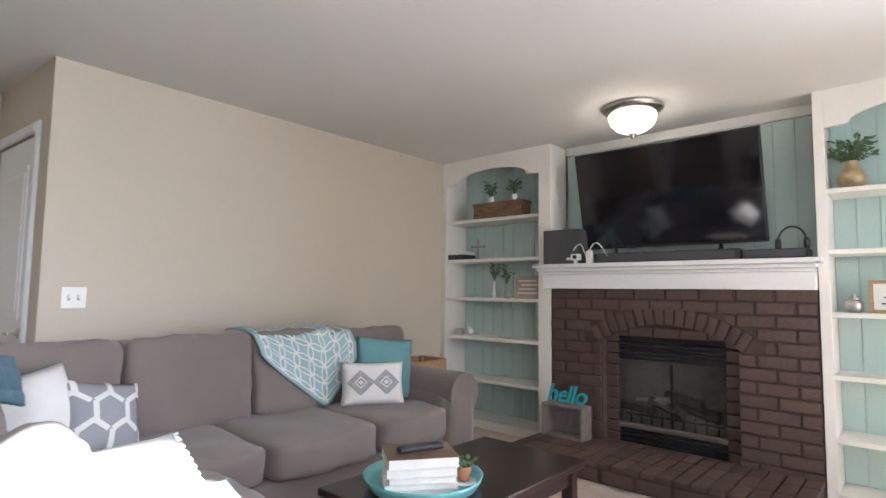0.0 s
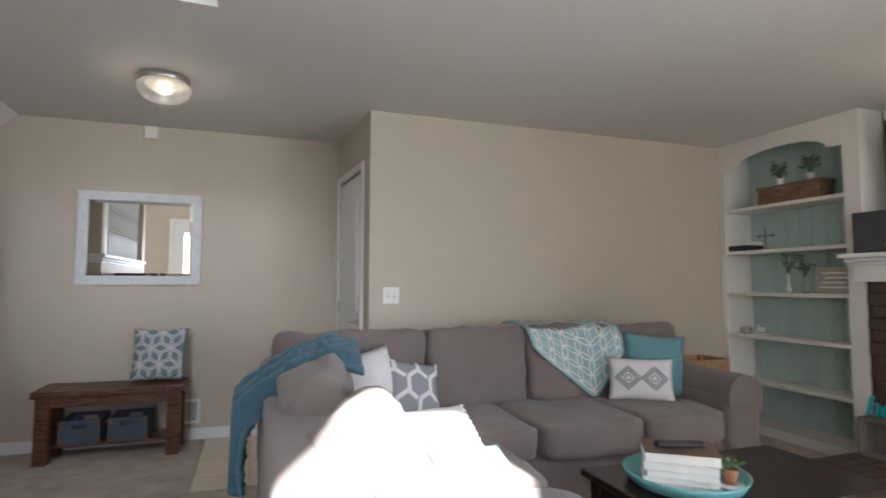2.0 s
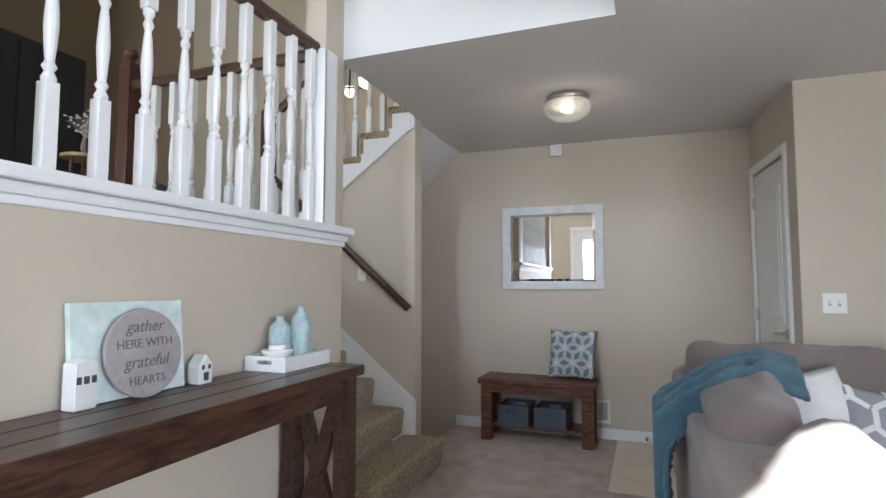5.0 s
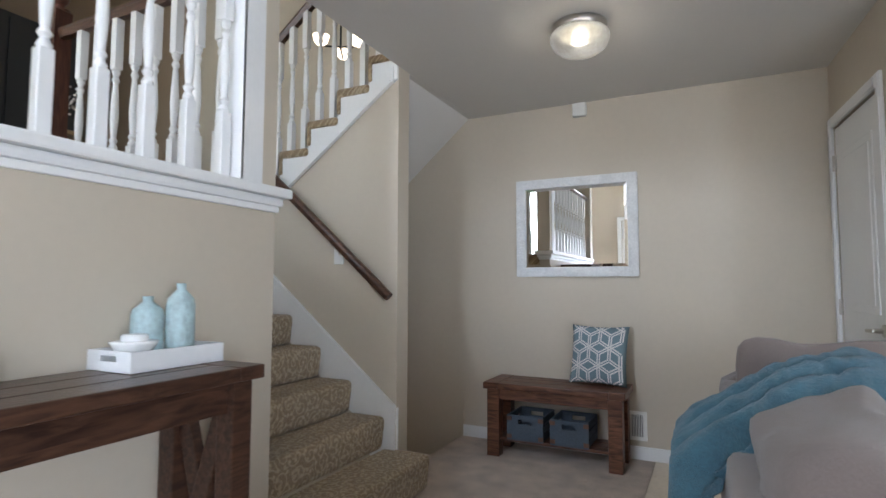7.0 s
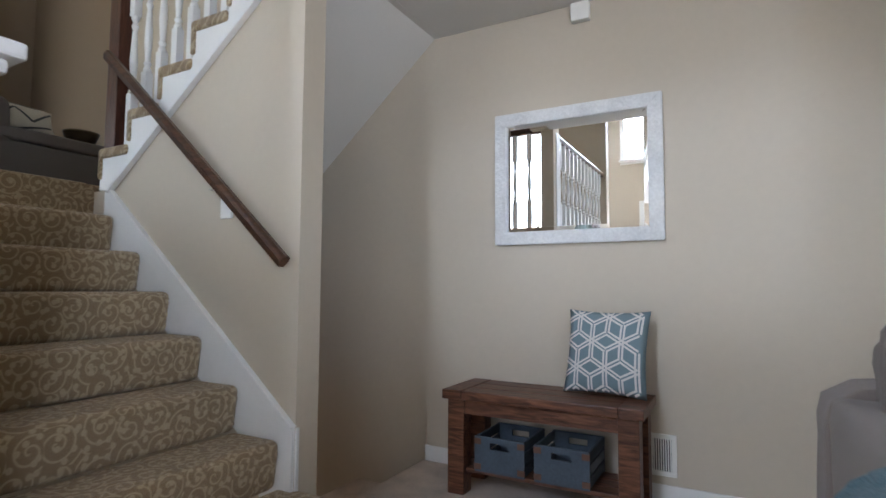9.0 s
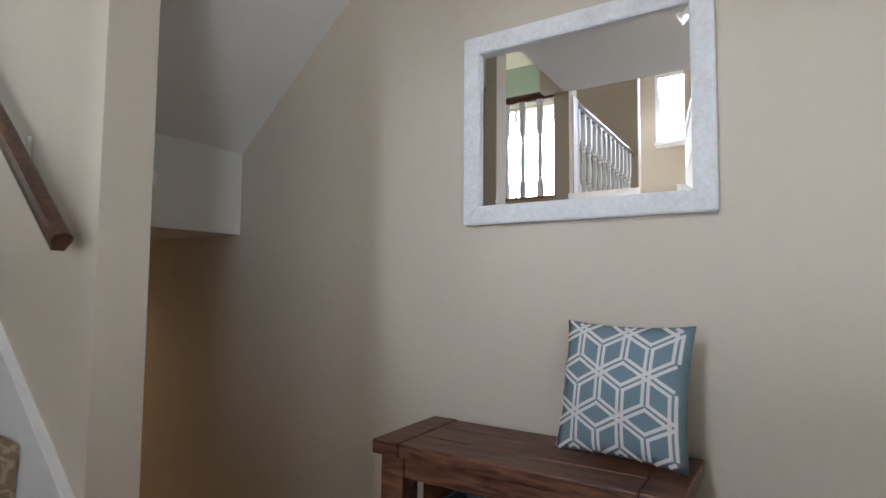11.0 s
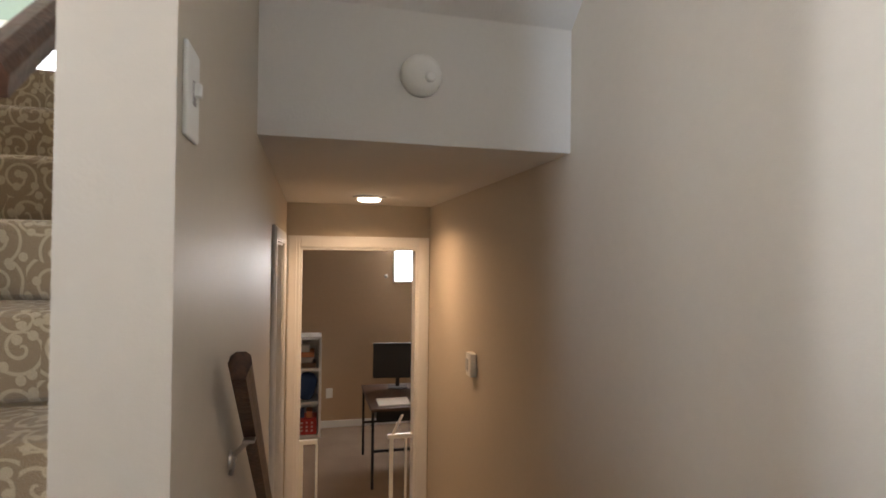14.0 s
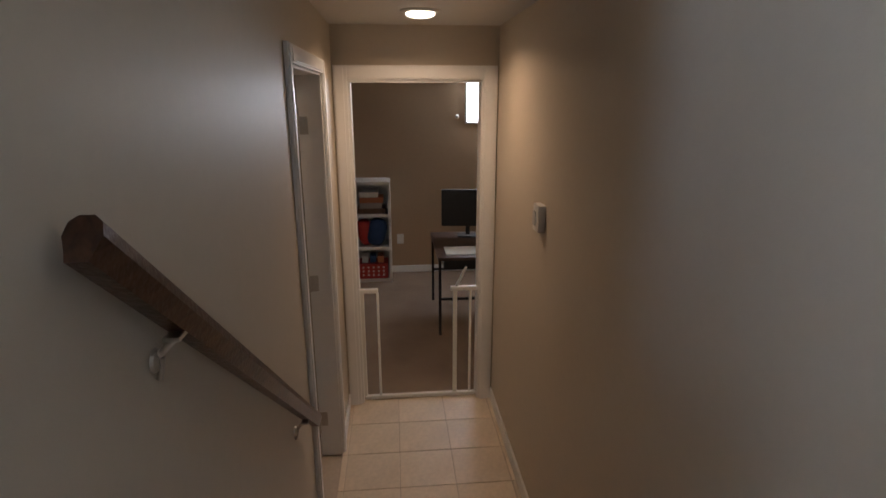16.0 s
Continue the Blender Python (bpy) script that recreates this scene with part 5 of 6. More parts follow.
part("leaves", leaves(bmesh.new(), (1.87, 1.69, 0.52), 0.03, 0.035, 26, 0.03, 3), LEAF, sp)

# ---- built-in shelves and fireplace ----
FX = 4.10
RS = 0.115       # width of the right stile


def built_in(y0, y1, label, zs):
    """An arched bookcase between y0 (left end) and y1, front at FX."""
    u = thing("built_in_shelf", (FX + 0.15, (y0 + y1) / 2, 0), label, "bookshelf", "built-in bookcases")
    lo, hi = min(y0, y1), max(y0, y1)
    for a, c in ((hi - 0.055, hi), (lo, lo + RS)):
        part("stile", boxed(FX, a, 0, FX + 0.03, c, CZ, 0.003), CREAM, u)
        part("side_panel", boxed(FX + 0.03, a if a > lo else a + 0.05, 0, 4.435, c if a == lo else a + 0.012 if a > lo else c, CZ), CREAM, u)
    part("side_panel", boxed(FX + 0.03, lo, 0, 4.36, lo + 0.02, CZ), CREAM, u)
    i0, i1 = lo + RS, hi - 0.055
    mid, half = (i0 + i1) / 2, (i1 - i0) / 2
    arc = [(i1, CZ), (i1, 2.21)] + [(i1 - 0.12, 2.215)] + [(mid + (half - 0.12) * math.cos(math.pi * k / 14), 2.225 + 0.095 * math.sin(math.pi * k / 14)) for k in range(15)] + [(i0 + 0.12, 2.215), (i0, 2.21), (i0, CZ)]
    part("arched_head", prism(bmesh.new(), arc, "x", FX, FX + 0.028), CREAM, u)
    part("base", boxed(FX, i0, 0, FX + 0.028, i1, 0.075, 0.003), CREAM, u)
    for zz in zs:
        part("shelf", boxed(FX + 0.004, i0, zz - 0.028, 4.40, i1, zz, 0.003), CREAM, u)
    nb = 9
    for k in range(nb):
        w = (i1 - i0) / nb
        part("beadboard", boxed(4.40, i0 + k * w + 0.0015, 0.07, 4.412, i0 + (k + 1) * w - 0.0015, CZ, 0.003), MINT, u, "mint green beadboard")
    part("back_panel", boxed(4.412, i0, 0.05, 4.436, i1, CZ), MINT, u)
    return u


built_in(2.62, 3.815, "cream built-in bookcase with mint beadboard back and arched top", (1.866, 1.50, 1.147, 0.795, 0.424, 0.075))
built_in(-0.41, 0.81, "cream built-in bookcase with mint back beside the fireplace", (1.836, 1.475, 1.105, 0.745, 0.385, 0.07))

fpc = thing("fireplace", (4.2, 1.7, 0), "brown painted brick fireplace with arched firebox and raised hearth", "fireplace")
FY0, FY1 = 0.815, 2.618
BOX0, BOX1, BT = 1.25, 2.18, 0.885
for a in ((FY0, 0, BOX0, 1.24), (BOX1, 0, FY1, 1.24), (BOX0, 1.0, BOX1, 1.24)):
    part("mortar", boxed(FX + 0.012, a[0], a[1], 4.43, a[2], a[3]), MORTAR, fpc)
part("lintel", boxed(FX + 0.07, BOX0, BT, FX + 0.12, BOX1, 1.0), MORTAR, fpc)
part("hearth_core", boxed(3.52, FY0 + 0.01, 0, FX + 0.012, FY1 - 0.01, 0.10), MORTAR, fpc)
mt = part("mantel", boxed(FX - 0.13, FY0 - 0.035, 1.395, 4.43, FY1 + 0.10, 1.425, 0.006), TRIM, fpc, "white wooden mantel shelf")
b = bmesh.new()
bx(b, FX - 0.10, FY0 - 0.01, 1.368, FX + 0.02, FY1 + 0.075, 1.395, 0.01)
bx(b, FX - 0.07, FY0 + 0.0, 1.345, FX + 0.02, FY1 + 0.055, 1.368, 0.006)
bx(b, FX - 0.05, FY0 + 0.0, 1.235, FX + 0.02, FY1 + 0.045, 1.345, 0.004)
part("mantel_moulding", b, TRIM, mt)
# recess over the mantel
nb = 14
for k in range(nb):
    w = (2.60 - 0.81) / nb
    part("beadboard", boxed(4.36, 0.81 + k * w + 0.0015, 1.425, 4.372, 0.81 + (k + 1) * w - 0.0015, 2.37, 0.003), MINT, fpc, "mint green beadboard")
part("back_panel", boxed(4.372, 0.81, 1.425, 4.436, 2.60, CZ), MINT, fpc)
part("head_trim", boxed(4.33, 0.81, 2.37, 4.372, 2.60, CZ, 0.004), CREAM, fpc, "cream trim under the ceiling")

# firebox insert
b = bmesh.new()
bx(b, FX + 0.12, BOX0, 0.10, FX + 0.14, BOX0 + 0.06, BT)
bx(b, FX + 0.12, BOX1 - 0.06, 0.10, FX + 0.14, BOX1, BT)
bx(b, FX + 0.12, BOX0 + 0.06, 0.855, FX + 0.14, BOX1 - 0.06, BT)
ins = part("insert_frame", b, BLACK, fpc, "black metal firebox surround")
for k in range(5):
    part("louvre", boxed(FX + 0.105, BOX0 + 0.06, 0.715 + k * 0.028, FX + 0.135, BOX1 - 0.06, 0.733 + k * 0.028, 0.003), BLACK, ins)
for k in range(4):
    part("louvre", boxed(FX + 0.105, BOX0 + 0.06, 0.108 + k * 0.026, FX + 0.135, BOX1 - 0.06, 0.125 + k * 0.026, 0.003), BLACK, ins)
part("sill", boxed(FX + 0.10, BOX0 + 0.05, 0.212, FX + 0.15, BOX1 - 0.05, 0.245, 0.004), NICKEL, ins, "worn silver bottom rail")
for yy in (BOX0 + 0.06, 1.708, BOX1 - 0.08):
    part("door_bar", boxed(FX + 0.125, yy, 0.245, FX + 0.14, yy + 0.018, 0.70, 0.002), BLACK, ins)
gl = part("glass_door", boxed(FX + 0.130, BOX0 + 0.08, 0.246, FX + 0.134, BOX1 - 0.085, 0.699), SMOKEGLASS, ins, "glass fire doors")
gl.visible_shadow = False
b = bmesh.new()
bx(b, 4.41, BOX0, 0.1, 4.43, BOX1, BT)
bx(b, FX + 0.14, BOX0 + 0.005, 0.1, 4.41, BOX0 + 0.03, BT)
bx(b, FX + 0.14, BOX1 - 0.03, 0.1, 4.41, BOX1 - 0.005, BT)
bx(b, FX + 0.14, BOX0 + 0.03, 0.1, 4.41, BOX1 - 0.03, 0.2)
part("firebox", b, SOOT, fpc)
rnd = random.Random(5)
for k in range(5):
    b = bmesh.new()
    y, z = 1.42 + k * 0.11, 0.36 + 0.06 * (k % 2)
    rod(b, (4.27 + rnd.uniform(-0.03, 0.03), y, z), (4.30 + rnd.uniform(-0.03, 0.04), y + 0.26, z + rnd.uniform(-0.05, 0.06)), 0.042, 12, 0.03)
    for v in b.verts:
        v.co += Vector((noise.noise(v.co * 40), noise.noise(v.co * 43 + Vector((3, 0, 0))), noise.noise(v.co * 37))) * 0.012
    part("log", b, ASH if k == 3 else CHAR, fpc, "charred gas log")
b = bmesh.new()
for k in range(9):
    rod(b, (4.25, 1.42 + k * 0.075, 0.20), (4.25, 1.42 + k * 0.075, 0.34), 0.007, 8)
rod(b, (4.25, 1.38, 0.31), (4.25, 2.06, 0.31), 0.008, 8)
part("grate", b, BLACK, fpc)

tv = thing("television", (4.15, 1.72, 1.55), "large black flat television tilted forward above the mantel", "television")
TM = Matrix.Translation((4.19, 1.72, 1.545)) @ pose(0, 0, 0, 0, -13, 0)
part("case", boxed(0.0, -0.64, 0, 0.045, 0.64, 0.745, 0.006), PLASTIC, tv, m=TM)
part("screen", boxed(-0.002, -0.63, 0.018, 0.001, 0.63, 0.735), SCREEN, tv, "glossy dark screen", m=TM)
part("wall_mount", boxed(4.20, 1.55, 1.75, 4.36, 1.90, 2.05, 0.01), BLACK, tv)
for y in (1.35, 2.08):
    b = bmesh.new()
    beam(b, (4.15, y, 1.54), (4.07, y - 0.04, 1.428), 0.02, 0.012)
    beam(b, (4.15, y, 1.54), (4.22, y + 0.04, 1.428), 0.02, 0.012)
    part("foot", b, BLACK, tv)
sb = thing("soundbar", (4.06, 1.70, 1.425), "long black soundbar on the mantel", "soundbar")
part("body", boxed(4.03, 1.21, 1.426, 4.12, 2.21, 1.50, 0.012), PLASTIC, sb)
part("grille", boxed(4.027, 1.24, 1.436, 4.031, 2.18, 1.49, 0.001), GREYBOX, sb)
mb = thing("media_box", (4.13, 1.02, 1.425), "low black media player on the mantel", "media player")
part("body", boxed(4.02, 0.85, 1.430, 4.22, 1.19, 1.485, 0.005), PLASTIC, mb)
part("front", boxed(4.016, 0.86, 1.436, 4.021, 1.18, 1.478, 0.001), GREYBOX, mb)
hp = thing("headset", (4.05, 0.93, 1.485), "black headset band standing on the media player", "headset")
b = bmesh.new()
pts = [(4.06, 0.93 + 0.075 * math.cos(math.pi * k / 12), 1.52 + 0.10 * math.sin(math.pi * k / 12)) for k in range(13)]
for p, q in zip(pts, pts[1:]):
    rod(b, p, q, 0.006, 8)
part("band", b, PLASTIC, hp)
for y in (0.855, 1.005):
    part("ear_pad", lathe(bmesh.new(), [(0.03, -0.012), (0.036, 0), (0.03, 0.014)], seg=18, m=Matrix.Translation((4.06, y, 1.515)) @ pose(0, 0, 0, 90, 0, 0)), PLASTIC, hp, smooth=True)
gc = thing("game_console", (4.1, 2.5, 1.425), "dark grey square console box standing on the mantel", "game console")
part("case", boxed(4.02, 2.33, 1.426, 4.20, 2.64, 1.70, 0.006), GREYBOX, gc)
part("badge", boxed(4.017, 2.38, 1.455, 4.0205, 2.43, 1.475), WHITEP, gc, "small pale badge")
wcam = thing("camera_device", (4.02, 2.34, 1.425), "small white camera with cables on the mantel", "camera")
part("body", boxed(3.985, 2.30, 1.450, 4.02, 2.38, 1.50, 0.008), WHITEP, wcam)
part("lens", lathe(bmesh.new(), [(0.016, 0), (0.016, 0.008)], seg=16, m=Matrix.Translation((3.986, 2.34, 1.475)) @ pose(0, 0, 0, 0, -90, 0)), PLASTIC, wcam)
part("stand", boxed(3.99, 2.33, 1.426, 4.015, 2.35, 1.451), WHITEP, wcam)
adp = thing("power_adapter", (4.0, 2.23, 1.425), "white adapter with a looping white cable", "adapter")
part("plug", boxed(3.985, 2.21, 1.426, 4.02, 2.25, 1.52, 0.006), WHITEP, adp)
b = bmesh.new()
pts = [(4.0 + 0.03 * math.sin(k * 0.7), 2.36 - k * 0.022, 1.53 + 0.05 * math.sin(k * 0.9)) for k in range(13)]
for p, q in zip(pts, pts[1:]):
    rod(b, p, q, 0.0035, 6)
part("cable", b, WHITEP, adp, "thin white cable")

# hearth things
hb = thing("display_box", (3.92, 2.38, 0.13), "small grey wooden box standing open on the hearth", "box")
HBX = (3.86, 2.22, 0.131, 4.0, 2.56, 0.37)
for nm, a in (("side", (HBX[0], HBX[1], HBX[2], HBX[3], HBX[1] + 0.018, HBX[5])), ("side", (HBX[0], HBX[4] - 0.018, HBX[2], HBX[3], HBX[4], HBX[5])), ("top", (HBX[0], HBX[1] + 0.018, HBX[5] - 0.018, HBX[3], HBX[4] - 0.018, HBX[5])), ("bottom", (HBX[0], HBX[1] + 0.018, HBX[2], HBX[3], HBX[4] - 0.018, HBX[2] + 0.018)), ("back", (HBX[3] - 0.008, HBX[1] + 0.018, HBX[2] + 0.018, HBX[3], HBX[4] - 0.018, HBX[5] - 0.018))):
    part(nm, boxed(*a, bevel=0.002), BOXWOOD, hb)


def lettering(name, text, size, m, material, parent, label="", depth=0.0, bold=0.0, shear=0.0, space=1.0):
    cu = bpy.data.curves.new(name, "FONT")
    cu.body, cu.size, cu.extrude, cu.offset, cu.shear, cu.space_character = text, size, depth, bold, shear, space
    cu.align_x, cu.align_y, cu.resolution_u = "CENTER", "CENTER", 3
    tmp = new(name, cu)
    me = bpy.data.meshes.new_from_object(tmp.evaluated_get(bpy.context.evaluated_depsgraph_get()))
    bpy.data.objects.remove(tmp)
    me.materials.clear()
    me.materials.append(material)
    return part(name, me, material, parent, label, m=m)


he = thing("word_sign", (3.92, 2.38, 0.37), "turquoise cut-out word hello standing on the grey box", "sign")
FACE = Matrix(((0, 0, -1, 0), (-1, 0, 0, 0), (0, 1, 0, 0), (0, 0, 0, 1)))
lettering("letters", "hello", 0.18, Matrix.Translation((3.92, 2.385, 0.438)) @ FACE, TURQ, he, depth=0.009, bold=0.0012, shear=0.28, space=0.93)

# things on the left bookcase
wb = thing("wooden_box", (4.25, 3.2, 1.866), "worn brown wooden box on the top shelf", "box")
part("body", boxed(4.14, 2.94, 1.867, 4.30, 3.46, 1.985, 0.004), CRATEWOOD, wb)
part("lid", boxed(4.135, 2.93, 1.985, 4.305, 3.47, 2.015, 0.004), CRATEWOOD, wb)
for y in (3.32, 3.06):
    pp = thing("potted_plant", (4.22, y, 2.015), "small green plant in a white pot on the wooden box", "plant", "plants on the box")
    part("pot", lathe(bmesh.new(), [(0.022, 0), (0.03, 0.06), (0.026, 0.06), (0.02, 0.05)], (4.22, y, 2.016), 18), CERAMIC, pp, smooth=False)
    part("leaves", leaves(bmesh.new(), (4.22, y, 2.07), 0.045, 0.14, 60, 0.035, int(y * 100)), LEAF, pp)
bb = thing("black_case", (4.2, 3.67, 1.50), "flat black case with a white lid on the shelf", "case")
part("body", boxed(4.13, 3.57, 1.501, 4.32, 3.76, 1.55, 0.004), PLASTIC, bb)
part("lid", boxed(4.135, 3.575, 1.55, 4.315, 3.755, 1.585, 0.003), WHITEP, bb)
cd = thing("cross_ornament", (4.22, 3.45, 1.50), "pale metal cross ornament with curled arms", "ornament")
b = bmesh.new()
rod(b, (4.2, 3.45, 1.50), (4.2, 3.45, 1.69), 0.008, 8)
rod(b, (4.2, 3.38, 1.62), (4.2, 3.52, 1.62), 0.007, 8)
lathe(b, [(0.035, 0), (0.03, 0.01), (0.01, 0.02)], (4.2, 3.45, 1.501), 16)
for y in (3.38, 3.52):
    lathe(b, [(0.004, -0.015), (0.014, 0), (0.004, 0.015)], (4.2, y, 1.62), 10)
part("body", b, ASH, cd)
for y, hgt, m2, lab in ((3.26, 0.15, CERAMIC, "white bottle vase with a green sprig"), (3.12, 0.12, GLASS, "clear bottle vase with green stems")):
    v = thing("vase", (4.2, y, 1.147), lab, "vase", "vases on the shelf")
    part("body", lathe(bmesh.new(), [(0.02, 0), (0.024, 0.03), (0.012, 0.08), (0.011, hgt - 0.01), (0.016, hgt)], (4.2, y, 1.148), 18), m2, v, smooth=True)
    part("leaves", leaves(bmesh.new(), (4.2, y, 1.148 + hgt), 0.05, 0.16, 34, 0.034, int(y * 70)), LEAF, v)
sg = thing("wooden_sign", (4.25, 2.92, 1.147), "pale wooden plaque with faded writing leaning on the shelf", "sign")
part("board", boxed(-0.006, -0.14, 0, 0.006, 0.14, 0.20, 0.002), PLAQUE, sg, m=Matrix.Translation((4.22, 2.92, 1.148)) @ pose(0, 0, 0, 0, 8, 0))
for k in range(4):
    part("text_bar", boxed(-0.0085, -0.10 + 0.02 * (k % 2), 0.04 + k * 0.036, -0.006, 0.10 - 0.015 * (k % 3), 0.052 + k * 0.036), TRIM, sg, m=Matrix.Translation((4.22, 2.92, 1.148)) @ pose(0, 0, 0, 0, 8, 0))
jr = thing("silver_jar", (4.2, 3.66, 0.795), "small mirrored silver jar on the shelf", "jar")
part("body", lathe(bmesh.new(), [(0.04, 0), (0.045, 0.01), (0.045, 0.05), (0.03, 0.055), (0.01, 0.06)], (4.2, 3.66, 0.796), 20), NICKEL, jr, smooth=True)
fg = thing("figurine", (4.2, 3.53, 0.795), "small white ceramic bird figurine on a saucer", "figurine")
b = lathe(bmesh.new(), [(0.06, 0), (0.075, 0.008), (0.07, 0.012), (0.02, 0.012)], (4.2, 3.52, 0.796), 24)
soft(b, 0.022, 0.034, 0.026, Matrix.Translation((4.2, 3.525, 0.835)), 2.2)
soft(b, 0.013, 0.014, 0.015, Matrix.Translation((4.2, 3.55, 0.868)), 2.2)
part("body", b, CERAMIC, fg, smooth=True)
pb = thing("wooden_crate", (3.55, 3.72, 0), "light wooden crate standing behind the sofa arm", "crate")
for zz in (0.42, 0.53):
    part("slat", boxed(3.22, 3.70, zz, 3.72, 3.715, zz + 0.10, 0.003), OAK, pb)
    part("slat", boxed(3.22, 3.40, zz, 3.72, 3.415, zz + 0.10, 0.003), OAK, pb)
for x in (3.22, 3.69):
    for y in (3.415, 3.67):
        part("post", boxed(x, y, 0, x + 0.03, y + 0.03, 0.63, 0.003), OAK, pb)
part("panel", boxed(3.25, 3.43, 0.40, 3.69, 3.69, 0.42, 0.002), OAK, pb)
part("panel", boxed(3.722, 3.42, 0.38, 3.737, 3.70, 0.63, 0.002), OAK, pb)

# things on the right bookcase
v = thing("vase", (4.22, 0.62, 1.836), "round gold-brown vase with green leaves on the top shelf", "vase")
part("body", lathe(bmesh.new(), [(0.04, 0), (0.068, 0.03), (0.075, 0.07), (0.06, 0.11), (0.035, 0.135), (0.03, 0.16), (0.038, 0.17)], (4.22, 0.64, 1.837), 28), GOLD, v, smooth=True)
part("leaves", leaves(bmesh.new(), (4.22, 0.64, 1.99), 0.11, 0.14, 150, 0.042, 9), LEAF, v)
jr = thing("silver_jar", (4.2, 0.66, 1.105), "silver mercury-glass jar with a small lid", "jar")
part("body", lathe(bmesh.new(), [(0.03, 0), (0.045, 0.02), (0.045, 0.06), (0.025, 0.075)], (4.2, 0.655, 1.106), 20), NICKEL, jr, smooth=True)
part("lid", lathe(bmesh.new(), [(0.03, 0.075), (0.028, 0.085), (0.008, 0.09), (0.012, 0.1), (0.006, 0.105)], (4.2, 0.655, 1.106), 16), NICKEL, jr, smooth=True)
pf = thing("framed_print", (4.2, 0.485, 1.105), "small print with handwriting in a wooden frame", "picture frame")
PFM = Matrix.Translation((4.21, 0.485, 1.106)) @ pose(0, 0, 0, 0, 7, 0)
for a in ((-0.10, 0, -0.08, 0.19), (0.08, 0, 0.10, 0.19), (-0.08, 0, 0.08, 0.02), (-0.08, 0.17, 0.08, 0.19)):
    part("frame_side", boxed(-0.008, a[0], a[1], 0.01, a[2], a[3], 0.002), OAK, pf, m=PFM)
part("print", boxed(-0.002, -0.08, 0.02, 0.004, 0.08, 0.17), PAPER, pf, m=PFM)
for k in range(3):
    part("text_bar", boxed(-0.0035, -0.045, 0.05 + k * 0.036, -0.002, 0.045 - 0.01 * k, 0.06 + k * 0.036), INK, pf, m=PFM)

# ---- console table ----
cn = thing("console_table", (-1.2, 1.4, 0), "dark stained farmhouse console table with crossed legs", "table")
TX0, TX1, TY0, TY1, TH = -1.392, -1.03, 0.55, 2.228, 0.892
for k in range(3):
    w = (TX1 - TX0) / 3
    part("top_plank", boxed(TX0 + k * w + 0.0015, TY0 + 0.09, TH - 0.042, TX0 + (k + 1) * w - 0.0015, TY1 - 0.092, TH - 0.001, 0.005), DARKWOOD, cn)
for y0, y1 in ((TY0, TY0 + 0.088), (TY1 - 0.09, TY1)):
    part("breadboard_end", boxed(TX0, y0, TH - 0.042, TX1, y1, TH, 0.005), DARKWOOD, cn)
for x in (TX0 + 0.02, TX1 - 0.09):
    for y in (TY0 + 0.03, TY1 - 0.10):
        part("leg", boxed(x, y, 0, x + 0.07, y + 0.07, TH - 0.043, 0.004), DARKWOOD, cn)
for x in (TX1 - 0.075, TX0 + 0.03):
    part("apron", boxed(x, TY0 + 0.10, TH - 0.135, x + 0.03, TY1 - 0.10, TH - 0.043, 0.003), DARKWOOD, cn)
for y in (TY0 + 0.05, TY1 - 0.08):
    part("side_rail", boxed(TX0 + 0.09, y, TH - 0.135, TX1 - 0.09, y + 0.03, TH - 0.043, 0.003), DARKWOOD, cn)
    part("low_rail", boxed(TX0 + 0.09, y, 0.09, TX1 - 0.09, y + 0.03, 0.15, 0.003), DARKWOOD, cn)
    b = beam(bmesh.new(), (TX0 + 0.09, y + 0.015, 0.16), (TX1 - 0.09, y + 0.015, TH - 0.14), 0.045, 0.06)
    part("cross_brace", b, DARKWOOD, cn)
    b = beam(bmesh.new(), (TX1 - 0.09, y + 0.017, 0.16), (TX0 + 0.09, y + 0.017, TH - 0.14), 0.035, 0.06)
    part("cross_brace", b, DARKWOOD, cn)

art = thing("canvas_art", (-1.36, 1.382, TH), "aqua-washed canvas leaning on the wall", "art")
AM = Matrix.Translation((-1.345, 1.382, TH + 0.002)) @ pose(0, 0, 0, 0, -6, 0)
part("canvas", boxed(-0.02, -0.19, 0, 0.0, 0.19, 0.285, 0.002), AQUAWASH, art, m=AM)
rs = thing("round_sign", (-1.33, 1.385, TH), "round grey wooden plaque with dark brush lettering", "sign")
RM = Matrix.Translation((-1.315, 1.385, TH + 0.132)) @ pose(0, 0, 0, 0, -7, 0)
b = lathe(bmesh.new(), [(0.13, -0.007), (0.132, 0), (0.13, 0.007)], seg=44, m=pose(0, 0, 0, 0, 90, 0))
part("disc", b, GREYWOOD, rs, m=RM)
SIGN = Matrix(((0, 0, 1, 0), (1, 0, 0, 0), (0, 1, 0, 0), (0, 0, 0, 1)))
for text, z, s, sh in (("gather", 0.078, 0.050, 0.3), ("HERE WITH", 0.028, 0.037, 0), ("grateful", -0.026, 0.050, 0.3), ("HEARTS", -0.080, 0.035, 0)):
    lettering("lettering", text, s, RM @ Matrix.Translation((0.0085, 0, z)) @ SIGN, INK, rs, "dark brush-style lettering", depth=0.0006, shear=sh)


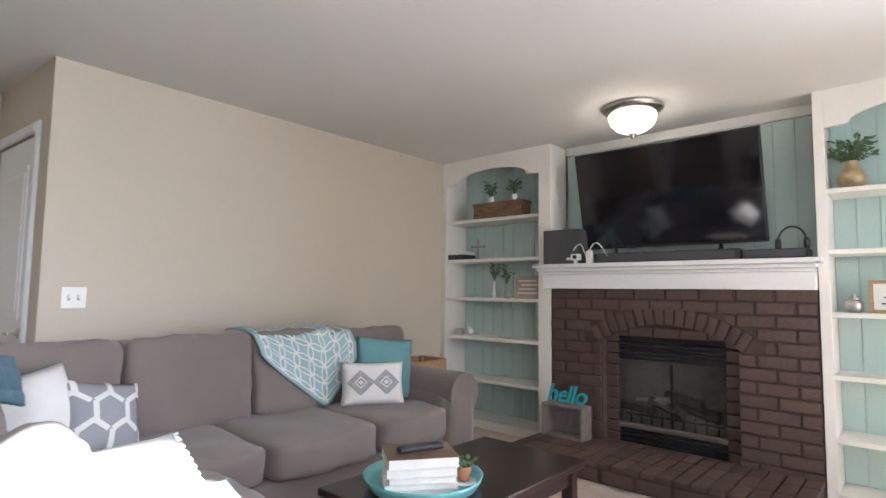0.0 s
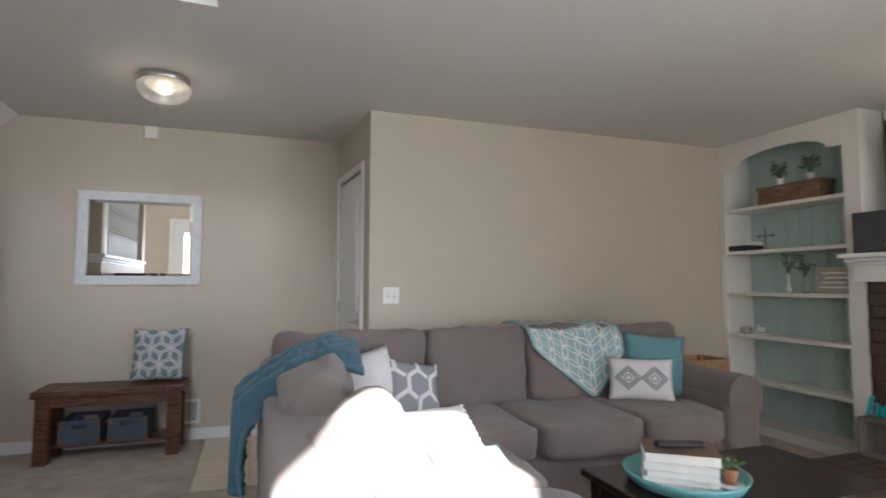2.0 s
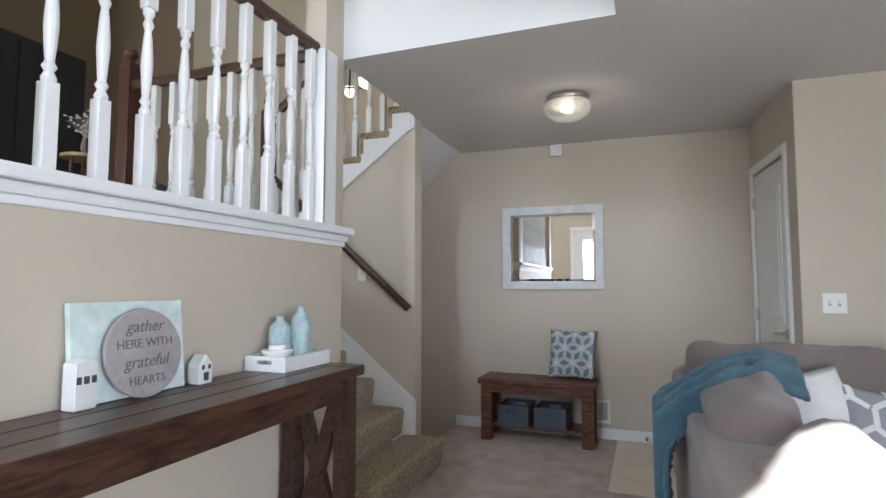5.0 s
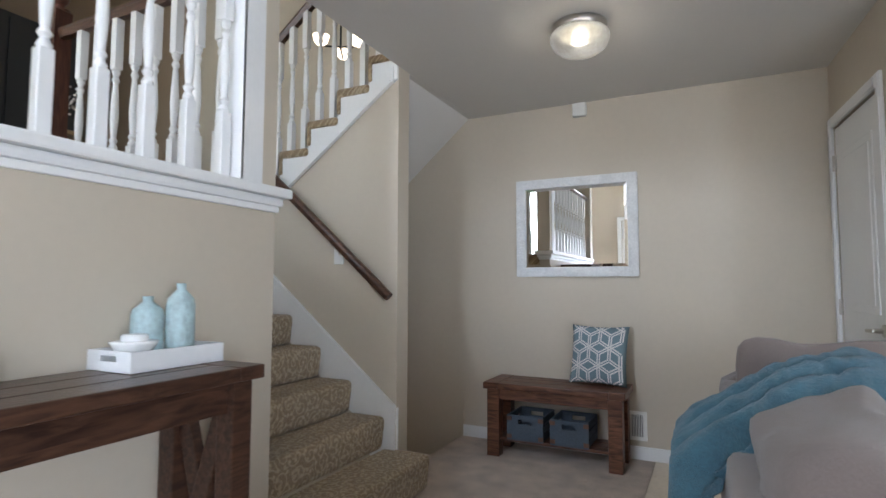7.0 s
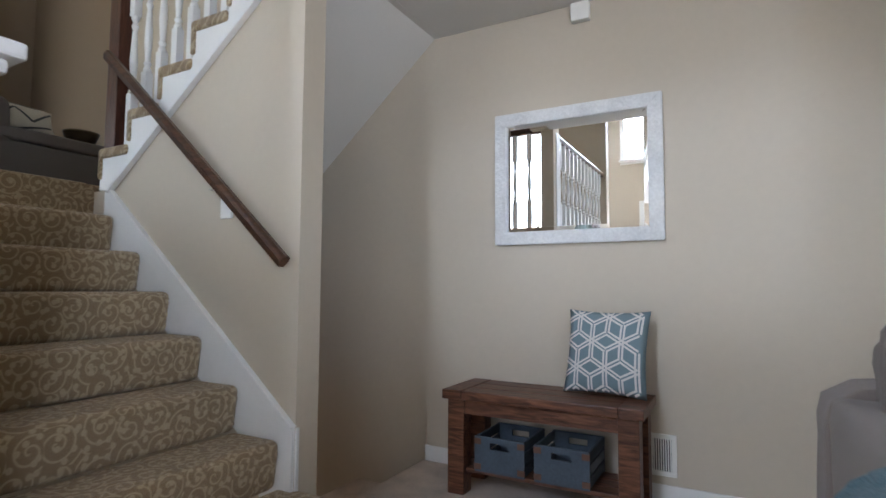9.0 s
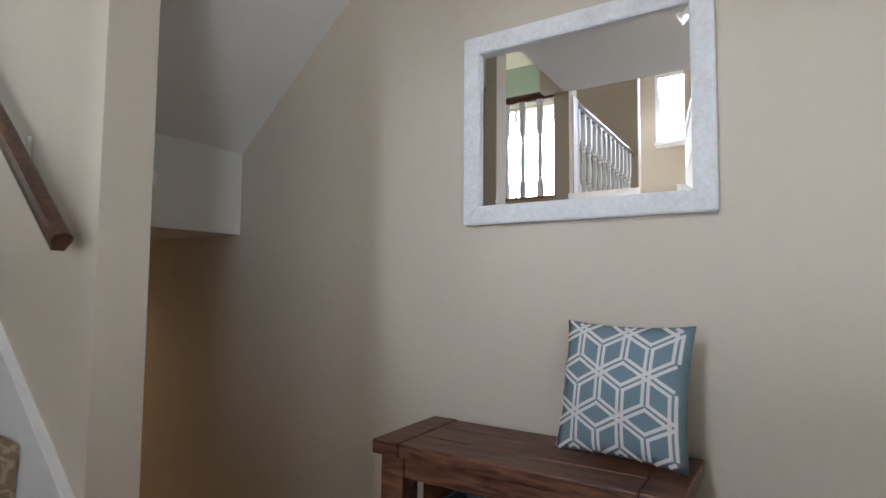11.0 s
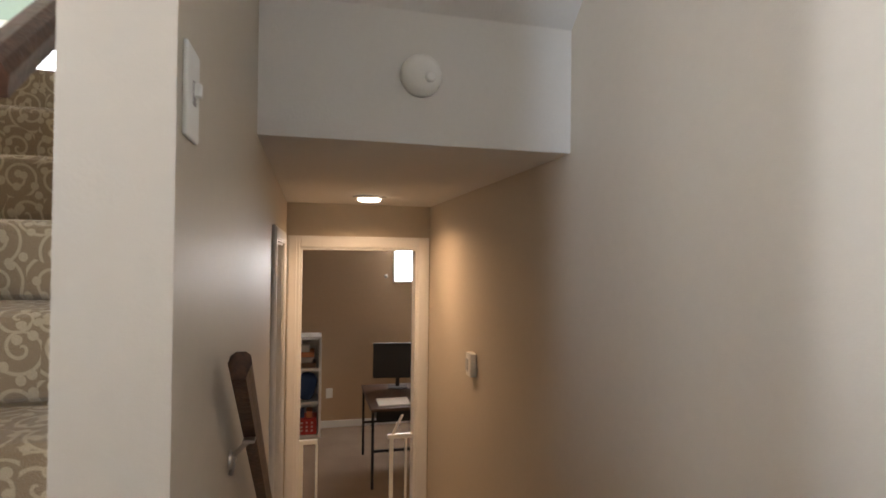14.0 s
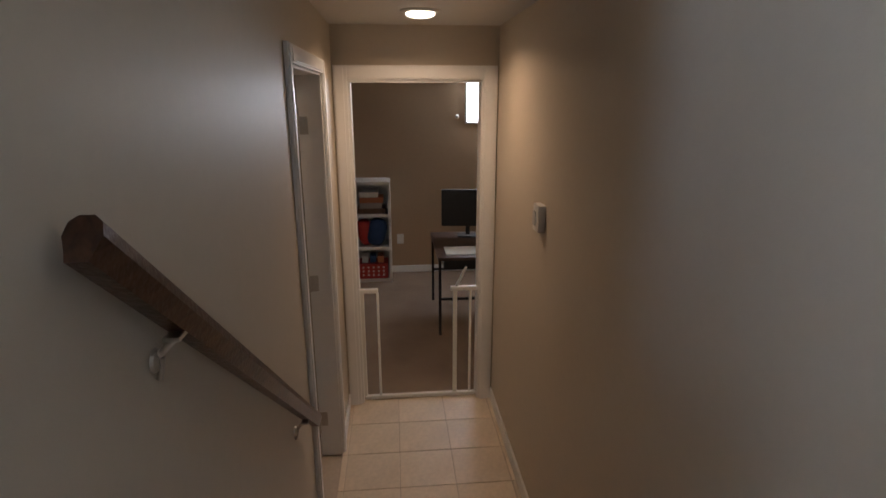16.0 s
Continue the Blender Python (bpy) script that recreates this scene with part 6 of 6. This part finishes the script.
def house(x, y, w, d, h, roof, label, wins):
    o = thing("house_figurine", (x, y, TH), label, "figurine", "ceramic houses")
    b = bmesh.new()
    prism(b, [(y - w / 2, TH + 0.001), (y + w / 2, TH + 0.001), (y + w / 2, TH + h), (y, TH + h + roof), (y - w / 2, TH + h)], "x", x - d / 2, x + d / 2)
    bmesh.ops.bevel(b, geom=b.edges[:], offset=0.003, segments=2, affect="EDGES")
    part("body", b, CERAMIC, o)
    for a in wins:
        part("window", boxed(x + d / 2 - 0.004, y + a[0], TH + a[1], x + d / 2 + 0.0006, y + a[2], TH + a[3]), GREYBOX, o, "dark window hole")
    return o


house(-1.335, 1.205, 0.066, 0.05, 0.125, 0.012, "white ceramic house with three small windows", ((-0.028, 0.07, -0.014, 0.09), (-0.008, 0.07, 0.008, 0.09), (0.014, 0.07, 0.028, 0.09)))
house(-1.335, 1.625, 0.058, 0.055, 0.065, 0.035, "small white ceramic house with pitched roof", ((-0.02, 0.05, -0.008, 0.065), (0.008, 0.05, 0.02, 0.065), (-0.011, 0.012, 0.011, 0.04)))

ty = thing("wooden_tray", (-1.2, 2.08, TH), "white rectangular wooden tray with cut-out handles", "tray")
Q = (-1.39, 1.905, -1.195, 2.215)
part("bottom", boxed(Q[0], Q[1], TH + 0.001, Q[2], Q[3], TH + 0.010), TRIM, ty)
for a in ((Q[0], Q[1], Q[0] + 0.01, Q[3]), (Q[2] - 0.01, Q[1], Q[2], Q[3])):
    part("side", boxed(a[0], a[1], TH + 0.010, a[2], a[3], TH + 0.058, 0.002), TRIM, ty)
for y in (Q[1], Q[3] - 0.01):
    b = bmesh.new()
    x0, x1, xm = Q[0] + 0.01, Q[2] - 0.01, (Q[0] + Q[2]) / 2
    for a in ((x0, 0.010, x1, 0.028), (x0, 0.045, x1, 0.058), (x0, 0.028, xm - 0.035, 0.045), (xm + 0.035, 0.028, x1, 0.045)):
        bx(b, a[0], y, TH + a[1], a[2], y + 0.01, TH + a[3])
    part("handle_end", b, TRIM, ty)
for y, x, r, h, lab in ((2.115, -1.275, 0.042, 0.235, "tall sea-glass blue bottle with a textured surface"), (2.04, -1.325, 0.046, 0.195, "squat sea-glass blue bottle with a textured surface")):
    o = thing("glass_bottle", (x, y, TH + 0.01), lab, "bottle", "bottles in the tray")
    b = lathe(bmesh.new(), [(r * 0.9, 0), (r, 0.008), (r, h * 0.70), (r * 0.9, h * 0.80), (r * 0.5, h * 0.88), (r * 0.32, h * 0.92), (r * 0.34, h), (r * 0.2, h)], (x, y, TH + 0.011), 24)
    part("body", b, AQUAGLASS, o, smooth=True)
o = thing("ceramic_bowl", (-1.285, 1.975, TH + 0.01), "white lidded ceramic bowl in the tray", "bowl")
part("body", lathe(bmesh.new(), [(0.025, 0), (0.032, 0.004), (0.05, 0.045), (0.062, 0.062), (0.064, 0.068), (0.05, 0.07)], (-1.285, 1.975, TH + 0.011), 28), CERAMIC, o, smooth=True)
part("lid", lathe(bmesh.new(), [(0.036, 0.07), (0.036, 0.084), (0.03, 0.088), (0.005, 0.088)], (-1.285, 1.975, TH + 0.011), 24), CERAMIC, o, smooth=False)

# ---- upper floor ----
ot = thing("ottoman", (-3.92, 3.95, UP), "dark upholstered storage bench on the stair head", "ottoman")
part("base", boxed(-4.20, 3.47, UP, -3.65, 4.42, UP + 0.33, 0.02), OTTO, ot)
part("cushion", soft(bmesh.new(), 0.285, 0.47, 0.045, Matrix.Translation((-3.925, 3.95, UP + 0.372)), 8), OTTO, ot, smooth=True)
part("arm", soft(bmesh.new(), 0.27, 0.07, 0.30, Matrix.Translation((-3.925, 3.545, UP + 0.30)), 6), OTTO, ot, smooth=True)
p = throw_pillow((-3.85, 3.74, UP + 0.42), 0.38, 0.22, 0.12, Matrix.Translation((-3.87, 3.74, UP + 0.515)) @ pose(0, 0, 0, -25, 0, 90), "cream pillow with a dark scroll print", CREAMCLOTH, [((-1, -0.6), (-0.3, 0.5)), ((-0.3, 0.5), (0.2, -0.4)), ((0.2, -0.4), (0.9, 0.6)), ((-0.7, 0.8), (0.4, 0.7)), ((-0.2, -0.9), (0.8, -0.5))], CHARCOAL, 0.05)
o = thing("metal_bowl", (-3.80, 4.06, UP + 0.417), "wide bronze bowl on the dark bench", "bowl")
part("body", lathe(bmesh.new(), [(0.05, 0), (0.085, 0.025), (0.105, 0.075), (0.11, 0.085), (0.10, 0.075), (0.04, 0.02)], (-3.80, 4.06, UP + 0.417), 28), BRONZE, o, smooth=True)
hu = thing("sideboard", (-5.9, 3.3, UP), "charcoal cabinet with shelves against the far wall", "cabinet")
part("body", boxed(-6.19, 2.90, UP, -5.75, 4.30, UP + 2.25, 0.006), CHARCOAL, hu)
for y0, y1 in ((2.93, 3.59), (3.61, 4.27)):
    part("door", boxed(-5.752, y0, UP + 0.08, -5.735, y1, UP + 2.2, 0.004), CHARCOAL, hu)
st = thing("side_table", (-4.40, 3.36, UP), "round dark wooden side table with a brass rim", "table")
part("top", lathe(bmesh.new(), [(0.16, 0.805), (0.17, 0.81), (0.17, 0.835), (0.16, 0.84), (0.01, 0.839)], (-4.40, 3.36, UP), 32), GOLD, st)
for k in range(3):
    a = 2.1 * k + 0.4
    part("leg", rod(bmesh.new(), (-4.40 + 0.14 * math.cos(a), 3.36 + 0.14 * math.sin(a), UP), (-4.40 + 0.09 * math.cos(a), 3.36 + 0.09 * math.sin(a), UP + 0.845), 0.014), NEWELWOOD, st)
part("shelf", lathe(bmesh.new(), [(0.12, 0.30), (0.125, 0.305), (0.125, 0.316), (0.12, 0.32), (0.01, 0.32)], (-4.40, 3.36, UP), 28), NEWELWOOD, st)
fl = thing("flower_vase", (-4.40, 3.36, UP + 0.84), "glass vase of small white blossoms on the side table", "flowers")
part("vase", lathe(bmesh.new(), [(0.04, 0), (0.045, 0.08), (0.03, 0.16), (0.035, 0.18)], (-4.40, 3.38, UP + 0.84), 20), GLASS, fl, smooth=True)
b = leaves(bmesh.new(), (-4.40, 3.38, UP + 1.0), 0.17, 0.20, 30, 0.01, 4)
rnd = random.Random(8)
for _ in range(60):
    a, q = rnd.uniform(0, 6.28), rnd.uniform(0.03, 0.17)
    soft(b, 0.011, 0.011, 0.009, Matrix.Translation((-4.40 + q * math.cos(a), 3.38 + q * math.sin(a), UP + rnd.uniform(1.04, 1.22))), 2.2, 0, 2)
part("blossoms", b, WHITECLOTH, fl, "white blossoms")
for y in (3.31, 3.42):
    o = thing("glass_jar", (-4.40, y, UP), "clear glass jar on the lower shelf of the side table", "jar", "jars on the upper floor")
    part("body", lathe(bmesh.new(), [(0.045, 0), (0.05, 0.02), (0.05, 0.13), (0.03, 0.16), (0.032, 0.18)], (-4.36, y, UP + 0.321), 18), GLASS, o, smooth=True)

KD = -0.30
kw = tagged(new("window_5"), "bright kitchen window in a white frame", "window", kind="structure")
kw.matrix_basis = Matrix.Translation((-6.19, 1.2, 2.5 + KD))
part("pane", boxed(-6.195, 1.20, 2.42 + KD, -6.185, 1.80, 3.05 + KD), BACKDROP, kw, "daylight in the pane")
for a in ((1.12, 2.34, 1.20, 3.13), (1.80, 2.34, 1.88, 3.13), (1.20, 2.34, 1.80, 2.42), (1.20, 3.05, 1.80, 3.13), (1.20, 2.71, 1.80, 2.75)):
    part("window_frame", boxed(-6.199, a[0], a[1] + KD, -6.165, a[2], a[3] + KD, 0.004), TRIM, kw)
for y0, y1, z0 in ((1.95, 2.21, 2.50 + KD), (2.23, 2.50, 2.80 + KD), (2.52, 2.79, 2.80 + KD)):
    k2 = thing("kitchen_cabinet", (-6.05, (y0 + y1) / 2, z0), "grey painted wall cabinet in the kitchen", "cabinet", "kitchen wall cabinets")
    part("body", boxed(-6.199, y0, z0, -5.90, y1, 3.16 + KD), KITCHEN, k2)
    d2 = part("door", boxed(-5.90, y0 + 0.008, z0 + 0.008, -5.882, y1 - 0.008, 3.152 + KD, 0.003), KITCHEN, k2)
    part("panel", boxed(-5.884, y0 + 0.06, z0 + 0.06, -5.878, y1 - 0.06, 3.10 + KD, 0.003), KITCHEN, d2)
mw = thing("range_hood", (-6.0, 2.69, 2.62 + KD), "black range hood under the kitchen cabinets", "range hood")
part("body", boxed(-6.199, 2.23, 2.68 + KD, -5.86, 2.79, 2.798 + KD, 0.01), BLACK, mw)
part("vent_strip", boxed(-5.862, 2.27, 2.70 + KD, -5.856, 2.75, 2.73 + KD), NICKEL, mw)
setting("wall_kitchen_upper", boxed(-6.2, WB, 3.17 + KD, -6.19, 2.82, TOPZ), SAGE, "sage green wall above the kitchen cabinets")
setting("wall_kitchen_end", boxed(-6.19, 2.82, UP, -5.2, 2.86, TOPZ), TRIM, "white wall end by the kitchen")
setting("wall_kitchen_back", boxed(-6.199, WB, UP, -6.193, 2.82, 3.17 + KD), CREAM, "pale kitchen wall")
ch = thing("chandelier", (-1.95, 3.3, 3.0), "small amber glass chandelier seen above the upper flight", "chandelier")
part("stem", rod(bmesh.new(), (-2.35, 4.3, 2.98), (-2.35, 4.3, TOPZ), 0.008), BLACK, ch)
b = bmesh.new()
for k in range(3):
    a = k * 2.09
    rod(b, (-2.35, 4.3, 3.0), (-2.35 + 0.16 * math.cos(a), 4.3 + 0.16 * math.sin(a), 2.97), 0.007)
part("arms", b, BLACK, ch)
for k in range(3):
    a = k * 2.09
    part("shade", lathe(bmesh.new(), [(0.02, 0), (0.05, 0.03), (0.065, 0.08), (0.06, 0.08)], (-2.35 + 0.16 * math.cos(a), 4.3 + 0.16 * math.sin(a), 2.97), 18), LAMPWARM, ch, "glowing amber glass shade", smooth=True)

# ---- basement office ----
bk = thing("cube_shelf", (-7.25, 3.8, LOW), "white cube shelf with books, a bag and a red bin", "bookshelf")
SX0, SX1, SY0, SY1 = -7.49, -7.15, 3.25, 4.095
for y in (SY0, 3.66, SY1 - 0.03):
    part("upright", boxed(SX0, y, LOW, SX1, y + 0.03, LOW + 1.16, 0.002), TRIM, bk)
for z in (LOW, LOW + 0.385, LOW + 0.765, LOW + 1.13):
    for y0, y1 in ((SY0 + 0.03, 3.66), (3.69, SY1 - 0.03)):
        part("shelf", boxed(SX0, y0, z, SX1, y1, z + (0.05 if z > 0 else 0.035), 0.002), TRIM, bk)
part("back", boxed(SX0 - 0.005, SY0, LOW, SX0, SY1, LOW + 1.16), TRIM, bk)
rnd = random.Random(11)
for sh_z in (LOW + 0.80, LOW + 0.42, LOW + 0.036):
    y = SY0 + 0.04
    while y < 3.62:
        w = rnd.uniform(0.02, 0.05)
        o = thing("book", (-7.3, y, sh_z), "upright book on the cube shelf", "book", "books on the cube shelf")
        part("body", boxed(-7.40, y, sh_z + 0.001, -7.18, y + w - 0.003, sh_z + rnd.uniform(0.2, 0.3), 0.002), rnd.choice((PAPER, COVER, REDBIN, BLUEBAG, GREYBOX)), o)
        y += w
o = thing("board_game", (-7.3, 3.85, LOW + 0.8), "stack of worn board games on the cube shelf", "board game")
for k, (w, m2) in enumerate(((0.30, COVER), (0.26, GREYWOOD), (0.28, TERRA), (0.22, PAPER))):
    part("game_box", boxed(-7.42, 3.75 if k else 3.72, LOW + 0.801 + k * 0.062, -7.17, 3.75 + w * 0.95, LOW + 0.86 + k * 0.062, 0.003), m2, o)
o = thing("backpack", (-7.28, 3.9, LOW + 0.42), "red and navy cloth bag stuffed in the shelf", "bag")
part("red_panel", soft(bmesh.new(), 0.10, 0.09, 0.15, Matrix.Translation((-7.28, 3.80, LOW + 0.57)) @ pose(0, 0, 0, 14, 0, 0), 3), REDBIN, o, smooth=True)
part("navy_panel", soft(bmesh.new(), 0.11, 0.11, 0.155, Matrix.Translation((-7.26, 3.93, LOW + 0.575)) @ pose(0, 0, 0, -16, 0, 0), 3), BLUEBAG, o, smooth=True)
o = thing("storage_basket", (-7.28, 3.87, LOW + 0.04), "red perforated plastic basket of books", "basket")
part("shell", boxed(-7.42, 3.71, LOW + 0.037, -7.16, 4.05, LOW + 0.22, 0.01), REDBIN, o)
for i in range(5):
    for j in range(3):
        part("hole", boxed(-7.1615, 3.755 + i * 0.058, LOW + 0.075 + j * 0.045, -7.1585, 3.775 + i * 0.058, LOW + 0.095 + j * 0.045), PAPER, o)
for k, m2 in enumerate((PAPER, BLUEBAG, TERRA)):
    part("book", boxed(-7.36, 3.75 + k * 0.09, LOW + 0.221, -7.2, 3.82 + k * 0.09, LOW + 0.30, 0.003), m2, o)
dk = thing("desk", (-6.0, 5.0, LOW), "small desk with a dark top and thin black metal legs", "desk")
part("top", boxed(-6.55, 4.50, LOW + 0.70, -5.62, 5.75, LOW + 0.73, 0.004), DARKWOOD, dk)
for x in (-6.52, -5.65):
    for y in (4.52, 5.72):
        part("leg", boxed(x - 0.012, y - 0.012, LOW, x + 0.012, y + 0.012, LOW + 0.70, 0.002), BLACK, dk)
for x in (-6.52, -5.65):
    part("rail", boxed(x - 0.01, 4.532, LOW + 0.33, x + 0.01, 5.708, LOW + 0.35), BLACK, dk)
part("drawer", boxed(-6.45, 4.56, LOW + 0.60, -5.70, 5.7, LOW + 0.70, 0.003), BLACK, dk)
mo = thing("monitor", (-6.4, 4.85, LOW + 0.73), "black computer monitor on the desk", "monitor")
MO = Matrix.Translation((-6.38, 4.86, LOW + 0.73)) @ pose(0, 0, 0, 0, 0, -6)
part("screen", boxed(-0.015, -0.26, 0.10, 0.02, 0.30, 0.465, 0.005), PLASTIC, mo, m=MO)
part("neck", boxed(-0.02, -0.02, 0.01, 0.0, 0.02, 0.2), PLASTIC, mo, m=MO)
part("foot", boxed(-0.06, -0.10, 0.001, 0.08, 0.10, 0.012, 0.004), PLASTIC, mo, m=MO)
o = thing("paper_sheet", (-5.85, 4.75, LOW + 0.73), "white papers lying on the desk", "paper")
part("sheet", boxed(-5.95, 4.58, LOW + 0.731, -5.70, 4.88, LOW + 0.738), PAPER, o)
o = thing("wall_sensor", (-7.5, 4.88, 0.60), "small white round sensor beside the basement window", "sensor")
part("body", lathe(bmesh.new(), [(0.022, 0), (0.022, 0.012), (0.014, 0.024)], seg=16, m=Matrix.Translation((-7.5, 4.88, 0.60)) @ pose(0, 0, 0, 0, 90, 0)), WHITEP, o, smooth=True)
part("eye", lathe(bmesh.new(), [(0.009, 0.022), (0.007, 0.028)], seg=12, m=Matrix.Translation((-7.5, 4.88, 0.60)) @ pose(0, 0, 0, 0, 90, 0)), PLASTIC, o, "dark lens", smooth=True)
o = thing("outlet", (-7.5, 4.18, -0.72), "white wall outlet plate in the office", "outlet")
part("plate", boxed(-7.499, 4.16, LOW + 0.36, -7.492, 4.24, LOW + 0.48, 0.002), WHITEP, o)

# ---- floor tiles ----
def tile_mesh(w, d, name="tile"):
    b = bmesh.new()
    bx(b, 0, 0, -0.006, w, d, 0.0, 0.0015)
    return finish(name, b, TILE)


hall_floor = bpy.data.objects["floor_tile_bed"]
low_floor = bpy.data.objects["floor_lower"]
T1 = tile_mesh(0.325, 0.285)
for i in range(3):
    for j in range(4):
        part("tile", T1, None, hall_floor, m=Matrix.Translation((-0.146 + i * 0.33, 3.625 + j * 0.29, 0.0)))
T2 = tile_mesh(0.306, 0.306)
for i in range(6):
    for j in range(4):
        y0 = 3.515 + j * 0.31
        if j == 0:
            continue
        part("tile", T2, None, low_floor, m=Matrix.Translation((-4.62 + i * 0.31, y0, LOW)))
T3 = tile_mesh(0.306, 0.03)
for i in range(6):
    part("tile", T3, None, low_floor, m=Matrix.Translation((-4.62 + i * 0.31, 3.792, LOW)))
    part("tile", T3, None, low_floor, m=Matrix.Translation((-4.62 + i * 0.31, 4.757, LOW)))

# ---- fireplace bricks ----
def brick_mesh(w, h, d=0.03, name="brick"):
    b = bmesh.new()
    bx(b, -d, 0, 0, 0, w, h, 0.005)
    return finish(name, b, BRICK)


CH, BW = 0.0826, 0.222
FULL, HALF = brick_mesh(BW - 0.012, CH - 0.012), {}
rnd = random.Random(2)
rows = 15
cy = 1.715
# the arch: centre found from its rise over the firebox
half_w, rise = 0.465, 0.13
RA = (half_w ** 2 + rise ** 2) / (2 * rise)
AZ = 0.855 + rise - RA
for r in range(rows):
    z = 0.002 + r * CH
    y = FY0 - (BW / 2 if r % 2 else 0)
    while y < FY1 - 0.01:
        y0, y1 = max(y, FY0), min(y + BW, FY1)
        y += BW
        zm = z + CH / 2
        # keep clear of the firebox and its arch
        spans = [(y0, y1)]
        def blocked(yy):
            rr = math.hypot(yy - cy, zm - AZ)
            inside = abs(yy - cy) < half_w and zm < 0.86
            return inside or (zm > 0.80 and abs(yy - cy) < 0.60 and rr < RA + 0.125)
        n = 12
        ok = [not blocked(y0 + (y1 - y0) * (k + 0.5) / n) for k in range(n)]
        k = 0
        while k < n:
            if ok[k]:
                e = k
                while e < n and ok[e]:
                    e += 1
                a, c = y0 + (y1 - y0) * k / n, y0 + (y1 - y0) * e / n
                if c - a > 0.03:
                    w = round(c - a, 2)
                    if abs(c - a - BW) < 0.002:
                        me = FULL
                    else:
                        if w not in HALF:
                            HALF[w] = brick_mesh(w - 0.012, CH - 0.012)
                        me = HALF[w]
                    part("brick", me, None, fpc, m=Matrix.Translation((FX + 0.026 + rnd.uniform(-0.002, 0.002), a + 0.006, z + 0.006)) @ pose(0, 0, 0, rnd.uniform(-0.6, 0.6), 0, 0))
                k = e
            else:
                k += 1
# arch bricks on edge
a0 = math.asin(0.495 / (RA + 0.05))
NA = 16
VB = brick_mesh(0.058, 0.118)
for k in range(NA):
    a = -a0 + 2 * a0 * k / (NA - 1)
    M3 = Matrix.Translation((FX + 0.022, cy, AZ)) @ pose(0, 0, 0, -math.degrees(a), 0, 0) @ Matrix.Translation((0, -0.029, RA))
    part("arch_brick", VB, None, fpc, m=M3)
# returns beside the insert and infill under the arch
SB = brick_mesh(0.10, CH - 0.012)
for r in range(10):
    for y in (BOX0 - 0.005, BOX1 - 0.095):
        part("brick", SB, None, fpc, m=Matrix.Translation((FX + 0.10, y, 0.10 + r * CH)))
IB = brick_mesh(0.17, 0.06)
for k in range(5):
    part("brick", IB, None, fpc, m=Matrix.Translation((FX + 0.075, BOX0 + 0.02 + k * 0.182, 0.892)))
# hearth: soldier course along the front, flat bricks behind
HB = bmesh.new()
bx(HB, 0, 0, 0, 0.20, 0.083, 0.03, 0.006)
HB = finish("brick", HB, BRICK)
HF = bmesh.new()
bx(HF, 0, 0, 0, 0.03, 0.195, 0.072, 0.006)
HF = finish("brick", HF, BRICK)
n = int((FY1 - FY0) / 0.093)
for k in range(n):
    for j in range(3):
        part("hearth_brick", HB, None, fpc, m=Matrix.Translation((3.50 + j * 0.212, FY0 + k * 0.0945 + 0.004, 0.10 + rnd.uniform(-0.002, 0.002))))
for k in range(8):
    part("hearth_brick", HF, None, fpc, m=Matrix.Translation((3.502, FY0 + k * 0.222 + 0.01, 0.014)))
